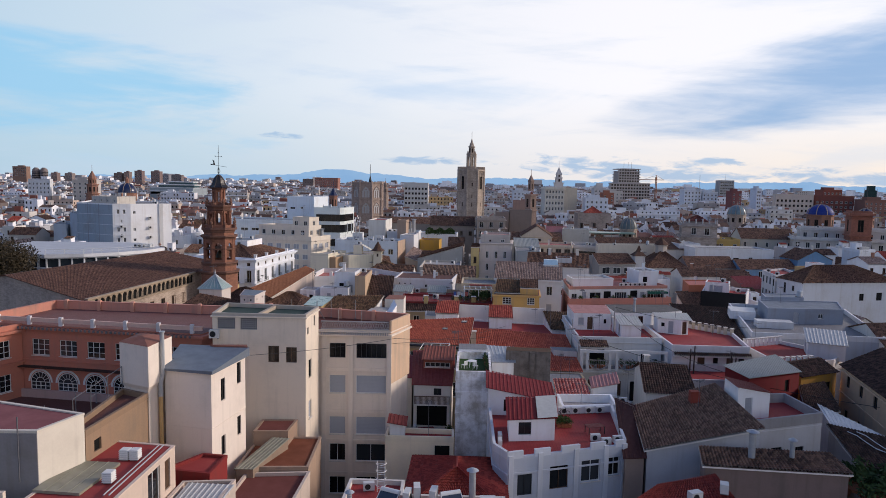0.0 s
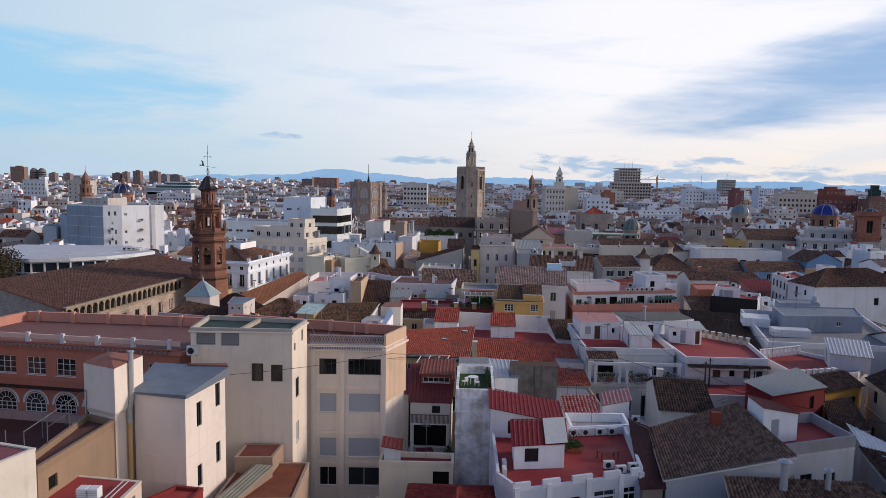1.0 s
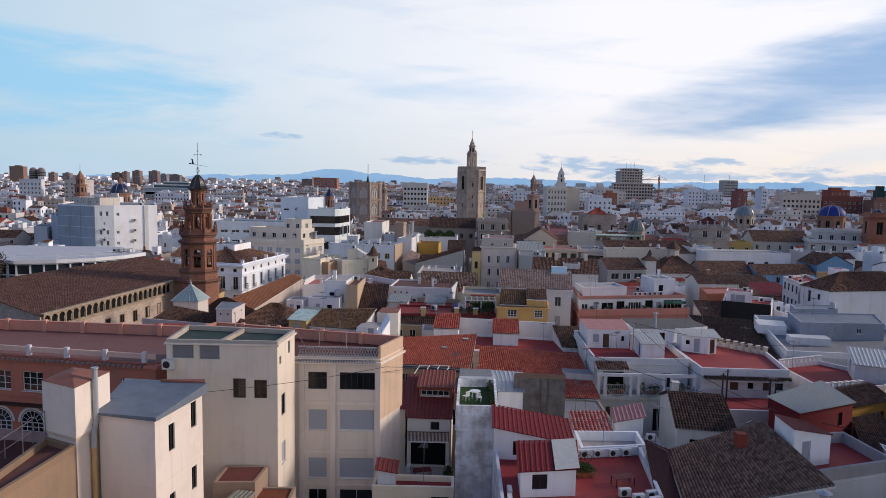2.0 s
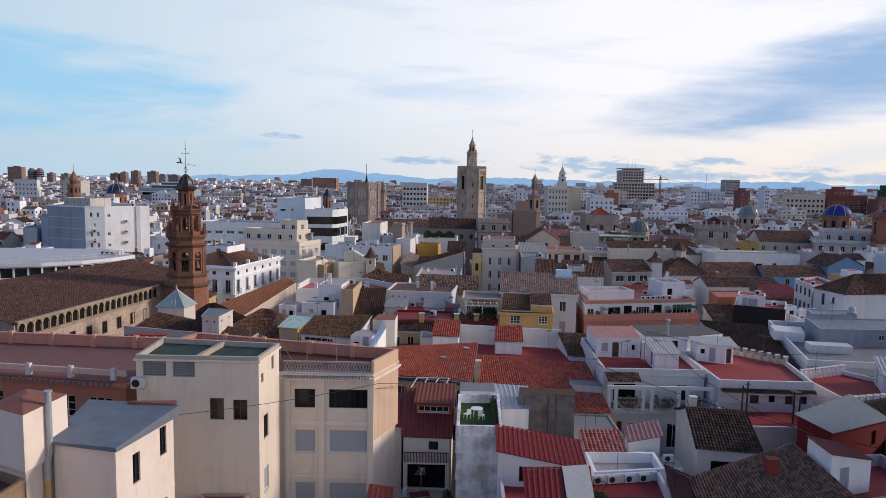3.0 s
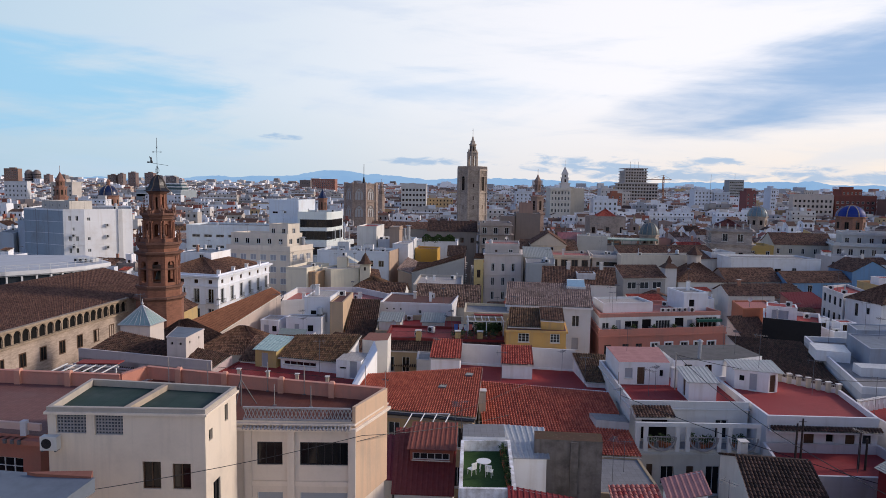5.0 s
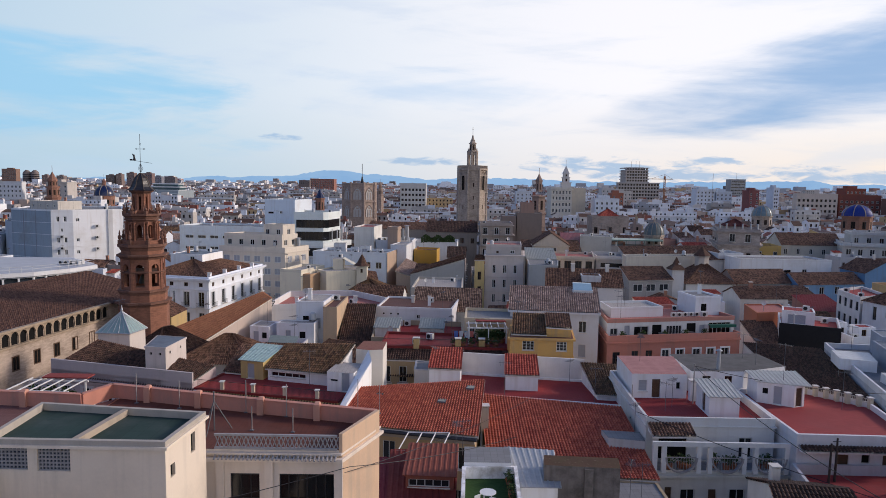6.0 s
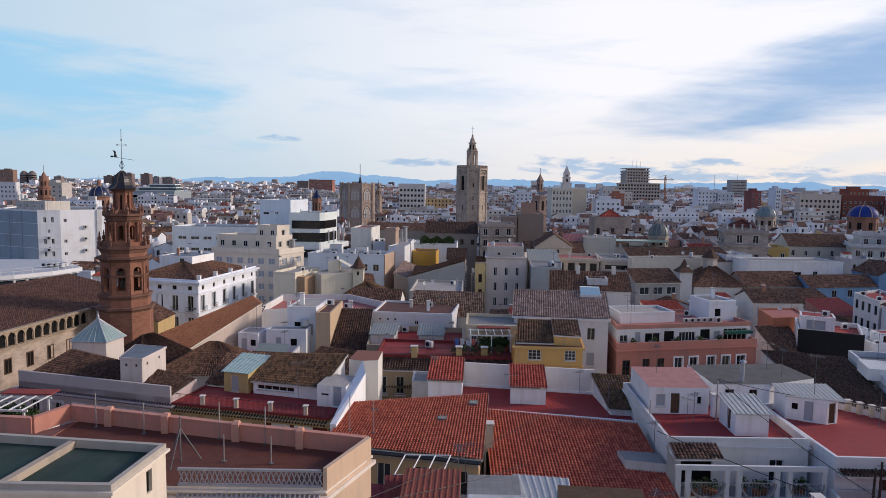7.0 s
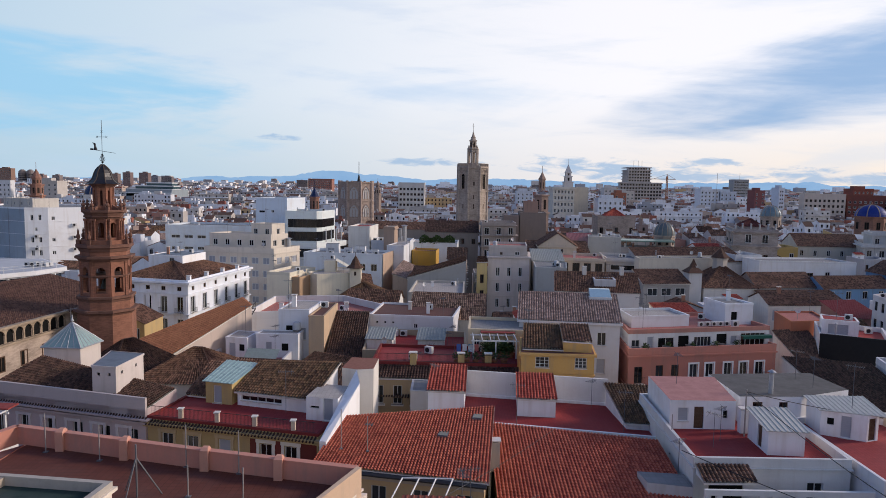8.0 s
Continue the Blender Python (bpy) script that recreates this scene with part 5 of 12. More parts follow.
    house("mossy_lean_to", "white lean-to with mossy brown tiled roof", "shed", [(17.1, 103.9), (20.6, 103.4), (22.0, 109.7), (16.7, 110.6)], [19.2, 19.2, 20.9, 20.9], WHITE, roof="shed", tile=MOSSY_TILE, base=17)
    s = Soup()
    for k in range(60):
        x = 6.3 + k * 0.21
        yk = 103.85 - (x - 6.0) * 0.205
        s.box(x, yk - 0.3, 18.3, x + 0.08, yk - 0.05, 18.55)
    tagged(new("brick_fretwork", s.mesh("brick_fretwork", plain("old_clay", (0.28, 0.12, 0.085), 0.85))), "row of dark brick teeth under the terrace edge", "trim", kind="stuff")


def patio_bench(x, y, z):
    th = thing("patio_table", "dark red slatted patio table", "table", x, y, z, 15)
    for k in range(8):
        s = Soup()
        s.box(-0.9, -0.5 + k * 0.13, 0.72, 0.9, -0.4 + k * 0.13, 0.76)
        part("slat", s, plain("red_wood", (0.16, 0.03, 0.03), 0.6), th)
    for sx in (-0.8, 0.8):
        for sy in (-0.42, 0.42):
            s = Soup()
            s.box(sx - 0.03, sy - 0.03, 0, sx + 0.03, sy + 0.03, 0.72)
            part("leg", s, IRON, th)


def bicycle(x, y, z):
    th = thing("bicycle", "dark bicycle leaning on the terrace", "bicycle", x, y, z, 10)
    for cx in (-0.5, 0.5):
        s = Soup()
        for k in range(16):
            a0, a1 = 2 * math.pi * k / 16, 2 * math.pi * (k + 1) / 16
            s.bar((cx + 0.33 * math.cos(a0), 0, 0.35 + 0.33 * math.sin(a0)), (cx + 0.33 * math.cos(a1), 0, 0.35 + 0.33 * math.sin(a1)), 0.025, sides=4)
        part("wheel", s, IRON, th)
    s = Soup()
    for a, b in (((-0.5, 0, 0.35), (-0.15, 0, 0.85)), ((-0.15, 0, 0.85), (0.35, 0, 0.85)), ((0.35, 0, 0.85), (0.5, 0, 0.35)), ((-0.15, 0, 0.4), (0.35, 0, 0.8)), ((-0.15, 0, 0.4), (-0.2, 0, 0.95)), ((0.33, 0, 0.8), (0.3, 0, 1.0)), ((0.3, -0.25, 1.0), (0.3, 0.25, 1.0)), ((-0.5, 0, 0.35), (-0.15, 0, 0.4))):
        s.bar(a, b, 0.022, sides=5)
    part("frame", s, IRON, th)


def garden_table(x, y, z):
    wm = plain("white_plastic", (0.75, 0.75, 0.74), 0.4, 0, 0.05)
    th = thing("garden_table", "round white plastic garden table on the turf", "table", x, y, z)
    s = Soup()
    s.prism(ngon(0, 0, 0.55, 20), 0.70, 0.74)
    part("tabletop", s, wm, th)
    for k in range(4):
        a = math.pi / 4 + k * math.pi / 2
        s = Soup()
        s.bar((0.42 * math.cos(a), 0.42 * math.sin(a), 0), (0.3 * math.cos(a), 0.3 * math.sin(a), 0.7), 0.03)
        part("leg", s, wm, th)
    first = None
    for cx, cy, r in ((-0.9, -0.7, 40), (0.35, -1.0, -20)):
        if first is None:
            c = thing("garden_chair", "white plastic garden chair beside the table", "chair", x + cx, y + cy, z, r, group="garden chairs")
            s = Soup()
            s.box(-0.25, -0.25, 0.42, 0.25, 0.25, 0.46)
            part("seat", s, wm, c)
            s = Soup()
            for k in range(5):
                s.box(-0.25 + k * 0.105, -0.27, 0.46, -0.18 + k * 0.105, -0.24, 0.9)
            s.box(-0.26, -0.28, 0.86, 0.26, -0.23, 0.94)
            part("backrest", s, wm, c)
            for sx in (-0.22, 0.22):
                for sy in (-0.22, 0.22):
                    s = Soup()
                    s.bar((sx, sy, 0), (sx * 0.9, sy * 0.9, 0.42), 0.025)
                    part("leg", s, wm, c)
            first = c
        else:
            copy_thing(first, pose(x + cx, y + cy, z, 0, 0, r))


def roof_window(x, y, z):
    th = thing("roof_window", "small roof window with dark glass among the tiles", "skylight", x, y, z, -12, group="roof windows")
    s = Soup()
    s.box(-0.4, -0.5, -0.15, 0.4, 0.5, 0.16)
    part("frame", s, plain("grey_flashing", (0.12, 0.13, 0.15), 0.5), th)
    s = Soup()
    s.face([(-0.33, -0.43, 0.165), (0.33, -0.43, 0.165), (0.33, 0.43, 0.165), (-0.33, 0.43, 0.165)])
    part("pane", s, GLASS, th)


def balcony(x, y, z, L):
    th = thing("balcony", "brown railed balcony on the white house", "balcony", x, y, z)
    s = Soup()
    s.box(0, 0, -0.15, L, 1.3, 0)
    part("slab", s, plaster(OFFW), th)
    s = Soup()
    s.box(0, 0, 0.92, L, 0.06, 1.0)
    for k in range(int(L / 0.14)):
        s.box(0.05 + k * 0.14, 0.01, 0, 0.13 + k * 0.14, 0.04, 0.92)
    part("railing", s, BROWN_FRAME, th)


def sash_frame(x, y, z):
    th = thing("roof_glazing", "white framed sloping glazing over a patio", "skylight", x, y, z)
    s = Soup()
    for k in range(4):
        s.bar((k * 1.2, 0, 0), (k * 1.2 + 0.7, 2.2, 0.7), 0.06, sides=4)
    s.bar((0, 0, 0), (3.6, 0, 0), 0.06, sides=4)
    s.bar((0.7, 2.2, 0.7), (4.3, 2.2, 0.7), 0.06, sides=4)
    part("frame", s, WHITE_FRAME, th)
    s = Soup()
    for cx in (0, 3.6):
        s.box(cx - 0.05, -0.05, -3, cx + 0.05, 0.05, 0)
    part("post", s, WHITE_FRAME, th)


def white_loggia_house():
    col = (0.70, 0.69, 0.67)
    th = house("loggia_house", "white house with loggia, red terrace and round balcony openings", "house", [(18.8, 91.6), (30.6, 91.6), (31.0, 101.0), (26.3, 107.6), (19.2, 107.2)], 20.3, col, floor=RED_FLOOR, par=0.75,
               wins={0: [(1.2, 17.1, 2.6, 2.2, "hole"), (8.6, 17.3, 1.2, 1.9, "dark")]}, cornice=[(20.2, 0.1, 0.15)])
    low = house("loggia_storey", "white lower storeys with red shutters under the loggia", "house", [(18.6, 88.7), (30.8, 89.1), (30.7, 91.4), (18.7, 91.4)], 17.0, (0.60, 0.58, 0.52), floor=GREY_FLOOR, par=0.15,
                wins={0: [(2.6, 13.6, 1.3, 1.9, "dark"), (5.1, 13.4, 0.7, 2.1, "shutter"), (7.0, 12.6, 1.4, 2.9, "dark"), (9.2, 13.4, 0.7, 2.1, "shutter"), (1.2, 13.6, 0.6, 2.1, "shutter"), (2.6, 8.5, 1.2, 2.3, "dark"), (7.0, 8.0, 1.3, 2.8, "dark")]},
                cornice=[(16.6, 0.25, 0.2)])
    # screen of posts and beams with half-round balconies
    s = Soup()
    s.box(0, -0.05, 19.45, 12.0, 0.2, 19.85)
    for x in (0.05, 0.85, 3.9, 4.9, 7.9, 8.9, 11.6):
        s.box(x, -0.02, 17.0, x + 0.38, 0.3, 19.45)
    part("loggia_frame", s, plaster(col), low, "white posts and beam of the loggia")
    for cx in (2.55, 6.6, 10.4):
        s = Soup()
        n = 12
        for k in range(n):
            a0, a1 = math.pi + math.pi * k / n, math.pi + math.pi * (k + 1) / n
            r0, r1, cz = 1.3, 1.45, 18.45
            P = [(cx + r0 * math.cos(a0), cz + r0 * math.sin(a0)), (cx + r1 * math.cos(a0), cz + r1 * math.sin(a0)), (cx + r1 * math.cos(a1), cz + r1 * math.sin(a1)), (cx + r0 * math.cos(a1), cz + r0 * math.sin(a1))]
            s.face([(x, -0.06, z) for x, z in P])
            s.face([(P[0][0], -0.06, P[0][1]), (P[0][0], 0.2, P[0][1]), (P[3][0], 0.2, P[3][1]), (P[3][0], -0.06, P[3][1])])
        for k in range(11):
            x = cx - 1.2 + k * 0.24
            zb = 18.45 - math.sqrt(max(0.0, 1.3 ** 2 - (x - cx) ** 2))
            s.box(x - 0.015, 0.05, zb, x + 0.015, 0.08, 18.4)
        s.box(cx - 1.3, 0.03, 18.38, cx + 1.3, 0.1, 18.46)
        part("round_balcony", s, plain("balcony_grey", (0.36, 0.34, 0.33), 0.7), low, "half-round balcony front")
    for k, x in enumerate((20.4, 21.5, 24.6, 25.5, 28.4, 29.4, 22.0, 26.2)):
        pot_plant(x, 89.6 + 0.3 * (k % 3), 17.01, 0.8, 50 + k)
    house("tiled_canopy", "small tiled canopy over the loggia", "canopy", [(18.9, 89.6), (22.6, 89.7), (22.6, 91.3), (18.9, 91.3)], [19.95, 19.95, 20.55, 20.55], WHITE, roof="shed", tile=BROWN_TILE, base=19.86, over=0.1)
    # penthouses on the terrace
    house("penthouse", "white rooftop penthouse with pink flat roof and brown door", "rooftop hut", [(19.6, 99.6), (25.3, 99.6), (26.3, 107.0), (19.9, 107.0)], 22.85, WHITE, floor=plain("pink_coating", (0.46, 0.22, 0.20), 0.8, 0, 0.25, 1.2), par=0.03, parcol=(0.42, 0.25, 0.23), base=20.3,
          wins={0: [(2.1, 20.35, 0.85, 1.95, "shutter"), (0.7, 21.0, 0.9, 1.2, "blind"), (4.6, 21.3, 0.4, 0.7, "hole")]})
    house("rear_penthouse", "white rear penthouse with dark grey felt roof", "rooftop hut", [(26.4, 101.4), (32.0, 101.6), (37.6, 104.0), (37.0, 109.6), (26.4, 108.6)], 22.7, WHITE, floor=plain("grey_felt", (0.13, 0.125, 0.12), 0.85, 0, 0.3, 0.8), par=0.03, parcol=(0.30, 0.29, 0.28), base=17.0,
          wins={0: [(1.2, 20.9, 0.9, 1.3, "brown"), (3.6, 20.8, 0.8, 1.4, "brown")], 1: [(1.0, 20.9, 0.9, 1.3, "brown")]})
    house("round_hut", "white rounded hut with pale corrugated roof and doors", "rooftop hut", [(32.2, 98.8), (35.2, 97.2), (36.4, 97.6), (37.2, 101.6), (32.4, 101.5)], 22.5, WHITE, floor=plain("pale_sheet", (0.54, 0.53, 0.48), 0.6), par=0.0, base=20.3,
          wins={0: [(1.5, 20.35, 0.8, 1.9, "blind"), (0.5, 21.3, 0.5, 0.6, "hole")], 1: [(0.2, 20.35, 0.8, 1.9, "shutter")]})
    th2 = thing("hut_roof", "pale corrugated plastic roof sheet over the hut", "roof", 32.2, 98.8, 22.55)
    part("sheet", corrugated("sheet", plain("pale_sheet", (0.54, 0.53, 0.48), 0.6), ((-0.3, -0.3, 0), (4.6, -1.9, 0.0), (5.4, 3.0, 0.25), (0.0, 3.0, 0.25))), None, th2)
    house("stair_hut", "white stair hut with pale sloping roof", "rooftop hut", [(25.5, 94.1), (28.3, 93.9), (28.5, 97.6), (25.6, 97.8)], [22.3, 22.3, 22.9, 22.9], WHITE, roof="shed", sheet=plain("pale_sheet", (0.54, 0.53, 0.48), 0.6), base=20.3,
          wins={3: [(1.8, 20.4, 0.8, 1.8, "shutter")]})
    chimney(25.7, 99.0, 20.32, 0.7, 0.6, 2.0, WHITE)
    flue(29.6, 102.4, 22.72, 1.9, 0.2)
    ac_box("air_conditioner", 26.6, 98.6, 20.31)
    # red terrace to the side with balustrade
    house("side_terrace", "white low house with red roof terrace and brown doors", "house", [(31.0, 88.4), (41.4, 88.1), (43.0, 97.6), (37.2, 103.8), (31.1, 101.2)], 20.3, (0.72, 0.70, 0.70), floor=paving((0.36, 0.058, 0.055), 0.3, 0.25), par=0.55,
          wins={0: [(3.5, 17.5, 1.0, 2.2, "shutter"), (7.4, 17.5, 0.9, 2.2, "shutter"), (9.0, 18.3, 0.8, 0.9, "black"), (5.6, 18.4, 0.7, 0.9, "hole")]})
    for k in range(9):
        f = k / 8
        chimney(37.4 + 5.4 * f, 103.4 - 6.2 * f, 20.5, 0.38, 0.38, 0.8, (0.66, 0.58, 0.43), label="squat cream balustrade post")
    bal = thing("balustrade", "cream railing panels between squat terrace posts", "balustrade", 37.4, 103.4, 20.85)
    for k in range(8):
        a, b = Vector((5.4, -6.2)) * (k / 8), Vector((5.4, -6.2)) * ((k + 1) / 8)
        s = Soup()
        for z in (0.05, 0.42):
            s.bar((a.x, a.y, z), (b.x, b.y, z), 0.035, sides=4)
        for i in range(1, 7):
            p = a.lerp(b, i / 7)
            s.bar((p.x, p.y, 0.0), (p.x, p.y, 0.44), 0.022, sides=4)
        part("panel", s, plaster((0.60, 0.56, 0.48)), bal)
    house("tile_fringe", "narrow tiled eave along the low white house", "eave", [(31.2, 87.7), (41.4, 87.4), (41.5, 88.05), (31.2, 88.35)], [19.55, 19.55, 19.8, 19.8], WHITE, roof="shed", tile=DARK_TILE, base=19.4, over=0.05)
    house("lower_red_yard", "low building with dark red yard floor", "building", [(29.2, 80.8), (41.8, 80.5), (41.4, 88.0), (30.6, 88.2)], 17.4, (0.60, 0.58, 0.58), floor=RED_FLOOR, par=0.9)
    # dark tiled gable in front
    house("tiled_gable_house", "white house with dark mossy tiled gable roof", "house", [(23.0, 73.0), (28.3, 72.2), (29.4, 82.6), (24.6, 83.4)], 18.9, OFFW, roof="gable", ridge=20.9, tile=DARK_TILE, wins={0: [(1.2, 16.5, 2.4, 1.4, "hole")]})
    chimney(25.2, 80.5, 20.2, 0.6, 0.6, 1.0, OFFW)
    house("pink_lean_to", "small white shed with pink sloping roof", "shed", [(17.4, 74.8), (20.2, 74.8), (20.5, 77.4), (17.7, 77.4)], [18.75, 19.4, 19.9, 19.2], WHITE, roof="shed", sheet=plain("pink_coating", (0.46, 0.22, 0.20), 0.8, 0, 0.25, 1.2))
    for k in range(2):
        ac_box("air_conditioner", 18.2 + 1.2 * k, 74.0, 17.4, rz=0)

    house("striped_shed", "white terrace shed with red striped roof", "shed", [(12.9, 72.0), (16.2, 72.1), (16.3, 75.4), (13.0, 75.2)], [18.7, 18.7, 19.5, 19.5], WHITE, roof="shed", tile=roof_tiles((0.50, 0.22, 0.18), (0.40, 0.09, 0.075), 0, 0.3), pitch=0.4)
    house("unit_ledge", "low white ledge carrying cooling units", "house", [(16.5, 72.2), (21.6, 72.4), (21.6, 74.7), (16.5, 74.7)], 17.39, WHITE, floor=PALE_FLOOR, par=0.0)

    house("white_ledge_house", "low white house with roof ledge and units", "house", [(12.6, 67.6), (18.6, 68.6), (18.8, 72.0), (12.7, 71.8)], 18.0, WHITE, floor=PALE_FLOOR, par=0.9)
    ac_box("air_conditioner", 20.6, 73.5, 17.4)
    house("courtyard_house", "cream house front over a narrow courtyard", "house", [(12.9, 79.4), (18.4, 79.0), (18.4, 86.7), (13.1, 87.0)], 17.0, (0.42, 0.32, 0.20), floor=GREY_FLOOR, par=0.1, wins={0: [(1, 14, 1.0, 1.8, "black"), (3.6, 14, 1.0, 1.8, "black")]})


def solar_panel(x, y, z, rz):
    th = thing("solar_panel", "tilted dark solar water panel on a frame", "solar panel", x, y, z, rz, group="solar panels")
    s = Soup()
    s.face([(-0.8, -0.8, 0.15), (0.8, -0.8, 0.15), (0.8, 0.5, 1.15), (-0.8, 0.5, 1.15)])
    s.face([(-0.8, -0.8, 0.07), (-0.8, 0.5, 1.07), (0.8, 0.5, 1.07), (0.8, -0.8, 0.07)])
    part("glass", s, plain("solar_glass", (0.05, 0.06, 0.08), 0.12, 0, 0.1), th)
    for x0 in (-0.84, 0.78):
        s = Soup()
        s.prism([(x0, -0.85), (x0 + 0.06, -0.85), (x0 + 0.06, 0.55), (x0, 0.55)], 0.0, 0.08)
        s.bar((x0 + .03, 0.5, 0), (x0 + .03, 0.5, 1.2), 0.03)
        s.bar((x0 + .03, -0.82, 0.13), (x0 + .03, 0.52, 1.17), 0.035)
        part("side_frame", s, WHITE_FRAME, th)
    s = Soup()
    s.bar((-0.8, 0.62, 1.15), (0.8, 0.62, 1.15), 0.2, sides=10)
    part("tank", s, WHITE_FRAME, th)


def ladder_cage(x, y, z):
    th = thing("ladder", "white caged steel ladder up from the roof", "ladder", x, y, z)
    for sx in (-0.3, 0.3):
        s = Soup()
        s.bar((sx, 0, 0), (sx, 0, 2.6), 0.03)
        part("rail", s, WHITE_FRAME, th)
    for k in range(8):
        s = Soup()
        s.bar((-0.3, 0, 0.25 + k * 0.3), (0.3, 0, 0.25 + k * 0.3), 0.02, sides=5)
        part("rung", s, WHITE_FRAME, th)
    for k in range(4):
        s = Soup()
        zz = 0.6 + k * 0.6
        p = [(0.42 * math.cos(a), 0.05 - 0.5 * math.sin(a), zz) for a in [math.pi * i / 8 for i in range(9)]]
        for u, v in zip(p, p[1:]):
            s.bar(u, v, 0.03, sides=5)
        part("hoop", s, WHITE_FRAME, th)


def iron_stair(x, y, z, h, run, rz):
    th = thing("iron_stair", "black iron outside stair with railing", "stair", x, y, z, rz)
    n = 12
    for k in range(n):
        s = Soup()
        s.box(k * run / n, -0.45, (k + 1) * h / n - 0.05, (k + 1) * run / n, 0.45, (k + 1) * h / n)
        part("tread", s, IRON, th)
    for sy in (-0.5, 0.5):
        s = Soup()
        s.bar((0, sy, 0), (run, sy, h), 0.09)
        part("stringer", s, IRON, th)
        s = Soup()
        s.bar((0, sy, 1.0), (run, sy, h + 1.0), 0.05)
        for k in range(8):
            s.bar((run * k / 7, sy, h * k / 7), (run * k / 7, sy, h * k / 7 + 1.0), 0.03, sides=4)
        part("railing", s, IRON, th)


def right_foreground():
    iron_stair(-29.8, 135.6, 18.9, 3.8, 4.6, 70)
    tripod_mast(-14.6, 73.5, 26.0, 2.6)
    for x, y, z, h in ((-18.5, 77.6, 26.0, 2.0), (-13.6, 77.0, 26.0, 2.3), (-10.6, 76.3, 26.0, 2.3), (-12.2, 73.6, 26.0, 1.6), (-9.5, 73.4, 26.0, 1.6), (-22.0, 78.6, 26.0, 2.2), (-8.0, 93.6, 20.4, 3.2), (-5.9, 93.2, 20.4, 2.8)):
        slim_post(x, y, z, h, 0.035)
    plain_red = roof_tiles((0.34, 0.060, 0.045), (0.20, 0.034, 0.028), 0, 0.12)
    # brown tiled roof with red chimney
    th = house("brown_roof_house", "white house with worn brown tiled roof and dark verge", "house", [(18.4, 56.8), (28.0, 55.9), (28.2, 67.0), (19.0, 63.2)], [18.6, 21.2, 21.7, 20.4], (0.56, 0.55, 0.56), roof="shed", tile=roof_tiles((0.30, 0.180, 0.130), (0.135, 0.078, 0.056), 0.05, 0.35),
               roof_label="worn brown clay tiles", over=0.3, pitch=0.26, course=0.36)
    s = Soup()
    s.box(-0.45, -0.35, -1.0, 0.45, 0.35, 1.6)
    c = thing("chimney", "square brick-red painted chimney on brown tiles", "chimney", 24.8, 63.2, 20.6)
    part("chimney_shaft", s, plain("brick_red", (0.24, 0.05, 0.035), 0.8), c)
    house("verge_lean_to", "narrow lean-to with dark rust sheet beside the tiles", "shed", [(16.4, 56.4), (18.1, 56.6), (18.8, 63.0), (17.6, 65.0)], [18.0, 18.0, 20.6, 20.6], (0.30, 0.22, 0.18), roof="shed", sheet=plain("rust_sheet", (0.085, 0.030, 0.024), 0.8, 0))
    house("terrace_flat", "white house with dark red terrace behind grey wall", "house", [(28.5, 59.7), (37.2, 62.6), (36.6, 68.8), (28.7, 67.6)], 19.5, (0.62, 0.60, 0.60), floor=RED_FLOOR, par=0.95, base=8,
          parcol=(0.36, 0.34, 0.34), wins={0: [(0.9, 16.5, 1.5, 1.1, "blind"), (3.1, 16.4, 1.3, 1.1, "black"), (5.8, 16.2, 1.3, 1.1, "black")]}, cornice=[(19.2, 0.08, 0.06)])
    house("terrace_hut", "white roof hut with red edge and grey door", "rooftop hut", [(28.8, 62.5), (32.5, 63.7), (32.0, 66.8), (28.9, 66.0)], [22.9, 22.0, 22.0, 22.9], WHITE, roof="shed", sheet=plain("dull_red_sheet", (0.19, 0.036, 0.030), 0.75, 0), over=0.12, base=19.5, wins={0: [(0.9, 19.6, 0.9, 2.1, "blind")]})
    house("sheet_roof_house", "dark red walled house under a big pale corrugated roof", "house", [(33.6, 70.8), (42.4, 77.0), (42.0, 82.2), (32.2, 73.8)], [21.5, 20.6, 21.2, 22.0], (0.15, 0.015, 0.018), roof="shed", sheet=plain("aged_sheet", (0.28, 0.30, 0.28), 0.6, 0.1), over=0.25,
          wins={0: [(1.6, 19.6, 0.5, 0.6, "hole"), (7.6, 18.6, 1.0, 1.4, "hole")]})
    house("red_yard_wall", "dark red yard building behind the corrugated roof", "house", [(40.4, 71.0), (44.6, 72.4), (47.0, 80.0), (43.0, 77.6)], [17.6, 17.4, 18.4, 18.6], (0.13, 0.013, 0.016), roof="shed", tile=DARK_TILE)
    house("white_sheet_shed", "narrow shed with white corrugated roof", "shed", [(40.2, 66.0), (43.2, 62.8), (44.6, 64.6), (41.2, 70.0)], [18.2, 17.2, 17.4, 18.8], OFFW, roof="shed", sheet=plain("white_sheet", (0.62, 0.63, 0.62), 0.5, 0.1))
    house("cable_roof_house", "low house with dark tiles and trailing white cables", "house", [(38.9, 57.4), (45.8, 56.2), (46.2, 62.0), (39.6, 65.4)], [16.2, 15.6, 17.6, 18.2], (0.40, 0.36, 0.34), roof="shed", tile=DARK_TILE, wins={0: [(1.2, 12.8, 1.0, 1.3, "dark")]})
    for q in (0.0, 0.9):
        p = [(40.4 + q + 0.5 * k, 63.6 - 0.75 * k, 18.25 - 0.24 * k + 0.12 * math.sin(k * 1.7)) for k in range(9)]
        tagged(new("loose_cable", tube("loose_cable", p, 0.05, WHITE_FRAME)), "pale loose cable lying over dark tiles", "cable")
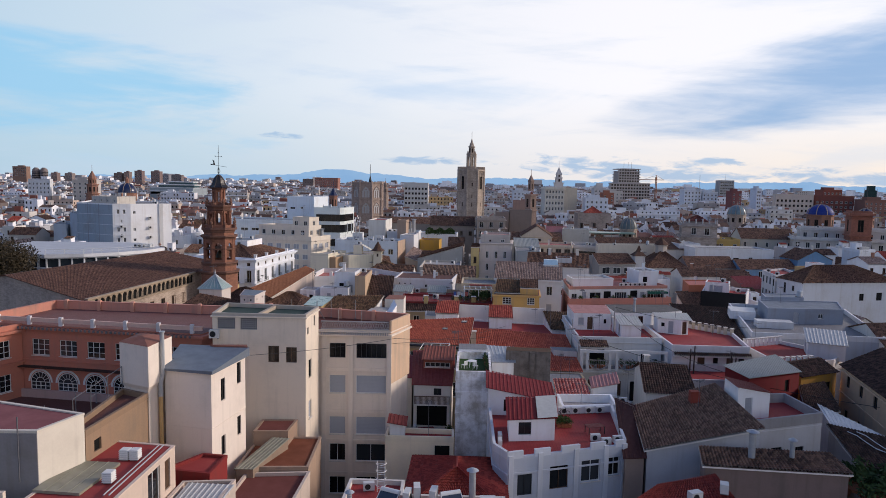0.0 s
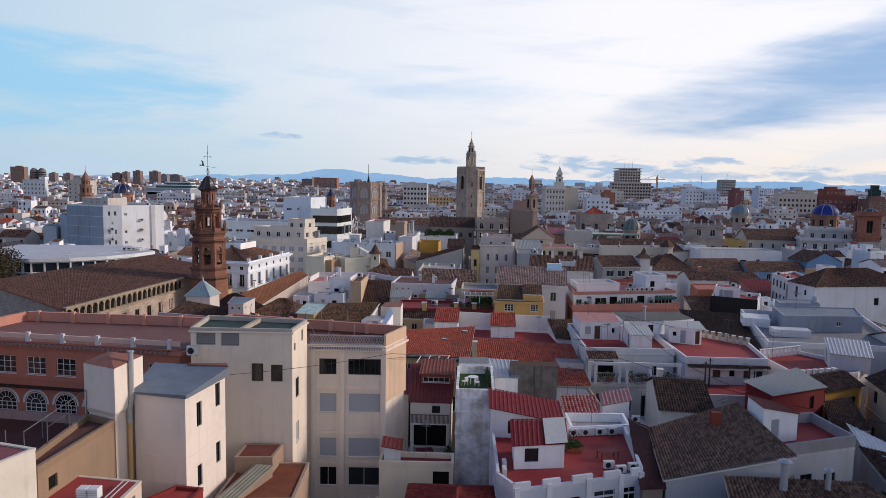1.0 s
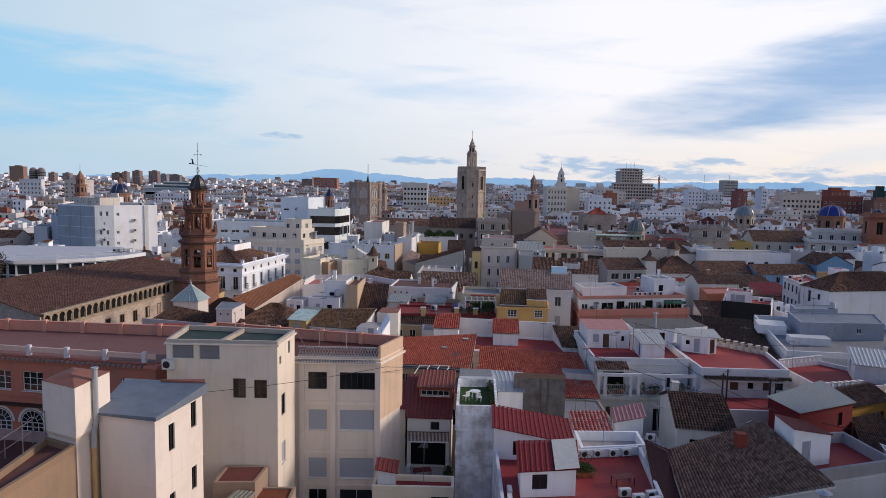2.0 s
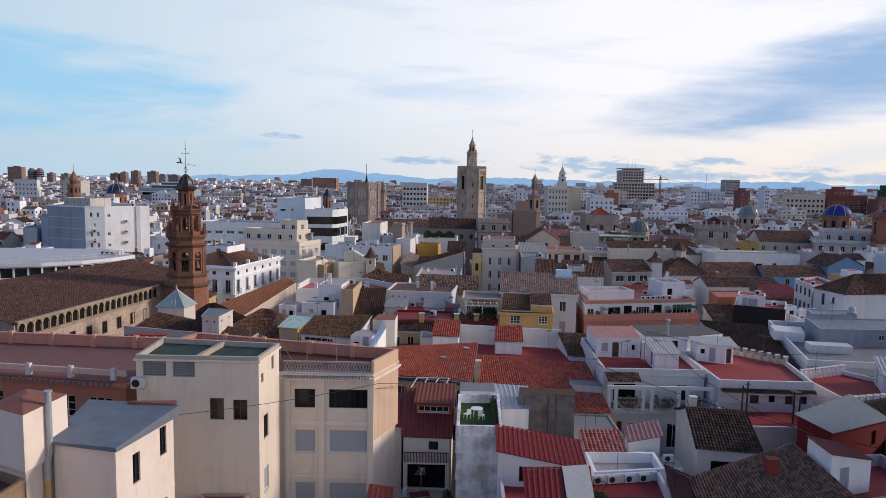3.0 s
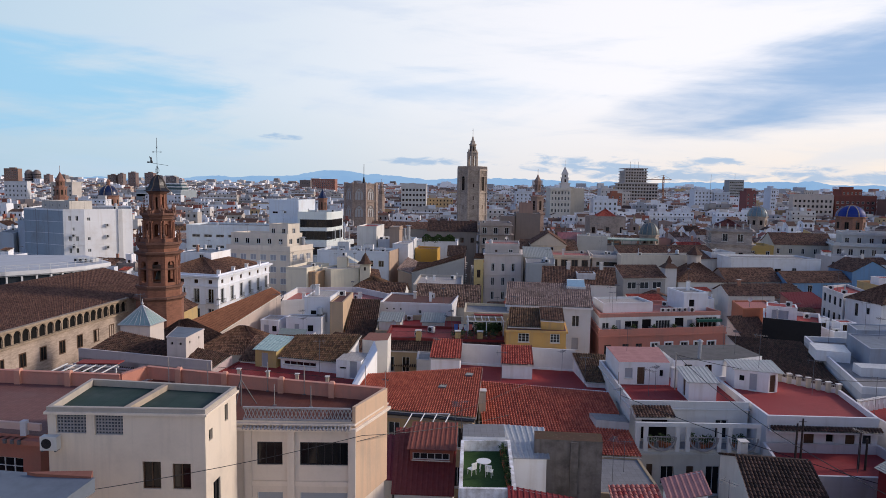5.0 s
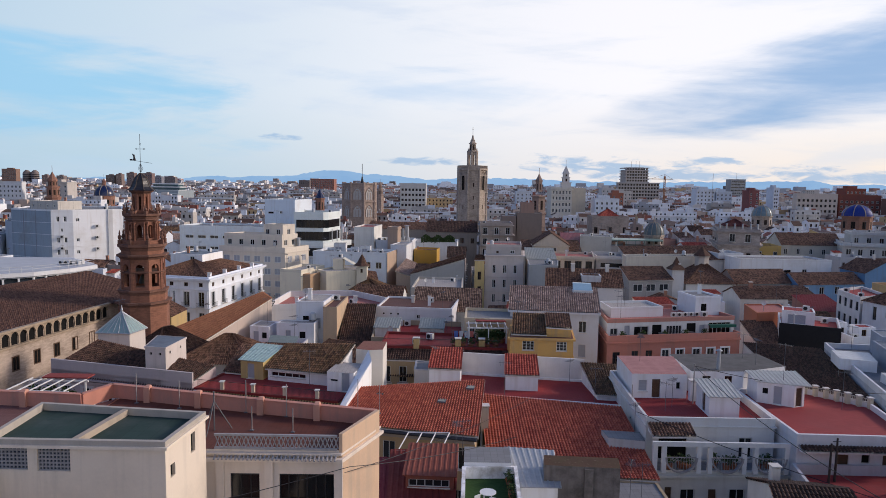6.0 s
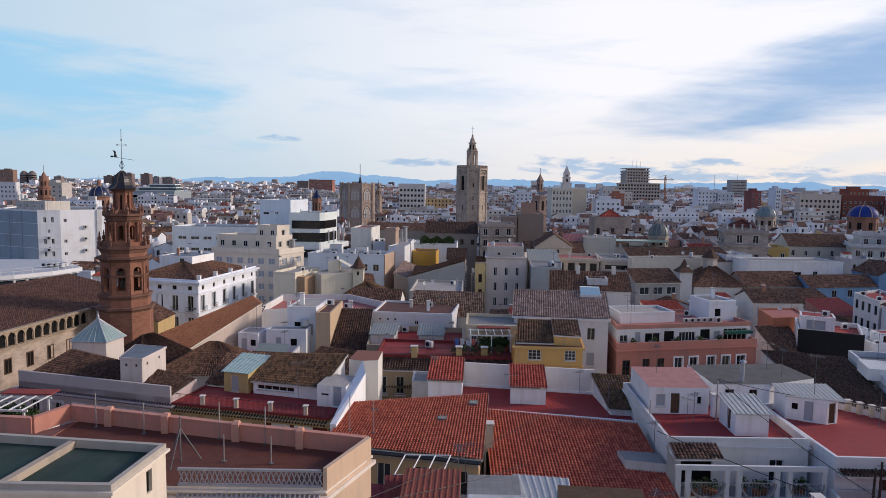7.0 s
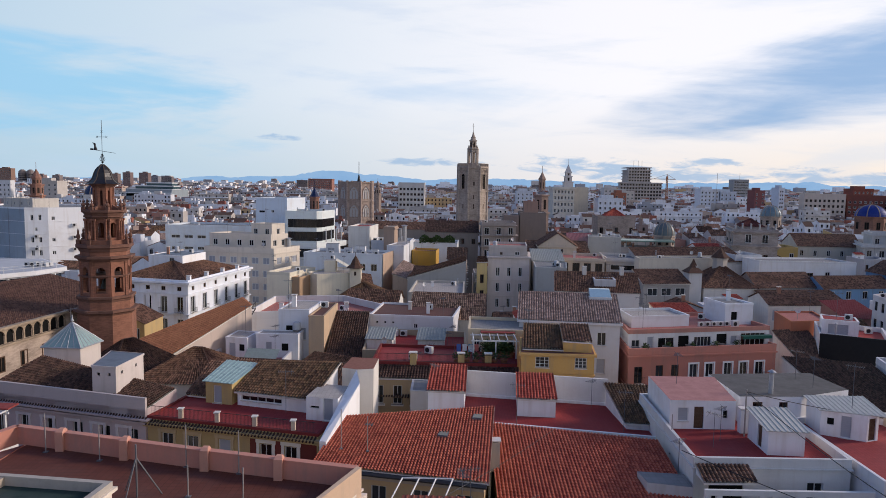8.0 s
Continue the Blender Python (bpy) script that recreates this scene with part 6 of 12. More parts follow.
    house("yellow_town_house", "yellow house with small dark windows and tiled eave", "house", [(44.6, 80.6), (50.6, 83.4), (48.6, 88.4), (42.6, 85.6)], 18.9, (0.55, 0.29, 0.06), roof="gable", ridge=20.0, tile=DARK_TILE,
          wins={0: [(1.0, 16.6, 1.4, 1.2, "black"), (1.0, 12.2, 1.5, 2.3, "brown"), (4.4, 16.6, 1.2, 1.2, "black"), (4.4, 12.2, 1.3, 2.3, "brown")]})
    house("ochre_town_house", "long dull ochre house with brown tiled roof and pilasters", "house", [(46.5, 62.0), (56.0, 60.0), (62.0, 84.0), (51.2, 83.4)], 19.8, (0.62, 0.45, 0.30), roof="gable_y", ridge=22.0, tile=DARK_TILE,
          wins={3: grid(2, 20, 5, (17.6, 13.2, 9), 1.1, 1.5, "black"), 0: grid(1, 9, 3, (16.4, 12.5), 1.1, 2.2, "dark")}, cornice=[(19.2, 0.2, 0.2), (16.4, 0.15, 0.12)])
    house("right_red_terrace", "white house with red terrace and white posts", "house", [(43.6, 84.2), (52.0, 86.6), (55.4, 90.0), (50.2, 97.6), (43.4, 95.0)], 19.2, (0.62, 0.60, 0.60), floor=RED_FLOOR, par=0.5)
    for k in range(10):
        f = k / 9
        chimney(43.8 + 6.4 * f, 95.2 + 2.6 * f - 0.3, 19.3, 0.4, 0.4, 0.95, WHITE, label="squat white terrace post")
        if k < 6:
            chimney(44.2 + 8 * f, 84.8 + 2.2 * f, 19.3, 0.4, 0.4, 0.9, WHITE, label="squat white terrace post")
    house("corrugated_hut", "white hut with pale corrugated roof on the terrace", "rooftop hut", [(50.2, 89.8), (54.0, 87.4), (56.6, 92.6), (52.2, 94.6)], [21.3, 21.4, 22.3, 22.3], (0.60, 0.60, 0.62), roof="shed", sheet=ZINC, base=19.2, wins={3: [(1.6, 19.4, 0.9, 1.8, "blind")]})
    # dark tiles that run back between the terraces
    house("long_dark_roof", "long house with dark brown tiled roof", "house", [(40.2, 104.6), (46.3, 99.4), (53.6, 126.0), (43.8, 128.4)], [18.5, 18.5, 19.4, 19.6], OFFW, roof="shed", tile=DARK_TILE, over=0.15)
    house("dark_gable_roof", "house with dark brown tiled roof beside the grey terrace", "house", [(44.2, 97.9), (58.6, 96.6), (58.8, 99.2), (46.8, 99.9)], [17.8, 17.8, 18.8, 18.8], OFFW, roof="shed", tile=DARK_TILE, over=0.2)
    # grey-blue terrace house
    house("grey_terrace_house", "grey-blue rendered house with white edged terrace", "house", [(46.9, 99.7), (66.0, 97.6), (74.0, 122.0), (54.2, 125.8)], 19.7, (0.50, 0.53, 0.58), floor=GREY_FLOOR, par=0.75, parcol=(0.70, 0.71, 0.73))
    house("grey_penthouse", "blue-grey rendered penthouse block", "rooftop hut", [(54.2, 110.2), (67.0, 110.4), (70.6, 118.4), (56.6, 119.0)], 22.2, (0.30, 0.34, 0.41), floor=SLATE, par=0.15, base=19.7, wins={0: [(4.4, 19.75, 0.9, 1.9, "blind"), (8.6, 20.7, 0.8, 0.8, "dark")]})
    house("grey_stair_room", "blue-grey rendered stair room behind the penthouse", "rooftop hut", [(58.0, 119.3), (65.0, 119.4), (66.6, 123.4), (59.4, 123.9)], 22.7, (0.32, 0.36, 0.43), floor=SLATE, par=0.12, base=19.7, wins={0: [(1.0, 20.0, 0.9, 1.7, "blind")]})
    house("low_white_slab", "thin white canopy slab on short walls", "canopy", [(51.0, 106.6), (56.4, 105.8), (56.9, 108.2), (51.4, 109.0)], 20.8, (0.70, 0.70, 0.71), floor=plain("white_sheet", (0.62, 0.63, 0.62), 0.5, 0.1), par=0.05, base=19.7)
    house("white_canopy", "white flat canopy on the grey terrace", "canopy", [(49.6, 114.2), (53.4, 112.8), (55.2, 117.4), (51.0, 118.6)], 21.1, WHITE, floor=plain("white_sheet", (0.62, 0.63, 0.62), 0.5, 0.1), par=0.05, base=19.7)
    # white gable house
    house("white_gable_house", "white house with hipped brown roof and long blank wall", "house", [(79.4, 147.2), (104.0, 151.6), (101.0, 166.0), (77.8, 155.6)], 21.6, (0.68, 0.69, 0.71), roof="hip", ridge=24.9, tile=BROWN_TILE, wins={0: [(14.6, 17.5, 1.2, 1.6, "black"), (19, 17.5, 1.5, 1.8, "black")], 3: [(2.4, 18.6, 0.8, 2.4, "black"), (5.2, 19.4, 0.7, 1.2, "black")]}, over=0.2, fine=4)
    house("white_front_house", "white narrow house with three rows of dark windows", "house", [(77.8, 156.4), (85.0, 160.0), (87.0, 171.0), (79.3, 166.4)], 21.7, (0.64, 0.64, 0.65), floor=RED_FLOOR, par=0.5, wins={3: grid(0.8, 9.4, 4, (19.4, 16.2, 13.0), 1.1, 1.7, "black")})
    house("long_right_wall", "long white building behind the hipped house", "house", [(104.6, 150), (128, 153), (128, 166), (104.4, 164)], 20.6, (0.62, 0.62, 0.63), roof="gable", ridge=23.0, tile=BROWN_TILE, wins={0: grid(2, 22, 6, (17.4, 13), 1.2, 1.8, "dark")})
    house("far_brown_roofs", "low house with worn brown tiled roof", "house", [(64, 92), (80, 95), (84, 116), (68, 113)], 18.4, OFFW, roof="gable", ridge=21.5, tile=BROWN_TILE)
    house("brown_roof_row", "house row with worn brown tiled roof", "house", [(60, 84.5), (76, 80), (82, 92), (62, 93.5)], 18.6, OFFW, roof="gable", ridge=21.2, tile=BROWN_TILE)
    # low foreground roofs
    house("rubble_wall_house", "old brown rubble house with worn tiled roof", "house", [(21.6, 51.6), (33.4, 51.6), (33.6, 55.2), (22.4, 54.6)], [19.5, 19.0, 19.2, 19.8], plaster((0.20, 0.145, 0.135), 0.9), roof="shed", tile=BROWN_TILE)
    house("red_tile_house", "house with dull red tiled roof and white vents", "house", [(13.6, 46.4), (22.4, 46.4), (22.0, 50.8), (17.4, 49.6)], [17.9, 18.1, 18.9, 18.5], OFFW, roof="shed", tile=plain_red)
    ac_box("air_conditioner", 19.2, 47.2, 18.5, 1.0, 0.6, 0.8, 20)
    ac_box("air_conditioner", 21.8, 48.2, 18.75, 0.8, 0.6, 0.8, 70)
    house("centre_low_house", "house with dull red tiles and hipped roof", "house", [(-3.0, 49.4), (5.2, 49.4), (5.6, 59.6), (-2.6, 59.8)], 16.2, OFFW, roof="hip", ridge=18.0, tile=plain_red)
    house("centre_terrace", "low house with red terrace full of roof machinery", "house", [(-7.8, 45.6), (4.9, 45.4), (5.0, 49.2), (-3.1, 49.3), (-3.1, 51.8), (-7.6, 51.9)], 17.2, OFFW, floor=RED_FLOOR, par=0.4)
    for k, (x, y, r_, w_, h_) in enumerate(((-2.6, 47.6, 80, 1.1, 1.5), (-1.9, 48.3, 95, 1.1, 1.6), (-0.6, 48.0, 260, 1.1, 1.5), (-5.9, 50.6, 10, 0.9, 0.7), (3.5, 47.0, 0, 1.2, 1.4))):
        ac_box("air_conditioner", x, y, 17.21, w_, 0.5, h_, rz=r_)
    solar_panel(0.9, 47.4, 17.21, 20)
    solar_panel(-4.2, 47.6, 17.21, -25)
    ladder_cage(-4.9, 50.4, 17.2)
    flue(2.4, 48.7, 17.2, 2.6, 0.26)
    flue(-6.9, 46.6, 17.2, 1.6, 0.2)
    for x, y, z, h, r_ in ((26.0, 53.0, 19.9, 1.9, 0.28), (29.6, 53.4, 19.8, 1.2, 0.2)):
        flue(x, y, z, h, r_)
    house("plant_yard", "walled yard with dark overgrown shrubs", "yard", [(34.2, 50.4), (40.0, 50.4), (40.6, 56.4), (34.4, 57.0)], 16.2, (0.20, 0.15, 0.12), floor=BROWN_FLOOR, par=0.9)
    for k in range(14):
        pot_plant(34.9 + (k % 5) * 1.1, 51.2 + (k // 5) * 1.6, 16.21, 1.3 + 0.3 * (k % 3), 300 + k)
    # unseen tall block, added beyond the right edge to shade the lower roofs
    house("shade_block", "unseen tall brown block added to shade the lower roofs", "apartment house", [(66.0, 44.0), (82.0, 46.0), (84.0, 78.0), (66.0, 78.0)], 40.0, (0.34, 0.27, 0.22), floor=GREY_FLOOR, par=1.0, near=False, wins={0: grid(1, 15, 4, (34, 30, 26, 22), 1.4, 1.8, "dark"), 3: grid(2, 32, 8, (34, 30, 26, 22), 1.4, 1.8, "dark")})
    cable((25.4, 98.0, 24.2), (27.0, 62.0, 24.5), 1.2)
    cable((25.4, 98.0, 24.2), (50.0, 100.0, 21.0), 0.8)
    cable((-27.2, 55.6, 26.3), (-5.3, 69.9, 25.3), 0.55, 0.022)
    cable((-5.3, 69.9, 25.3), (5.6, 80.0, 23.4), 0.3, 0.022)
    cable((-6.0, 70.4, 24.6), (9.0, 96.0, 21.4), 0.5, 0.02)
    cable((18.0, 92.0, 21.4), (45.0, 66.0, 20.0), 1.0)
    for x, y, h in ((32.8, 86.4, 3.4), (33.4, 86.6, 3.8), (37.4, 84.4, 3.6), (37.9, 84.2, 2.9)):
        th = thing("wooden_pole", "dark weathered wooden pole with cable hooks", "pole", x, y, 17.42, group="wooden poles")
        s = Soup()
        s.frustum(ngon(0, 0, 0.11, 8), 0, ngon(0.03, 0, 0.08, 8), h)
        part("shaft", s, plain("tarred_wood", (0.05, 0.04, 0.035), 0.85), th)
        s = Soup()
        s.bar((-0.35, 0, h - 0.3), (0.35, 0, h - 0.3), 0.03, sides=4)
        part("cross_arm", s, IRON, th)
    antenna(1.75, 84.0, 20.3, 3, 20)
    antenna(1.2, 83.4, 20.3, 3, 100)
    antenna(24.8, 62.0, 20.8, 3, 40)
    slim_post(25.4, 98.0, 19.0, 5.4, 0.07)
    slim_post(19.0, 97.2, 19.0, 3.4, 0.04)
    house("flue_house", "low house with flat roof and tall flue pipes", "house", [(4.5, 40.0), (17.0, 40.0), (17.0, 46.0), (4.5, 46.0)], 11.0, OFFW, floor=GREY_FLOOR, par=0.3)
    for x, y, h in ((5.4, 44.6, 8.0), (10.7, 44.4, 8.3), (12.2, 44.2, 8.1), (13.4, 44.0, 7.6)):
        flue(x, y, 11.01, h, 0.28)


def left_middle():
    house("pergola_house", "house with a plant-filled roof terrace under a white pergola", "house", [(-39.0, 84.0), (-32.2, 83.6), (-32.0, 91.6), (-38.8, 92.0)], 21.4, (0.60, 0.58, 0.56), floor=PALE_FLOOR, par=0.5)
    for k in range(14):
        pot_plant(-38.4 + 0.45 * k, 90.6 - 0.4 * (k % 3), 21.41, 0.7 + 0.2 * (k % 4), 800 + k)
    # mauve house with parapet and penthouse
    th = house("mauve_house", "mauve rendered house with tiled roof behind a parapet", "house", [(-44.0, 105.0), (-26.3, 100.2), (-25.3, 104.6), (-42.0, 111.6)], [20.9, 20.9, 21.5, 22.6], MAUVE, roof="shed", tile=DARK_TILE, over=-0.05,
               wins={0: grid(1.5, 17.5, 6, (16.9,), 1.1, 2.2, "white"), 1: []}, cornice=[(19.7, 0.2, 0.3), (20.05, 0.14, 0.45)])
    s = Soup()
    d = Vector((17.7, -4.8)).normalized()
    s.prism([(0, 0), (17.7, -4.8), (17.75, -4.55), (0.05, 0.25)], 20.3, 22.0)
    part("parapet", s, plaster((0.52, 0.45, 0.43)), th)
    s = Soup()
    for k in range(60):
        u = 0.15 + k * 0.31
        s.bar((d.x * u + d.y * 0.05, d.y * u - 0.35, 20.05), (d.x * u, d.y * u, 20.3), 0.08, sides=5)
    part("eave_tiles", s, DARK_TILE, th)
    for k in range(6):
        u = 1.5 + (18.34 - 2.34 - 1.1 - .9) * k / 5
        s = Soup()
        at = lambda q, o: (d.x * q + d.y * o, d.y * q - d.x * o)
        for u0, u1, z0, z1 in ((u - 0.3, u - 0.03, 16.7, 19.1), (u + 1.13, u + 1.4, 16.7, 19.1), (u - 0.36, u + 1.46, 19.1, 19.35)):
            s.prism([at(u0, 0.08), at(u1, 0.08), at(u1, -0.01), at(u0, -0.01)], z0, z1)
        part("window_surround", s, plaster((0.62, 0.56, 0.55)), th, "pale moulded window surround")
    house("cream_penthouse", "cream cubic penthouse with grey flat roof", "rooftop hut", [(-32.7, 103.6), (-30.3, 103.2), (-30.0, 108.2), (-33.6, 109.0)], 23.9, (0.66, 0.58, 0.54), floor=SLATE, par=0.05, base=19.0,
          wins={0: [(0.5, 23.0, 0.3, 0.3, "hole"), (1.6, 23.0, 0.3, 0.3, "hole"), (0.8, 20.6, 0.35, 0.5, "hole")], 1: [(0.9, 23.0, 0.35, 0.3, "hole"), (3.4, 23.0, 0.35, 0.3, "hole")]}, cornice=[(23.75, 0.2, 0.08)])
    # glass pavilion
    th = house("pavilion", "cream lantern house with pyramid glass roof", "pavilion", [(-42.7, 112.8), (-38.7, 112.6), (-38.2, 115.8), (-42.1, 116.1)], 23.2, (0.62, 0.55, 0.50), floor=GREY_FLOOR, par=0.0, base=16)
    s, g = Soup(), Soup()
    e = [Vector((*p, 7.25)) for p in offset([(0, 0), (4.0, -0.2), (4.5, 3.0), (0.6, 3.3)], 0.2)]
    top = Vector((2.3, 1.5, 9.7))
    for k in range(4):
        a, b = e[k], e[(k + 1) % 4]
        g.face([a, b, top])
        for u_, v_ in ((a, top), (a, b)):
            s = Soup()
            s.bar(u_, v_, 0.07, sides=5)
            part("glazing_bar", s, ZINC, th)
        for i in range(1, 6):
            f = i / 6
            p = a.lerp(b, f)
            tp = 1 - abs(2 * f - 1)
            s = Soup()
            s.bar(p + Vector((0, 0, .02)), (p + (top - p) * 0.97) + Vector((0, 0, .02)), 0.035, sides=4)
            part("glazing_bar", s, ZINC, th)
    part("glass_roof", g, plain("green_glass", (0.30, 0.42, 0.40), 0.18, 0, 0.25, 1.0), th, "pale green glazed pyramid")
    s = Soup()
    s.bar(top, top + Vector((0, 0, 0.8)), 0.06)
    s.frustum(ngon(top.x, top.y, 0.18, 8), top.z + 0.1, ngon(top.x, top.y, 0.05, 8), top.z + 0.5)
    part("finial", s, ZINC, th)
    # yellow house with red terrace
    th = house("yellow_terrace_house", "yellow and brown house with red roof terrace and railing", "house", [(-26.2, 100.4), (-10.4, 96.7), (-9.0, 103.0), (-24.8, 107.6)], 20.2, (0.46, 0.33, 0.15), floor=RED_FLOOR, par=0.18, parcol=(0.20, 0.03, 0.028),
               wins={0: [(u, 16.6, 1.15, 2.4, st) for u, st in ((1.4, "white+rail"), (3.9, "white+rail"), (7.0, "blind+rail"), (10.9, "white+rail"), (13.2, "white+rail"))] + [(u, 12.4, 1.15, 2.4, "white+rail") for u in (1.4, 3.9, 7.0, 10.9, 13.2)]},
               cornice=[(19.75, 0.18, 0.45), (19.5, 0.16, 0.3)])
    fd, fn = Vector((15.8, -3.7)).normalized(), Vector((-3.7, -15.8)).normalized()
    at = lambda u, q: tuple(fd * u + fn * q)
    s = Soup()
    for u0, u1 in ((10.0, 10.85), (12.1, 13.15), (14.4, 16.1)):
        s.prism([at(u0, 0.03), at(u1, 0.03), at(u1, -0.02), at(u0, -0.02)], 10, 19.45)
    part("brown_panel", s, plaster((0.15, 0.035, 0.028)), th, "deep brown-red painted panel")
    for u in (1.4, 3.9, 7.0, 10.9, 13.2):
        s = Soup()
        c = (0.74, 0.70, 0.62) if u > 9 else (0.50, 0.38, 0.22)
        for u0, u1, z0, z1 in ((u - 0.28, u - 0.03, 16.5, 19.1), (u + 1.18, u + 1.43, 16.5, 19.1), (u - 0.35, u + 1.5, 19.1, 19.4)):
            s.prism([at(u0, 0.09), at(u1, 0.09), at(u1, -0.01), at(u0, -0.01)], z0, z1)
        part("window_surround", s, plaster(c), th, "moulded window surround")
    s = Soup()
    for k in range(52):
        u = 0.2 + k * 0.31
        s.bar((*at(u, 0.55), 19.78), (*at(u, -0.05), 20.08), 0.085, sides=6)
    part("eave_tiles", s, DARK_TILE, th)
    ang = math.degrees(math.atan2(-3.8, 16.1))
    ro = new("railing", railing_mesh(15.6))
    ro.parent, ro.matrix_basis = th, pose(0.3, 0.2, 20.3, 0, 0, ang)
    for k in range(4):
        f = (k + 0.9) / 4.6
        chimney(-26.2 + 16.0 * f, 100.7 - 3.75 * f, 20.25, 0.34, 0.36, 0.85, (0.62, 0.50, 0.38), label="cream terrace pier beside the railing")
    house("terrace_tiled_house", "low house with mottled tiled roof and white band windows", "house", [(-19.4, 104.2), (-12.0, 102.2), (-10.4, 106.8), (-18.4, 109.2)], [21.5, 21.5, 23.7, 23.0], WHITE, roof="shed", tile=MOSSY_TILE, base=20.2,
          wins={0: [(0.4, 20.7, 4.2, 0.5, "five")]})
    house("tiled_back_house", "low house with brown mottled tiled roof", "house", [(-24.8, 106.4), (-20.9, 105.4), (-19.8, 111.2), (-24.6, 112.6)], [20.4, 20.4, 22.0, 22.0], (0.50, 0.38, 0.18), roof="shed", tile=BROWN_TILE, base=17.0, wins={0: [(0.3, 19.5, 3.2, 0.5, "five")]})
    house("glass_roof_hut", "yellow roof hut with pale green glass roof", "rooftop hut", [(-22.6, 104.8), (-19.9, 104.1), (-19.0, 109.2), (-22.2, 110.2)], [22.3, 22.3, 22.8, 22.8], (0.52, 0.38, 0.16), roof="shed", sheet=plain("green_sheet", (0.27, 0.40, 0.38), 0.3, 0, 0.2, 1.0), base=20.2,
          wins={0: [(0.8, 20.25, 0.9, 1.7, "blind")]})
    house("white_party_wall", "white sloping party wall with a pier at its foot", "wall", [(-9.9, 94.6), (-9.35, 94.5), (-7.7, 102.4), (-8.4, 105.6)], [20.6, 20.6, 23.0, 23.4], WHITE, roof="flat", floor=plaster(WHITE), par=0.0, base=10)
    house("white_stair_hut", "white roof hut with grey door and mossy top", "rooftop hut", [(-12.2, 100.6), (-9.3, 100.0), (-8.7, 103.8), (-11.6, 104.4)], 22.3, WHITE, floor=PALE_FLOOR, par=0.05, base=20.2, wins={0: [(1.6, 20.25, 0.9, 2.0, "blind"), (0.4, 21.3, 0.8, 0.2, "hole")]})
    house("white_tall_wall", "tall white party wall block beside the alley", "wall", [(-10.0, 106.9), (-8.5, 106.3), (-6.9, 106.7), (-6.8, 110.6), (-9.6, 110.9)], 23.2, (0.74, 0.70, 0.64), floor=plain("old_clay", (0.28, 0.12, 0.085), 0.85), par=0.03, base=0)
    # alley house fronts
    fw = [(u, z, 1.1, 2.4, "dark+rail") for u in (0.9, 3.4, 6.0, 8.4) for z in (14.4, 10.6)]
    th = house("alley_house", "ochre house front with iron balconies and tiled eave", "house", [(-10.2, 117.2), (0.4, 115.6), (0.6, 126.4), (-10.4, 127.4)], 17.7, (0.48, 0.34, 0.19), roof="flat", floor=RED_FLOOR, par=0.12, wins={0: fw}, cornice=[(17.3, 0.2, 0.4)])
    ed = Vector((10.6, -1.6)).normalized()
    s = Soup()
    for k in range(34):
        u = 0.15 + k * 0.31
        s.bar((ed.x * u + ed.y * 0.6, ed.y * u - ed.x * 0.6, 17.45), (ed.x * u, ed.y * u, 17.75), 0.09, sides=6)
    part("eave_tiles", s, DARK_TILE, th)
    ro = new("railing", railing_mesh(10.2))
    ro.parent, ro.matrix_basis = th, pose(0.2, 0.25, 17.8, 0, 0, math.degrees(math.atan2(-1.6, 10.6)))
    for x, y in ((-5.6, 116.9), (-1.6, 116.3), (0.1, 116.0)):
        chimney(x, y, 17.8, 0.5, 0.5, 1.1, (0.60, 0.50, 0.40), label="weathered terrace pier beside the railing")
    for k in range(7):
        pot_plant(-4.6 + k * 0.7, 118.4 + (k % 2), 17.71, 0.6 + 0.15 * (k % 3), 400 + k)
    house("grey_alley_house", "grey rendered blank house wall", "house", [(-3.5, 110.9), (-0.7, 110.4), (-0.7, 114.6), (-3.5, 115.0)], 19.7, GREYW, floor=GREY_FLOOR, par=0.1)


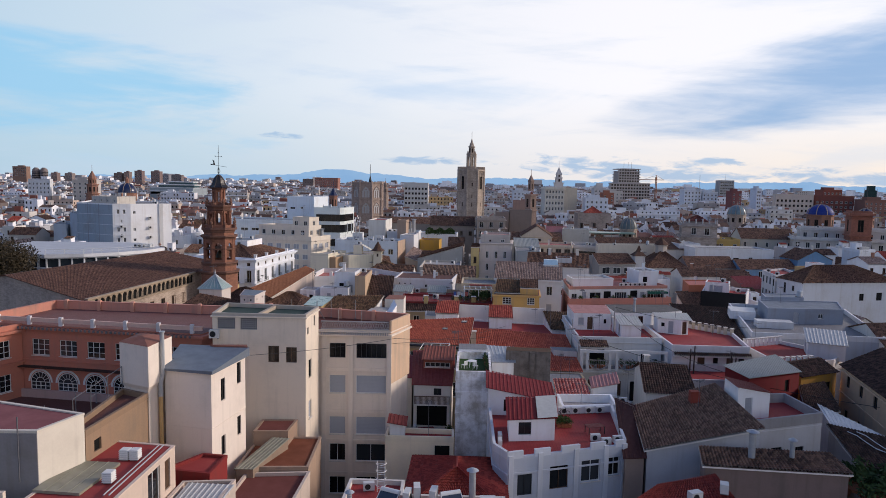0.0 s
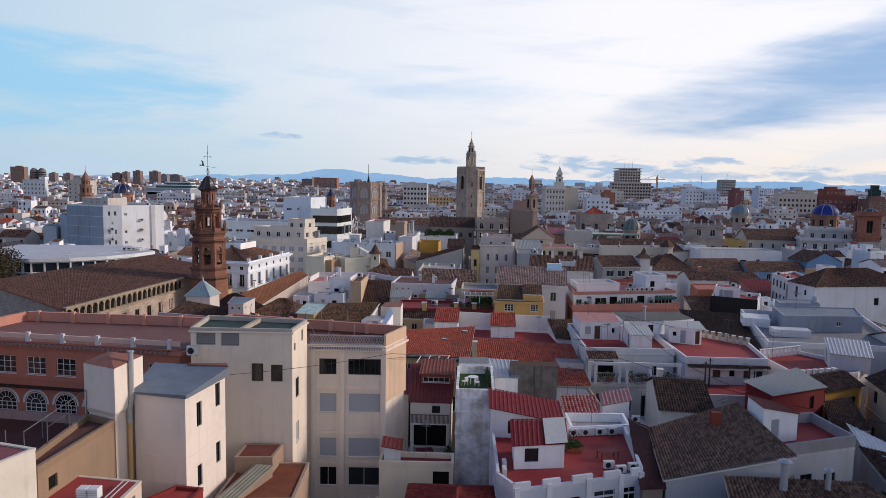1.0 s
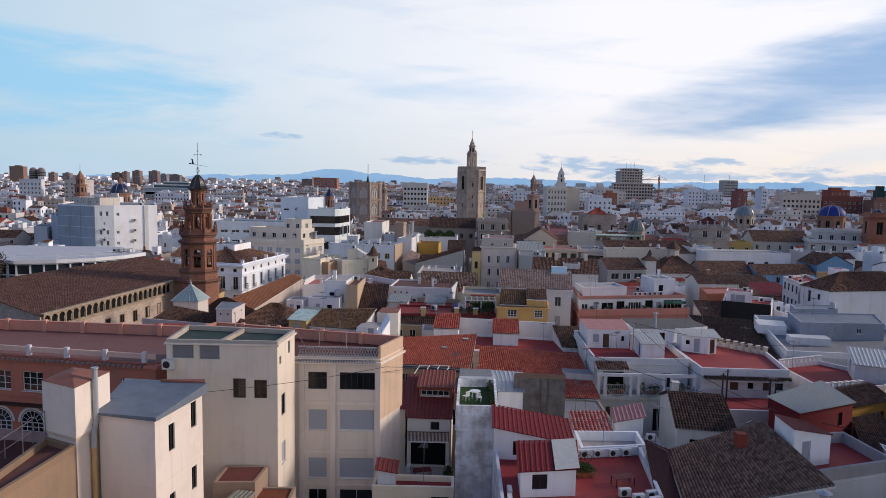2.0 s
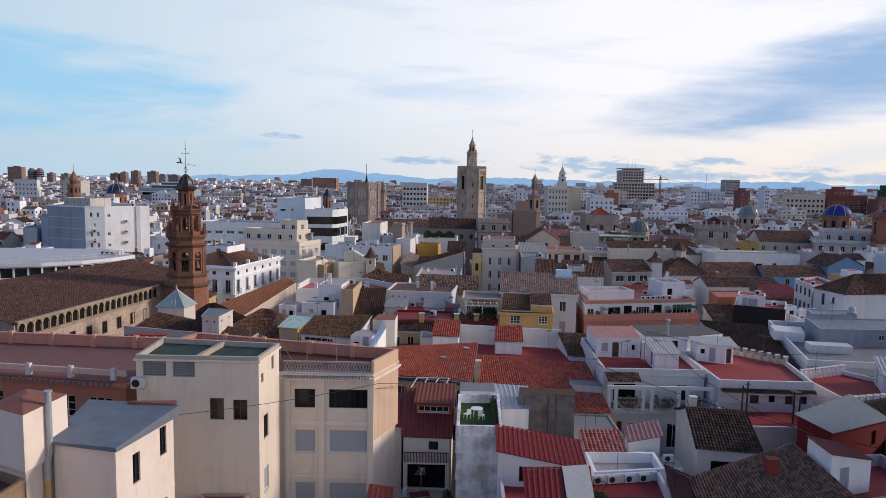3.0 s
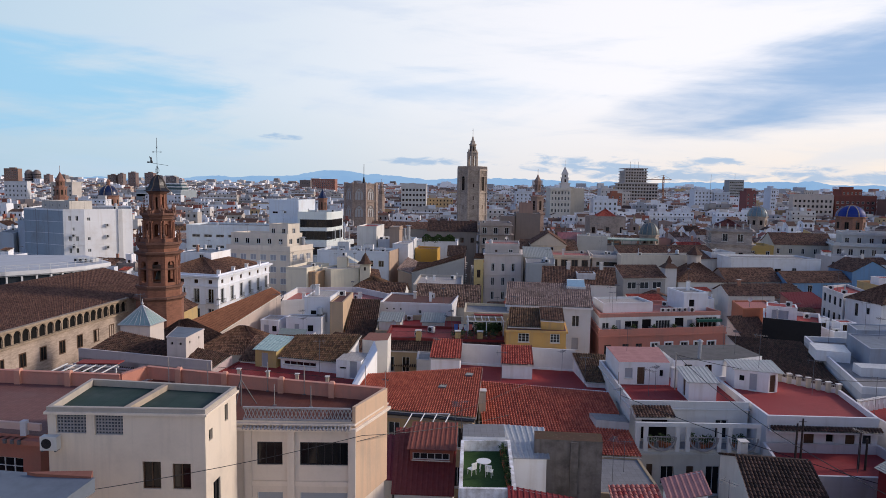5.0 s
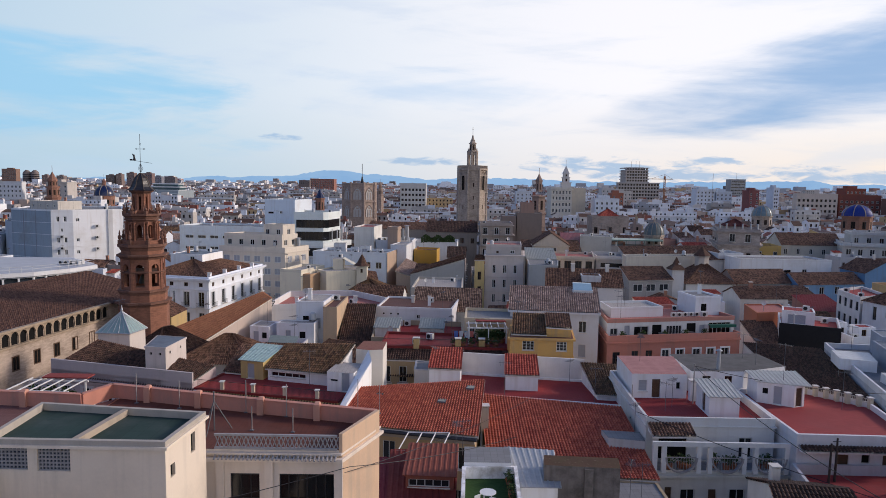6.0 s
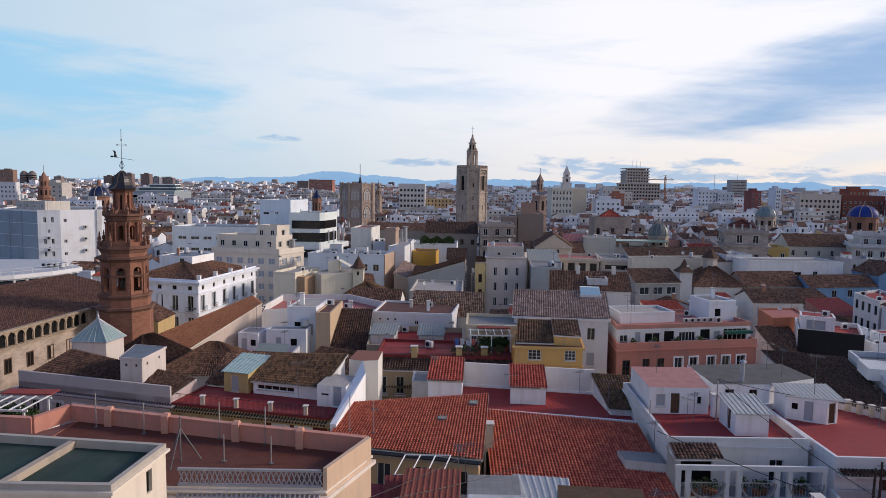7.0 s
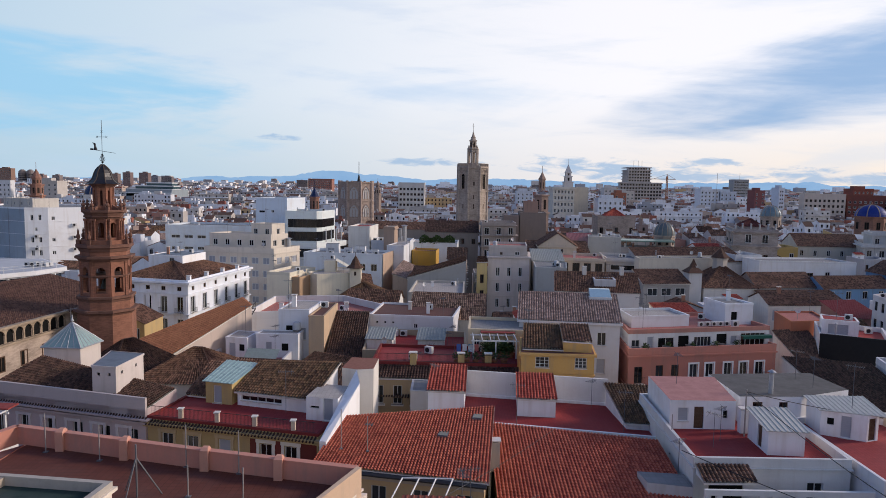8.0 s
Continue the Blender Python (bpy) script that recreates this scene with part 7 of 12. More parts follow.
def bell_tower():
    """Brick bell tower: octagonal shaft, arched belfry, two shrinking lanterns, tiled cap and iron cross."""
    cx, cy = -45.6, 132.0
    brick, trim_ = stone((0.29, 0.130, 0.082), 0.35), stone((0.195, 0.098, 0.068), 0.3)
    th = thing("bell_tower", "tall octagonal brown brick bell tower with cornices and iron cross", "church tower", cx, cy, 0)
    rot = math.pi / 8 + radians(14)
    P = lambda r: ngon(0, 0, r / math.cos(math.pi / 8), 8, rot)

    def stage(r, z0, z1, open_w, oz0, oz1, name):
        """Eight faces, each pierced by an arched opening; open inside."""
        s = Soup()
        pts = P(r)
        for k in range(8):
            a, b = Vector(pts[k]), Vector(pts[(k + 1) % 8])
            L = (b - a).length
            d = (b - a) / L
            inn = Vector((-d.y, d.x))
            at = lambda u, z, q=0.0: (*(a + d * u + inn * q), z)
            w = open_w * L
            u0, u1 = (L - w) / 2, (L + w) / 2
            hw = w / 2
            n = 8
            arc = [(L / 2 + hw * math.cos(math.pi * i / n), oz1 - hw + hw * math.sin(math.pi * i / n)) for i in range(n + 1)]
            s.face([at(0, z0), at(u0, z0), at(u0, z1), at(0, z1)])
            s.face([at(u1, z0), at(L, z0), at(L, z1), at(u1, z1)])
            s.face([at(u0, z0), at(u1, z0), at(u1, oz0), at(u0, oz0)])
            for (x0, h0), (x1, h1) in zip(arc, arc[1:]):
                s.face([at(x0, h0), at(x0, z1), at(x1, z1), at(x1, h1)])
            edge = [(u1, oz0)] + arc + [(u0, oz0)]
            for (x0, h0), (x1, h1) in zip(edge, edge[1:]):
                s.face([at(x0, h0), at(x1, h1), at(x1, h1, 0.45), at(x0, h0, 0.45)])
            s.face([at(u0, oz0), at(u1, oz0), at(u1, oz0, 0.45), at(u0, oz0, 0.45)])
            # corner pilasters
            for uu in (0.02, L - 0.30):
                c = Soup()
                c.face([at(uu, z0, -0.10), at(uu + 0.28, z0, -0.10), at(uu + 0.28, z1, -0.10), at(uu, z1, -0.10)])
                c.face([at(uu, z0), at(uu, z0, -0.10), at(uu, z1, -0.10), at(uu, z1)])
                c.face([at(uu + 0.28, z0, -0.10), at(uu + 0.28, z0), at(uu + 0.28, z1), at(uu + 0.28, z1, -0.10)])
                part("pilaster", c, brick, th)
        part(name, s, brick, th)

    def ring(r, z, h, out, name="cornice"):
        s = Soup()
        s.frustum(P(r + 0.04), z, P(r + out * 0.5), z + h * 0.45, caps=False)
        s.frustum(P(r + out * 0.55), z + h * 0.45, P(r + out), z + h * 0.6)
        s.prism(P(r + out), z + h * 0.604, z + h)
        part(name, s, trim_, th)

    s = Soup()
    s.prism(P(3.35), 0, 23.6)
    s.prism(P(3.15), 23.6, 25.2)
    part("shaft", s, brick, th)
    ring(3.25, 23.3, 0.8, 0.5)
    ring(3.1, 25.1, 0.75, 0.30)
    stage(2.85, 25.8, 30.5, 0.52, 26.3, 29.7, "belfry")
    ring(2.85, 28.3, 0.28, 0.16, "impost")
    ring(2.88, 30.4, 0.75, 0.55)
    s = Soup()
    s.prism(P(2.80), 31.15, 31.8)
    part("attic", s, brick, th)
    ring(2.85, 31.7, 0.95, 0.42)
    s = Soup()
    s.prism(P(2.65), 32.65, 33.2)
    part("attic", s, brick, th)
    stage(1.95, 33.1, 36.0, 0.46, 33.5, 35.5, "upper_belfry")
    ring(2.0, 35.95, 0.45, 0.30)
    ring(2.1, 36.4, 0.75, 0.42)
    stage(1.14, 37.1, 40.2, 0.46, 37.7, 39.7, "lantern")
    ring(1.18, 40.05, 0.55, 0.42)
    # scrolls that lean on the lantern, urns on the two galleries
    for k in range(8):
        a = rot + math.tau * k / 8
        ca, sa = math.cos(a), math.sin(a)
        s = Soup()
        prof = [(1.95, 37.15), (2.0, 37.4), (1.75, 37.55), (1.45, 37.65), (1.32, 37.9), (1.28, 38.2)]
        for (r0, z0), (r1, z1) in zip(prof, prof[1:]):
            w = 0.13
            q = lambda r, z, sgn: (r * ca - sgn * w * sa, r * sa + sgn * w * ca, z)
            s.face([q(r0, z0, -1), q(r0, z0, 1), q(r1, z1, 1), q(r1, z1, -1)])
            for sg in (-1, 1):
                s.face([q(r0, z0, sg), q(r1, z1, sg), q(1.0, z1, sg), q(1.0, z0, sg)])
        part("volute", s, trim_, th)
        # paired engaged columns on the upper belfry
        for off in (-0.22, 0.22):
            x, y = 2.28 * ca - off * sa, 2.28 * sa + off * ca
            c = Soup()
            c.frustum(ngon(x, y, 0.13, 8), 33.2, ngon(x, y, 0.11, 8), 35.8)
            c.box(x - 0.16, y - 0.16, 35.7, x + 0.16, y + 0.16, 35.98)
            part("column", c, brick, th)
    for r, z, hh in ((2.92, 32.65, 2.1), (2.25, 37.1, 1.5)):
        for x, y in P(r):
            s = Soup()
            s.box(x - 0.22, y - 0.22, z, x + 0.22, y + 0.22, z + hh * 0.30)
            for (r0, f0), (r1, f1) in (((0.12, .30), (0.27, .42)), ((0.27, .42), (0.27, .52)), ((0.27, .52), (0.10, .68)), ((0.10, .68), (0.15, .76)), ((0.15, .76), (0.02, 1.0))):
                s.frustum(ngon(x, y, r0, 8), z + hh * f0, ngon(x, y, r1, 8), z + hh * f1)
            part("pinnacle", s, trim_, th)
    # bell-shaped tiled cap
    s = Soup()
    prof = [(1.90, 40.58), (1.65, 40.72), (1.30, 41.1), (1.12, 41.5), (1.0, 41.95), (0.80, 42.4), (0.48, 42.8), (0.15, 43.1)]
    for (r0, z0), (r1, z1) in zip(prof, prof[1:]):
        s.frustum(P(r0), z0, P(r1), z1, caps=False)
    part("cap", s, plain("glazed_tiles", (0.022, 0.020, 0.022), 0.45, 0, 0.4, 4), th, "dark glazed bell-shaped cap")
    s = Soup()
    for (r0, z0), (r1, z1) in zip(prof, prof[1:]):
        for (x0, y0), (x1, y1) in zip(P(r0), P(r1)):
            s.bar((x0, y0, z0), (x1, y1, z1), 0.065, sides=5)
    part("cap_rib", s, plain("dark_rib", (0.10, 0.075, 0.06), 0.7), th)
    s = Soup()
    s.bar((0, 0, 43.0), (0, 0, 48.9), 0.035)
    s.bar((-0.62, 0, 46.7), (0.62, 0, 46.7), 0.03)
    for dx, dz in ((-0.62, 46.7), (0.62, 46.7), (0, 47.4)):
        s.bar((dx - 0.13, 0, dz - 0.13), (dx + 0.13, 0, dz + 0.13), 0.022, sides=4)
        s.bar((dx - 0.13, 0, dz + 0.13), (dx + 0.13, 0, dz - 0.13), 0.022, sides=4)
    for k in range(8):
        a = 2 * math.pi * k / 8
        s.bar((0.08 * math.cos(a), 0.08 * math.sin(a), 43.3), (0.34 * math.cos(a), 0.34 * math.sin(a), 43.8), 0.022, sides=4)
        s.bar((0.34 * math.cos(a), 0.34 * math.sin(a), 43.8), (0.06 * math.cos(a), 0.06 * math.sin(a), 44.5), 0.022, sides=4)
    part("iron_cross", s, IRON, th)
    s = Soup()
    s.bar((-1.35, 0, 45.05), (1.75, 0, 44.6), 0.03)
    s.frustum(ngon(-0.85, 0, 0.24, 8), 45.0, ngon(-0.92, 0, 0.10, 8), 45.6)
    s.frustum(ngon(-0.92, 0, 0.16, 8), 45.6, ngon(-0.95, 0, 0.08, 8), 45.9)
    s.bar((-0.95, 0, 45.5), (-1.2, 0, 46.0), 0.05, sides=5)
    s.prism([(-1.55, -0.03), (-1.15, -0.03), (-1.15, 0.03), (-1.55, 0.03)], 44.98, 45.2)
    part("weather_vane", s, IRON, th, "dark iron weather vane")
    s = Soup()
    s.frustum(ngon(0, 0, 0.75, 14), 26.6, ngon(0, 0, 0.45, 14), 27.6)
    s.frustum(ngon(0, 0, 0.45, 14), 27.6, ngon(0, 0, 0.18, 14), 28.0)
    part("bell", s, plain("bronze", (0.08, 0.07, 0.05), 0.5, 0.8), th)
    s = Soup()
    s.box(-3.0, -0.12, 28.0, 3.0, 0.12, 28.25)
    part("bell_beam", s, BROWN_FRAME, th)


def church_nave():
    wall = stone((0.50, 0.40, 0.32), 0.45)
    th = house("church_nave", "long church nave of pale brick under a brown tiled roof", "church", [(-84.0, 114.5), (-54.6, 98.0), (-48.6, 144.0), (-72.5, 154.0)], 23.5, wall, roof="gable_y", ridge=25.5, ridge_at=((-73.3, 108.5), (-64.8, 151.0)), tile=roof_tiles((0.225, 0.120, 0.082), (0.115, 0.060, 0.043), 0.06, 0.25), over=0.5,
               fine=4, pitch=0.36)
    # arcaded gallery under the eaves
    a, b = Vector((-54.6, 98.0)), Vector((-50.4, 130.4))
    base = Vector((-84.0, 114.5))
    # the side that faces the street: from the near corner to the tower
    L = (b - a).length
    d = (b - a) / L
    nn = Vector((d.y, -d.x))
    for k in range(22):
        g, o = Soup(), Soup()
        u = 0.3 + k * (L - 0.6) / 22
        w = (L - 0.6) / 22
        p0, p1 = a + d * (u + 0.12), a + d * (u + w - 0.12)
        q = lambda p, z, out=0.28: (p.x - base.x + nn.x * out, p.y - base.y + nn.y * out, z - 1.6)
        cz = 24.35
        n = 6
        r = (w - 0.24) / 2
        mid = (p0 + p1) / 2
        arc = [mid + d * (r * math.cos(math.pi - math.pi * i / n)) for i in range(n + 1)]
        az = [cz + r * math.sin(math.pi * i / n) for i in range(n + 1)]
        o.face([q(p0, 23.35, 0.06), q(p1, 23.35, 0.06)] + [q(arc[i], az[i], 0.06) for i in range(n, -1, -1)])
        for i in range(n):
            g.face([q(arc[i], az[i]), q(arc[i + 1], az[i + 1]), q(arc[i + 1], 25.3), q(arc[i], 25.3)])
            g.face([q(arc[i], az[i]), q(arc[i + 1], az[i + 1]), q(arc[i + 1], az[i + 1], 0.05), q(arc[i], az[i], 0.05)])
        for s0, s1 in ((u, u + 0.12), (u + w - 0.12, u + w)):
            x0, x1 = a + d * s0, a + d * s1
            g.face([q(x0, 23.35), q(x1, 23.35), q(x1, 25.3), q(x0, 25.3)])
        ar = part("gallery_arch", g, stone((0.40, 0.31, 0.22), 0.3), th, "small arch under the eaves")
        # black sheet on the solid wall paints the shade within the arch
        part("gallery_opening", o, DARK, ar)
    s = Soup()
    for z, h, out in ((23.0, 0.3, 0.40), (25.1, 0.3, 0.6)):
        p0, p1 = a - base, b - base
        s.prism([tuple(p0), tuple(p1), tuple(p1 + nn * out), tuple(p0 + nn * out)][::-1], z - 1.6, z - 1.6 + h)
    part("string_course", s, stone((0.40, 0.31, 0.22), 0.3), th)
    for k in range(8):
        u = 3 + k * 3.6
        wo = new("window", small_window(1.2, 1.9, "hole"))
        wo.parent = th
        p = a - base + d * u + nn * 0.04
        wo.matrix_basis = pose(p.x, p.y, 18.4, 0, 0, math.degrees(math.atan2(d.y, d.x)))
    house("church_chapels", "low church chapels with flat pale roofs", "church", [(-53.2, 99.2), (-45.4, 104.2), (-42.4, 118.0), (-48.9, 128.6)], 16.6, (0.55, 0.47, 0.41), floor=PALE_FLOOR, par=0.6)
    house("chapel_roof", "low sacristy with brown tiled roof", "church", [(-42.0, 119.0), (-36.0, 113.6), (-31.0, 121.5), (-40.5, 128.2)], 19.4, (0.58, 0.50, 0.44), roof="hip", ridge=22.4, tile=DARK_TILE, fine=5)


def palace():
    c = (0.80, 0.83, 0.88)
    rows = lambda L, n, w: grid(1.0, L - 1.0, n, (15.6, 11.2), w + 0.4, 3.2, "white+rail") + grid(1.4, L - 1.4, n, (19.9,), 0.95, 0.85, "hole")
    th = house("palace", "white palace with cornice, iron balconies and brown roof", "palace", [(-67.0, 175.0), (-49.6, 170.6), (-45.2, 195.8), (-63.6, 199)], 21.6, c, roof="flat", floor=plain("old_clay", (0.28, 0.12, 0.085), 0.85), par=0.45,
               wins={0: rows(17.9, 5, 1.1), 1: rows(25.5, 6, 1.1)}, cornice=[(21.3, 0.4, 0.7), (20.9, 0.3, 0.35), (19.2, 0.2, 0.2), (15.2, 0.25, 0.3)], near=False)
    for p0, p1, L, n in (((0, 0), (17.4, -4.4), 17.9, 5), ((17.4, -4.4), (21.8, 20.8), 25.5, 6)):
        for u, z, w, h, _ in rows(L, n, 1.1):
            if h > 2:
                surround(th, p0, p1, u, z, w, h, plaster((0.84, 0.85, 0.88), 0.25), 0.26)
    for u0 in (0.1, 8.6, 16.9):
        q = Soup()
        d = Vector((17.4, -4.4)).normalized()
        a, b, o = d * u0, d * (u0 + 0.8), Vector((d.y, -d.x)) * 0.18
        q.prism([tuple(a + o), tuple(b + o), tuple(b + o * 0.02), tuple(a + o * 0.02)], 0, 19.1)
        part("pilaster", q, plaster((0.84, 0.85, 0.88), 0.25), th)
    house("palace_roof", "brown tiled hipped roof of the palace", "roof", [(-65.6, 176.2), (-50.6, 172.4), (-46.6, 194.6), (-62.6, 197.4)], 21.7, c, roof="hip", ridge=24.4, tile=BROWN_TILE, base=21.61, fine=4, pitch=0.36)
    house("palace_penthouse", "white palace penthouse with blue-grey roof", "rooftop hut", [(-63.0, 184.0), (-55.0, 182.0), (-53.4, 191.0), (-61.0, 193.4)], 25.4, WHITE, floor=SLATE, par=0.15, base=21.6, wins={0: [(5.0, 23.2, 1.2, 1.9, "dark")]}, near=False)
    for k in range(4):
        chimney(-49.9 + k * 1.2, 172.0 + k * 6.2, 22.0, 0.7, 0.7, 0.7, WHITE, label="white square parapet pier")


def white_depot():
    c = (0.80, 0.81, 0.82)
    pts = [(-124.0, 222.0), (-108.5, 215.0), (-103.6, 217.0), (-100.4, 220.0), (-94.0, 226.0), (-104.0, 246.0), (-131.0, 244.0)]
    th = house("white_block", "large blank white apartment block with thin floor bands", "apartment block", pts, 33.4, c, floor=GREY_FLOOR, par=0.35, near=False,
               wins={1: [(u, z, 0.75, 1.5, "dark") for u in (1.2, 3.0) for z in (21.2, 24.6, 30.4)] + [(2.2, z, 0.6, 1.0, "dark") for z in (22.9, 27.6)],
                     2: [(0.7, z, 0.9, 1.0, "dark") for z in (21.4, 24.8, 30.4)]},
               cornice=[(k, 0.10, 0.07) for k in (20.2, 23.5, 26.8, 30.1)])
    # thin grey-blue skin over the first wall face
    s = Soup()
    s.prism([(0.02, -0.06), (15.46, -7.05), (15.5, -6.98), (0.06, 0.02)], 0, 33.3)
    part("painted_wall", s, plaster((0.33, 0.40, 0.46), 0.7), th, "thin grey-blue skin over the blind wall")
    grime = plain("drip_stain", (0.30, 0.31, 0.33), 0.85, 0, 0.3, 0.6)
    for u, w, z in ((5.2, 0.28, 19.0), (10.4, 0.20, 19.0)):
        p = Vector((15.5, -7.0)).normalized() * u
        s = Soup()
        s.prism([(p.x, p.y - 0.09), (p.x + w, p.y - 0.09 - w * 0.45), (p.x + w, p.y + 0.05), (p.x, p.y + 0.15)], z, 33.5)
        part("drain_pipe", s, grime, th, "grey drain pipe down the shaded wall")
    e = Vector((6.4, 6.0)).normalized()
    s = Soup()
    p = Vector((23.6, -2.0)) + e * 4.6
    s.prism([(p.x + 0.25, p.y - 0.25), (p.x + 1.15, p.y + 0.6), (p.x + 0.9, p.y + 0.85), (p.x, p.y)], 19.0, 33.7)
    part("wall_duct", s, plaster((0.58, 0.58, 0.58)), th, "upright white duct on the side wall")
    for z in (22.2, 25.4, 28.6):
        ac_box("air_conditioner", -98.9, 220.8, z, 1.0, .5, .9, rz=43)
    for z in (22.6, 25.8):
        ac_box("air_conditioner", -106.0, 215.7, z, 1.0, .5, .9, rz=22)
    house("roof_room", "low white lift room on the white block", "rooftop hut", [(-121.0, 226.0), (-110.0, 221.0), (-107.0, 228.0), (-118.0, 233.0)], 35.6, (0.60, 0.56, 0.50), floor=PALE_FLOOR, par=0.3, base=33.4, near=False, wins={0: grid(1, 11, 4, (34.0,), 0.8, 1.0, "dark")})
    for k in range(9):
        x, y = -119.0 + k * 2.6, 223.0 - (k * 0.8 if k < 5 else 3.2 - (k - 4) * 1.9)
        antenna(x, y, 33.4, 3, k * 40)
    house("white_block_step", "blue-grey rendered block one step lower", "apartment block", [(-129.8, 228.0), (-124.1, 222.1), (-131.2, 244.0), (-136.0, 245.0)], 29.6, (0.50, 0.54, 0.58), floor=GREY_FLOOR, par=0.3, near=False)
    house("white_block_annex", "low blue-grey rendered annex", "apartment block", [(-135.0, 227.0), (-130.0, 226.0), (-136.2, 245.0), (-142.0, 244.0)], 25.7, (0.50, 0.55, 0.60), floor=GREY_FLOOR, par=0.3, near=False)
    # low hall with a curved glazed front
    arc = [(-112.0, 158.0), (-101.5, 153.4), (-92.6, 151.6), (-85.4, 154.6), (-79.6, 159.6), (-76.0, 165.4), (-74.2, 172.0)]
    back = [(-86.0, 184.0), (-114.0, 182.0)]
    th = thing("market_hall", "low hall with flat white roof and curved glazed front", "hall", *arc[0])
    lp = [(x - arc[0][0], y - arc[0][1]) for x, y in arc + back]
    TAKEN.append((-114, 151, -74, 184, arc + back))
    white = plaster((0.74, 0.75, 0.76), 0.3)
    s = Soup()
    s.prism(offset(lp, 0.5), 23.4, 24.2)
    part("fascia", s, white, th)
    s = Soup()
    s.face([(x, y, 24.21) for x, y in offset(lp, 0.2)])
    part("flat_roof", s, plain("pale_roof", (0.52, 0.53, 0.54), 0.7, 0, 0.12, 0.4), th, "pale flat roof sheet")
    s = Soup()
    s.prism(offset(lp, -0.4), 0, 23.4)
    part("glazed_wall", s, plain("hall_glass", (0.035, 0.045, 0.055), 0.12, 0, 0.2, 0.6), th, "dark glazed wall")
    n = len(arc)
    for k in range(n - 1):
        a, b = Vector(lp[k]), Vector(lp[k + 1])
        d = (b - a).normalized()
        nn = Vector((d.y, -d.x))
        s = Soup()
        for z in (18.1, 20.8, 23.1):
            q = [a + nn * 0.02, b + nn * 0.02, b - nn * 0.45, a - nn * 0.45]
            s.prism([tuple(p) for p in q], z, z + 0.28)
        part("transom", s, white, th)
        L = (b - a).length
        m = max(2, round(L / 2.4))
        for i in range(m):
            p = a + d * (i * L / m)
            q = [p + nn * 0.06, p + d * 0.32 + nn * 0.06, p + d * 0.32 - nn * 0.45, p - nn * 0.45]
            s = Soup()
            s.prism([tuple(v) for v in q], 12, 23.4)
            part("mullion", s, white, th)
    rail = thing("roof_railing", "white steel railing along the hall roof edge", "railing", *arc[2], 24.22)
    for (x0, y0), (x1, y1) in zip(arc[2:], arc[3:]):
        s = Soup()
        for h in (0.55, 1.05):
            s.bar((x0 + 92.6, y0 - 151.6, h), (x1 + 92.6, y1 - 151.6, h), 0.04, sides=4)
        for i in range(4):
            f = i / 4
            x, y = x0 + (x1 - x0) * f + 92.6, y0 + (y1 - y0) * f - 151.6
            s.bar((x, y, 0), (x, y, 1.1), 0.045, sides=4)
        part("rail_bay", s, WHITE_FRAME, rail)
    for k in range(10):
        ac_box("air_conditioner", -80.6 + 0.9 * (k % 5), 171.0 + 1.4 * (k // 5), 24.22, 0.9, 0.6, 0.9, rz=k * 37)


middle_houses()
white_loggia_house()
right_foreground()
left_middle()
bell_tower()
church_nave()
palace()
white_depot()


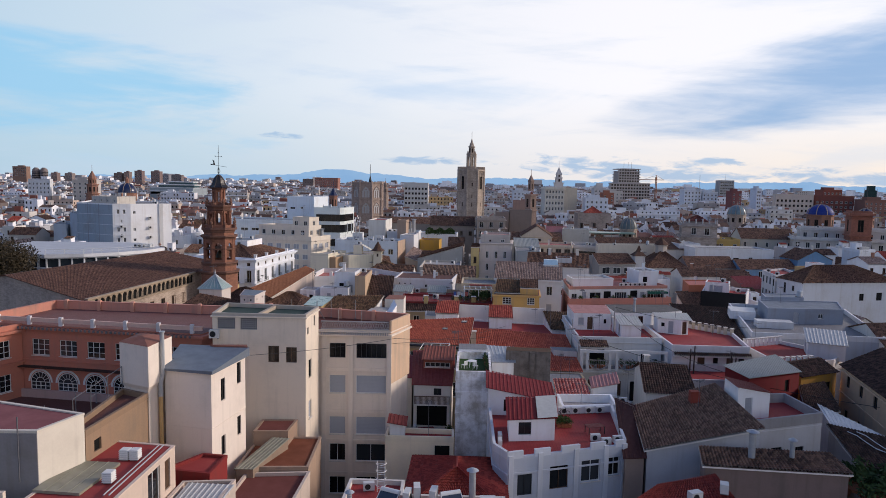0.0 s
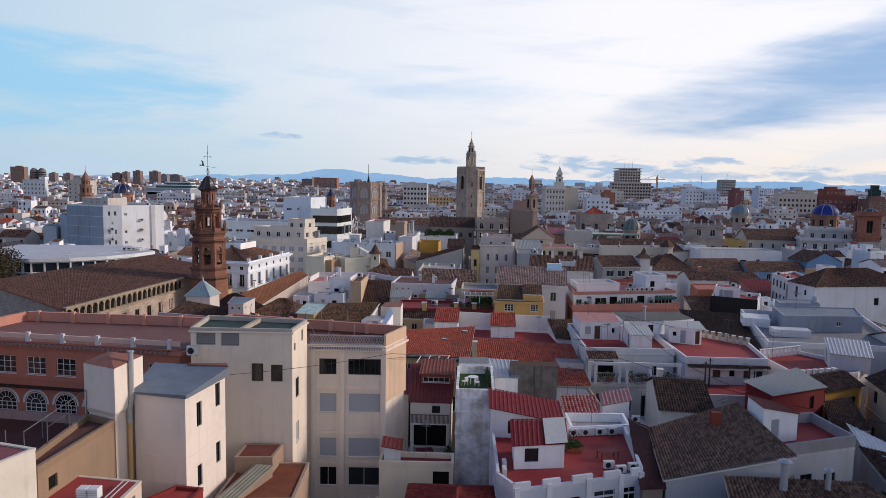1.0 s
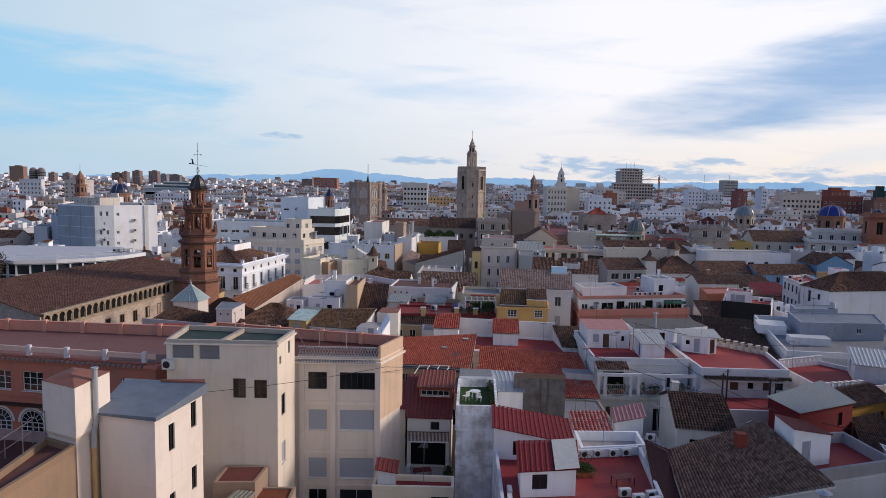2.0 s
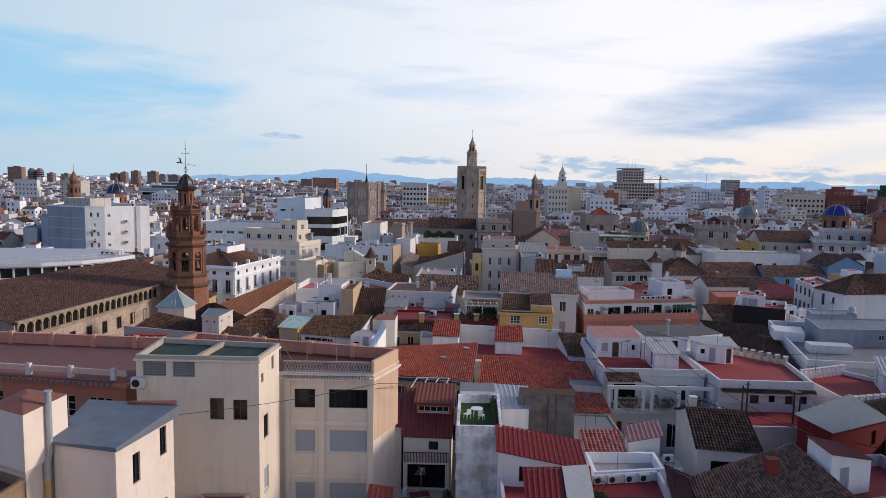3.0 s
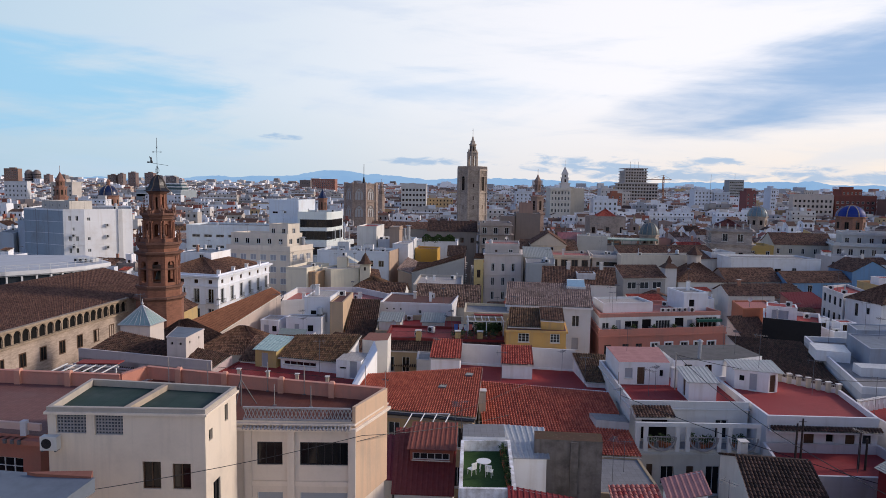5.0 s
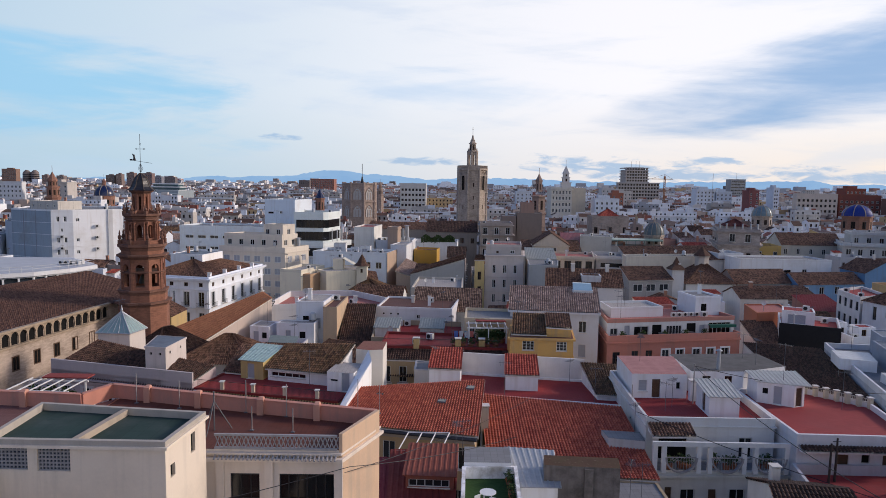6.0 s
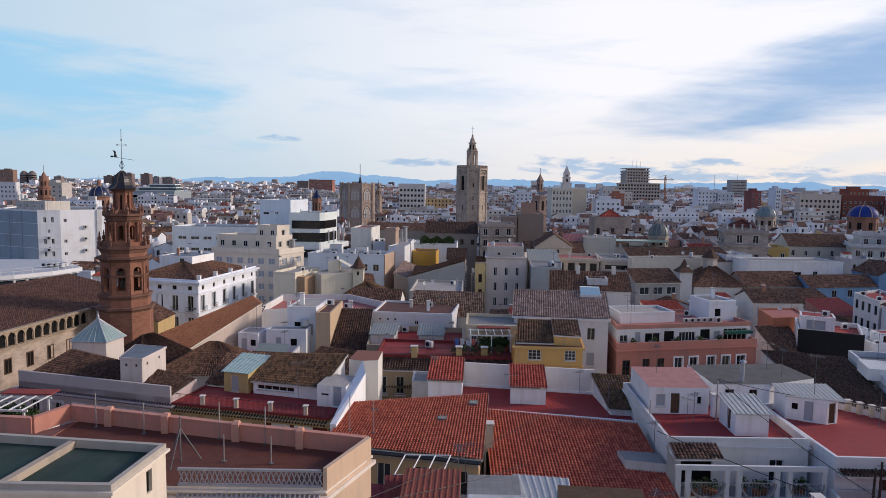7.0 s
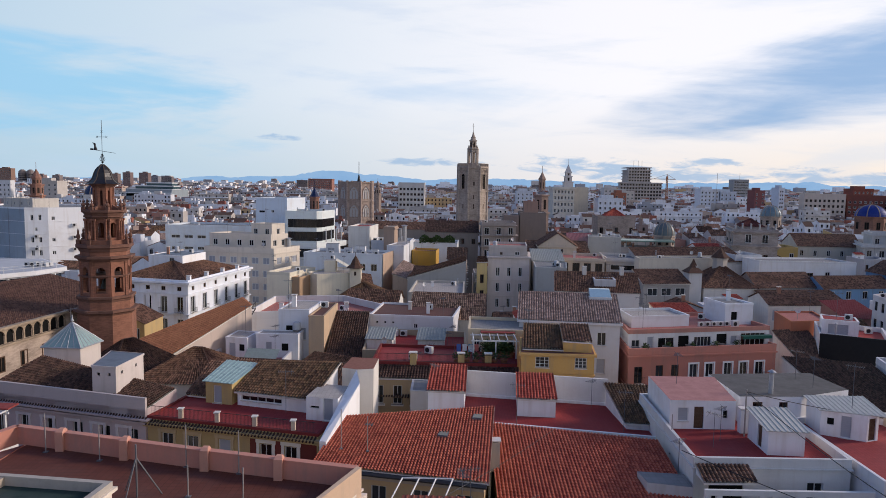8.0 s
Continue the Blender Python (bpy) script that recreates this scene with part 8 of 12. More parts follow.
# ---- houses farther back ----
def back_houses():
    W = lambda L, n, zs, w=1.1, h=1.8, st="dark": grid(0.9, L - 0.9, n, zs, w, h, st)
    # yellow house and its tiled roof
    house("yellow_house", "ochre yellow house with white windows and tiled roof", "house", [(8.4, 115.4), (16.4, 115.0), (17.2, 122.0), (9.4, 123.0)], 22.9, (0.60, 0.36, 0.12), roof="flat", floor=BROWN_FLOOR, par=0.0,
          wins={0: [(1.6, 21.25, 1.5, 1.2, "grid"), (5.9, 21.25, 1.3, 1.2, "grid")]}, cornice=[(22.6, 0.25, 0.25), (20.4, 0.15, 0.1)])
    house("yellow_house_attic", "ochre attic with mossy tiled roof", "attic", [(8.8, 116.2), (13.0, 115.9), (13.6, 122.0), (9.6, 122.6)], [23.1, 23.1, 24.6, 24.6], (0.60, 0.36, 0.12), roof="shed", tile=MOSSY_TILE, base=22.9, over=0.15)
    house("yellow_attic_box", "ochre attic box under an untidy tiled roof", "attic", [(13.1, 115.9), (16.2, 115.6), (16.9, 121.6), (13.7, 121.9)], [24.1, 24.0, 24.8, 24.8], (0.60, 0.36, 0.12), roof="shed", tile=BROWN_TILE, base=22.9, over=0.05)
    house("cream_balcony_house", "cream house with terrace, plants and iron railing", "house", [(-8.4, 118.4), (8.3, 118.0), (9.0, 126.0), (-8.2, 127.0)], 20.5, (0.55, 0.45, 0.30), floor=RED_FLOOR, par=0.35, parcol=(0.20, 0.03, 0.028), wins={0: W(7.7, 3, (14.6, 11.0), 1.1, 2.2, "dark+rail")})
    house("cream_upper", "cream upper storey with white-framed windows over a terrace", "house", [(2.9, 125.0), (11.2, 124.2), (11.8, 132.0), (3.3, 133.0)], 23.0, (0.66, 0.54, 0.36), floor=GREY_FLOOR, par=0.4, wins={0: [(0.7, 21.3, 0.7, 0.8, "white"), (3.1, 21.3, 0.6, 0.8, "white"), (4.3, 20.3, 1.5, 1.7, "white"), (0.5, 19.1, 1.1, 2.0, "dark"), (4.3, 18.3, 1.1, 1.6, "dark")]})
    house("alley_house", "dull yellow house front with iron balconies under a tiled eave", "house", [(-8.6, 116.2), (8.2, 115.8), (8.25, 117.9), (-8.5, 118.3)], [19.5, 19.5, 20.4, 20.4], (0.46, 0.34, 0.20), roof="shed", tile=DARK_TILE, over=0.2,
          wins={0: [(u, z, 1.0, 2.1, "white+rail" if k % 2 else "dark+rail") for k, u in enumerate((0.8, 2.9, 5.0, 7.1, 11.2, 13.6)) for z in (16.6, 13.2)]})
    terrace_pergola(3.4, 120.4, 20.51)
    clothes_line(1.2, 121.2, 20.51)
    for k in range(16):
        pot_plant(5.0 + 0.42 * (k % 8), 122.2 + 0.7 * (k // 8), 20.51, 0.8 + 0.2 * (k % 3), 600 + k)
    for x in (-3.6, 1.9, 5.0):
        chimney(x, 118.5, 20.5, 0.75, 0.6, 1.3, (0.55, 0.37, 0.15), label="ochre terrace pier beside the railing")
    ro = new("railing", railing_mesh(15.6))
    ro.matrix_basis = pose(-8.0, 118.45, 20.85, 0, 0, -1.4)
    tagged(ro, "thin dark iron railing on the terrace edge", "railing")
    for k in range(6):
        pot_plant(1.4 + k * 1.1, 119.2, 20.51, 0.8 + 0.15 * (k % 2), 80 + k)
    # pale grey house with long tiled roof and skylight
    th = house("grey_tiled_house", "pale grey tall house with long brown tiled roof", "house", [(9.6, 128.4), (22.2, 126.8), (24.4, 142.0), (11.4, 143.4)], 24.0, (0.68, 0.69, 0.71), roof="gable", ridge=26.4, tile=GREYISH_TILE, over=0.25,
               wins={0: [(9.9, 21.0, 1.1, 1.7, "dark"), (9.9, 17.4, 1.1, 1.9, "blind"), (9.9, 13.6, 1.1, 1.9, "blind")], 1: [(2.5, z, 0.9, 1.6, "black") for z in (14, 18, 22)] + [(8.5, z, 0.9, 1.6, "black") for z in (14, 18, 22)]}, cornice=[(23.7, 0.3, 0.3)])
    s = Soup()
    s.prism([(9.9, 4.6), (12.9, 4.2), (13.3, 7.4), (10.3, 7.8)], 25.2, 26.3)
    part("skylight_frame", s, WHITE_FRAME, th)
    s = Soup()
    s.frustum([(10.0, 4.7), (12.8, 4.3), (13.2, 7.2), (10.4, 7.6)], 26.31, [(10.3, 6.9), (13.0, 6.5), (13.2, 7.2), (10.4, 7.6)], 27.1)
    part("skylight_glass", s, plain("sky_glazing", (0.34, 0.50, 0.58), 0.15, 0, 0.15), th, "pale blue roof glazing")
    house("brown_back_roof", "house with worn brown tiled gable roof", "house", [(20.0, 164.0), (35.0, 162.6), (37.6, 178.0), (22.4, 179.4)], 22.2, OFFW, roof="gable", ridge=24.9, tile=BROWN_TILE, over=0.2, fine=4)
    house("roof_hatch", "white skylight hatch with blue glazing on the slope", "skylight", [(27.4, 165.4), (31.2, 165.0), (31.6, 168.6), (27.8, 169.0)], 24.0, (0.60, 0.60, 0.60), floor=plain("sky_glazing", (0.34, 0.50, 0.58), 0.15, 0, 0.15), par=0.3, base=22.3)
    chimney(26.4, 170.0, 24.2, 0.7, 0.7, 1.8, OFFW)
    chimney(33.4, 169.6, 24.2, 0.7, 0.7, 1.8, OFFW)
    # pink apartments
    L = 26.0
    lo = [(0.9, 15.0, 1.2, 2.3, "brown+rail"), (0.9, 11.0, 1.2, 2.3, "brown+rail")] + [(u, z, 1.1, 1.6, "brown") for u in (4.0, 6.3) for z in (15.8, 12.0)] + [(u, z, 1.2, 1.9, "white") for u in (9.0, 11.4, 14.2, 16.6) for z in (15.5, 11.6)] + [(19.0, z, 1.3, 2.3, "white+rail") for z in (15.1, 11.2)]
    th = house("pink_apartments", "pink apartment house with glazed penthouse balconies", "apartment house", [(24.5, 130.6), (46.2, 135.0), (43.6, 147.4), (25.4, 144.4)], 18.9, (0.50, 0.205, 0.155), floor=PINK_FLOOR, par=0.9, wins={0: lo}, cornice=[(18.6, 0.2, 0.15), (14.4, 0.15, 0.1)])
    for u, z, w, h, st in lo:
        if st.startswith("white"):
            surround(th, (0, 0), (21.7, 4.4), u, z, w, h, plaster((0.80, 0.80, 0.80), 0.3))
    w2 = [(0.5, 19.4, 1.2, 1.2, "white"), (2.8, 19.1, 0.9, 1.9, "blind"), (4.4, 19.4, 2.4, 1.4, "two"), (7.4, 19.2, 1.6, 1.8, "hole"), (9.8, 19.4, 2.6, 1.4, "five"), (13.2, 19.2, 1.6, 1.9, "hole"), (15.4, 19.5, 1.0, 1.3, "blind"), (17.0, 19.2, 3.8, 1.9, "five")]
    house("pink_penthouse", "white penthouse storey with glazing under a pink roof", "apartment house", [(24.8, 132.2), (45.8, 136.4), (43.4, 147.0), (25.6, 144.0)], 21.5, (0.66, 0.66, 0.66), floor=PINK_FLOOR, par=0.55, parcol=(0.50, 0.23, 0.18), base=18.9, wins={0: w2})
    house("white_lift_room", "white lift room with railings and tanks", "rooftop hut", [(40.6, 139.2), (45.0, 140.0), (43.8, 145.6), (39.6, 144.8)], 24.4, (0.76, 0.79, 0.83), floor=GREY_FLOOR, par=0.25, base=21.5, wins={0: [(1.0, 22.2, 1.0, 1.2, "hole")]})
    house("white_terrace_rooms", "white rooftop rooms with low walls", "rooftop hut", [(26.2, 136.0), (35.0, 138.0), (34.0, 143.6), (25.8, 142.0)], 22.8, (0.74, 0.75, 0.77), floor=PALE_FLOOR, par=0.35, base=21.5)
    th = thing("awning", "dark green canvas awning over the penthouse balcony", "awning", 41.2, 135.3, 20.9)
    p = Soup()
    p.prism([(0, -1.1), (4.4, -0.2), (4.3, 0.55), (-0.1, -0.35)], 0.0, 0.05)
    p.prism([(0, -1.16), (4.4, -0.26), (4.4, -0.2), (0, -1.1)], -0.35, 0.05)
    part("canvas", p, plain("green_canvas", (0.02, 0.10, 0.075), 0.85, 0, 0.2), th)
    for x, y, c_ in ((25.6, 131.5, (0.10, 0.16, 0.30)), (30.0, 132.4, (0.35, 0.33, 0.30)), (33.4, 133.1, (0.05, 0.05, 0.05)), (38.2, 134.1, (0.36, 0.10, 0.08))):
        th = thing("storage_box", "small storage box on the penthouse balcony", "box", x, y, 18.92)
        p = Soup()
        p.box(-0.45, -0.25, 0, 0.45, 0.25, 0.9)
        part("body", p, plain("box_paint", c_, 0.6, 0, 0.2), th)
        p = Soup()
        p.box(-0.48, -0.28, 0.904, 0.48, 0.28, 0.98)
        part("lid", p, STEEL, th)
    for k in range(5):
        pot_plant(27.0 + k * 3.4, 131.7 + k * 0.69, 18.92, 0.9, 700 + k)
    for k in range(5):
        ac_box("air_conditioner", 36.6 + k * 1.0, 137.6 + k * 0.2, 21.51, rz=15)
    # orange wall and the white house with the black panel
    house("orange_wall_house", "house with tall bare orange side wall", "house", [(53.6, 145.6), (60.3, 147.2), (62.0, 155.0), (55.2, 154.2)], 20.7, (0.44, 0.155, 0.085), floor=PINK_FLOOR, par=0.25)
    house("tile_strip_roof", "low roof strip of reddish tiles by the orange wall", "house", [(48.2, 128.8), (52.4, 131.0), (56.6, 147.0), (50.8, 145.4)], [16.9, 17.0, 19.4, 19.4], OFFW, roof="shed", tile=BROWN_TILE)
    th = house("black_panel_house", "white house with black panelled front and red terrace", "house", [(52.6, 135.6), (60.0, 131.8), (65.0, 141.4), (57.4, 146.0)], 20.3, (0.70, 0.70, 0.71), floor=RED_FLOOR, par=0.7)
    s = Soup()
    s.prism([(-0.15, -0.1), (7.35, -3.95), (7.5, -3.68), (0.0, 0.17)], 16.4, 21.25)
    part("black_panel", s, plain("black_panel", (0.012, 0.012, 0.014), 0.6, 0, 0.1), th, "matt black front panel")
    house("panel_house_hut", "white roof hut on the black-fronted house", "rooftop hut", [(54.8, 139.4), (59.0, 137.4), (60.6, 141.0), (56.6, 143.2)], 22.5, WHITE, floor=RED_FLOOR, par=0.1, base=20.3, wins={0: [(0.8, 20.5, 2.6, 1.5, "blind")]})
    # curved white terrace and stair house
    house("white_curved_house", "white house with long curved terrace wall", "house", [(-30.2, 142.6), (-20.0, 146.5), (-11.0, 144.6), (-10.4, 152.0), (-18.0, 160.0), (-29.6, 158.0)], 20.4, (0.70, 0.69, 0.68), floor=PINK_FLOOR, par=1.1)
    house("stair_house", "white and ochre stair house with roof terrace", "house", [(-22.6, 132.5), (-18.45, 132.6), (-17.95, 139.6), (-22.2, 139.8)], 23.9, (0.74, 0.75, 0.78), floor=PALE_FLOOR, par=0.1, wins={0: [(3.0, 19.8, 0.7, 1.7, "blind"), (1.0, 20.2, 0.9, 1.6, "hole")]})
    house("stair_porch", "low white porch in front of the stair house", "house", [(-25.0, 130.0), (-19.4, 130.0), (-19.2, 132.35), (-24.8, 132.4)], 21.1, (0.76, 0.76, 0.78), floor=PALE_FLOOR, par=0.1, wins={0: [(1.3, 18.3, 0.8, 1.8, "blind"), (3.4, 18.9, 0.9, 1.0, "hole")]})

    house("ochre_side_wall", "ochre bare side wall with piers", "wall", [(-18.3, 131.4), (-16.2, 131.2), (-16.0, 141.4), (-17.8, 141.4)], 23.3, (0.56, 0.40, 0.26), floor=BROWN_FLOOR, par=0.15)

    house("white_yard_house", "white low yard house with grey windows and canopy", "house", [(-30.4, 126.5), (-20.4, 124.6), (-20.2, 133.2), (-29.6, 141.0)], 18.0, (0.64, 0.63, 0.64), floor=PINK_FLOOR, par=0.9, wins={0: [(6.2, 15.6, 2.0, 2.0, "blind"), (2.0, 15.6, 1.2, 2.0, "dark")]})
    th = thing("awning", "pale green canvas awning over a yard door", "awning", -25.0, 123.6, 19.0)
    p = Soup()
    p.face([(0, 0, 0), (4.2, -0.8, 0), (4.4, 1.6, 1.3), (0.2, 2.2, 1.3)])
    part("canvas", p, plain("awning_green", (0.36, 0.40, 0.34), 0.85, 0, 0.2), th)
    for x, y in ((0.1, 0.05), (4.1, -0.75)):
        p = Soup()
        p.bar((x, y, -1.6), (x, y, 0.0), 0.05)
        part("pole", p, STEEL, th)
    house("yard_kitchen", "small white yard room with grey door", "rooftop hut", [(-29.0, 130.0), (-26.0, 129.4), (-25.6, 133.4), (-28.6, 134.0)], 20.6, (0.76, 0.76, 0.78), floor=PALE_FLOOR, par=0.1, base=18.0, wins={0: [(0.5, 18.05, 0.9, 1.9, "blind"), (1.9, 18.9, 0.8, 0.9, "hole")]})
    for x, y, z in ((-21.0, 135.0, 24.0), (-26.0, 148.0, 20.4), (-16.0, 150.0, 20.4)):
        chimney(x, y, z, 0.6, 0.5, 1.5, WHITE)
    house("big_plain_roof", "house with one big plain brown tiled slope", "house", [(-41.5, 128.0), (-33.8, 121.0), (-27.6, 137.2), (-30.6, 143.0)], [19.6, 19.6, 23.6, 23.6], (0.55, 0.45, 0.38), roof="shed", tile=roof_tiles((0.40, 0.175, 0.088), (0.29, 0.12, 0.062), 0, 0.15), over=0.1, fine=4)
    house("mottled_house", "house with mottled brown tiled hip roof", "house", [(-33.6, 113.0), (-24.4, 113.0), (-22.6, 121.0), (-31.8, 124.0)], 19.4, OFFW, roof="hip", ridge=22.2, tile=BROWN_TILE, fine=5, wins={0: [(7.2, 17.0, 0.9, 1.8, "hole")]})
    house("long_brown_roof", "low house with long brown tiled roof", "house", [(-24.2, 112.8), (-10.2, 111.2), (-9.2, 119.6), (-22.2, 121.4)], 18.8, OFFW, roof="gable", ridge=21.2, tile=BROWN_TILE, fine=5)
    # white house with fans and the big tiled slope behind it
    house("white_fan_house", "long white house wall with wall units and red terrace", "house", [(-11.2, 141.0), (1.2, 139.8), (2.6, 150.0), (-10.2, 151.4)], 21.6, (0.68, 0.68, 0.70), floor=BROWN_FLOOR, par=0.3, wins={0: [(k, 20.6, 0.3, 0.3, "hole") for k in (1.0, 2.2, 3.4)] + [(6.6, 20.0, 0.6, 0.7, "dark"), (3.4, 17.7, 1.1, 1.5, "dark"), (6.2, 17.7, 1.3, 1.5, "black"), (9.4, 17.8, 0.9, 1.2, "dark"), (11.2, 17.7, 0.7, 1.7, "blind")]})
    for x in (-8.6, -7.3, -6.0):
        ac_box("air_conditioner", x, 139.3, 19.01, 1.0, 0.5, 0.9)
    house("red_back_terrace", "low house with dark red terrace and zinc sheds", "house", [(-10.6, 127.8), (2.7, 127.2), (3.0, 139.6), (-11.0, 140.8)], 19.0, (0.46, 0.36, 0.24), floor=RED_FLOOR, par=0.8)
    for x in (-10.4, -3.6):
        house("zinc_shed", "small white shed with grey ribbed roof", "shed", [(x, 130.6), (x + 3.4, 130.4), (x + 3.6, 134.0), (x + 0.2, 134.2)], [20.6, 20.6, 21.4, 21.4], (0.60, 0.58, 0.55), roof="shed", sheet=plain("aged_sheet", (0.28, 0.30, 0.28), 0.6, 0.1), base=19.0)
    house("dark_slope_left", "house with steep dark brown tiled slope", "house", [(-15.4, 127.4), (-11.0, 127.0), (-11.35, 140.4), (-15.8, 140.6)], [17.4, 17.4, 22.3, 22.3], (0.46, 0.36, 0.24), roof="shed", tile=DARK_TILE, fine=5)
    house("dark_slope_low", "low house with dark brown tiled roof", "house", [(-20.0, 122.6), (-11.4, 121.8), (-11.2, 126.8), (-17.0, 129.8)], [17.2, 17.2, 18.8, 18.8], (0.46, 0.36, 0.24), roof="shed", tile=DARK_TILE, fine=5)
    TAKEN.append((-34.0, 161.0, -19.0, 183.0, [(-34.0, 161.0), (-19.0, 161.0), (-19.0, 183.0), (-34.0, 183.0)]))

    house("big_tiled_slope", "old house with wide brown tiled slope", "house", [(-5.6, 147.0), (6.2, 145.8), (6.8, 157.0), (-4.6, 158.4)], 20.2, (0.50, 0.47, 0.42), roof="gable", ridge=23.4, tile=roof_tiles((0.36, 0.235, 0.165), (0.12, 0.07, 0.05), 0, 0.45), fine=4, pitch=0.32)
    house("tile_annex", "low annex with patched brown tiled roof", "house", [(-17.6, 160.4), (-8.4, 159.0), (-7.8, 166.0), (-17.0, 167.4)], 20.0, (0.62, 0.60, 0.56), roof="gable", ridge=22.0, tile=BROWN_TILE, fine=4, pitch=0.32)
    house("pale_terrace_house", "low house with pale flat roof and stained walls", "house", [(-7.0, 168.6), (3.4, 167.6), (4.0, 184.0), (-6.2, 185.0)], 20.4, (0.50, 0.46, 0.40), floor=PALE_FLOOR, par=0.5)
    # cream houses with the little turret
    house("cream_terrace_block", "cream rendered house with rounded front corner", "house", [(-38.2, 185.0), (-33.0, 183.6), (-29.6, 194.0), (-35.4, 196.0)], 21.6, (0.76, 0.69, 0.54), floor=PALE_FLOOR, par=0.6, near=False)
    house("tan_inner_house", "tan house with a small side window", "house", [(-32.8, 184.4), (-31.0, 184.0), (-26.4, 196.0), (-29.4, 197.0)], 20.9, (0.47, 0.31, 0.19), floor=PALE_FLOOR, par=0.3, near=False)
    house("cream_corner_house", "cream house with plain curved front wall", "house", [(-30.4, 189.0), (-27.6, 185.6), (-21.2, 188.6), (-20.6, 198.0), (-26.0, 199.0)], 21.4, (0.80, 0.72, 0.55), floor=PALE_FLOOR, par=0.3, near=False)
    th = house("awning_hut", "cream roof hut with sloping canvas awning", "rooftop hut", [(-27.0, 191.0), (-24.6, 191.6), (-24.8, 195.4), (-27.2, 195.0)], 24.0, (0.76, 0.69, 0.54), floor=PALE_FLOOR, par=0.0, base=21.4, near=False)
    s = Soup()
    s.face([(2.4, 0.3, 2.7), (5.6, 0.6, 0.9), (5.4, 4.4, 0.9), (2.2, 4.2, 2.7)])
    part("awning", s, plain("awning_canvas", (0.62, 0.60, 0.50), 0.9, 0, 0.2), th, "pale canvas awning")
    th = house("turret", "cream turret with flared brown tiled cap", "tower", [(-20.9, 187.6), (-18.5, 187.9), (-18.6, 190.3), (-20.9, 190.2)], 22.9, (0.78, 0.70, 0.54), floor=PALE_FLOOR, par=0.0, near=False, wins={0: [(0.95, 21.2, 0.5, 0.9, "hole")]}, cornice=[(22.6, 0.25, 0.3)])
    s = Soup()
    for k, (r0, z0, r1, z1) in enumerate(((2.05, 22.85, 1.15, 23.5), (1.15, 23.5, 0.72, 24.4), (0.72, 24.4, 0.06, 25.5))):
        s.frustum(ngon(1.15, 1.3, r0, 8), z0, ngon(1.15, 1.3, r1, 8), z1, caps=k == 0)
    s.bar((1.15, 1.3, 25.4), (1.15, 1.3, 26.3), 0.05)
    part("cap", s, BROWN_TILE, th)
    house("cream_gable_side", "cream side wing under the turret", "house", [(-18.4, 188.0), (-16.2, 189.4), (-17.2, 194.0), (-20.4, 192.0)], [19.6, 19.0, 20.6, 21.4], (0.78, 0.70, 0.54), roof="shed", tile=BROWN_TILE, near=False, fine=4)
    house("turret_tile_wing", "low cream wing with mossy tiled hip roof", "house", [(-21.2, 176.0), (-13.4, 175.0), (-12.6, 184.6), (-20.2, 186.4)], 18.6, (0.66, 0.60, 0.48), roof="hip", ridge=20.8, tile=MOSSY_TILE, near=False, fine=4, wins={0: [(4.5, 16.8, 0.9, 1.3, "hole")]})
    # long white house with roof machinery
    th = house("long_white_house", "long pale house with plain front and roof machinery", "house", [(-35.0, 207.0), (-15.4, 204.4), (-13.4, 214.0), (-33.0, 217.0)], 23.7, (0.68, 0.72, 0.76), floor=GREY_FLOOR, par=0.6, near=False, wins={0: [(14.0, 20.0, 1.6, 1.8, "white"), (16.9, 20.0, 1.6, 1.8, "white")]})
    s = Soup()
    s.prism([(19.75, -2.5), (21.55, 6.9), (21.6, 6.8), (19.82, -2.6)], 12.0, 24.32)
    part("party_wall", s, plaster((0.46, 0.33, 0.24)), th, "bare tan end wall")
    for k, (x, y, w, d, h) in enumerate(((-30, 210, 3.2, 2.4, 2.4), (-25.4, 209.4, 2.0, 1.6, 1.5), (-22.6, 208.2, 2.6, 2.2, 2.0), (-18.4, 208.0, 1.6, 1.6, 1.2))):
        house("machine_box", "pale metal air handling box on a roof", "rooftop unit", [(x, y), (x + w, y - .3), (x + w, y + d), (x, y + d)], 23.7 + h, (0.68, 0.69, 0.70), floor=GREY_FLOOR, par=0.0, base=23.7, near=False, wins={0: [(0.3, 24.0, w * .6, h * .5, "blind")]})
    for x in (-28.2, -23.6, -20.2, -17.0):
        ac_box("air_conditioner", x, 206.8, 23.71, 1.1, 0.6, 1.0)
    house("white_step_house", "narrow white house stepping down beside a tan wall", "house", [(-15.2, 214.4), (-10.8, 213.6), (-9.8, 222.0), (-13.4, 223.0)], 25.4, (0.70, 0.70, 0.72), floor=PALE_FLOOR, par=0.2, near=False)
    house("tan_step_house", "narrow tan house with stepped side walls", "house", [(-12.8, 204.0), (-8.4, 203.2), (-7.6, 212.8), (-10.6, 213.4)], [19.6, 18.2, 20.4, 21.8], (0.52, 0.40, 0.30), roof="shed", tile=GREYISH_TILE, near=False, fine=4)
    house("yellow_box_house", "bright ochre yellow rooftop house", "house", [(-9.6, 231.6), (-2.8, 230.4), (-2.0, 238.0), (-8.8, 239.4)], 22.2, (0.54, 0.31, 0.06), floor=BROWN_FLOOR, par=0.5, near=False)
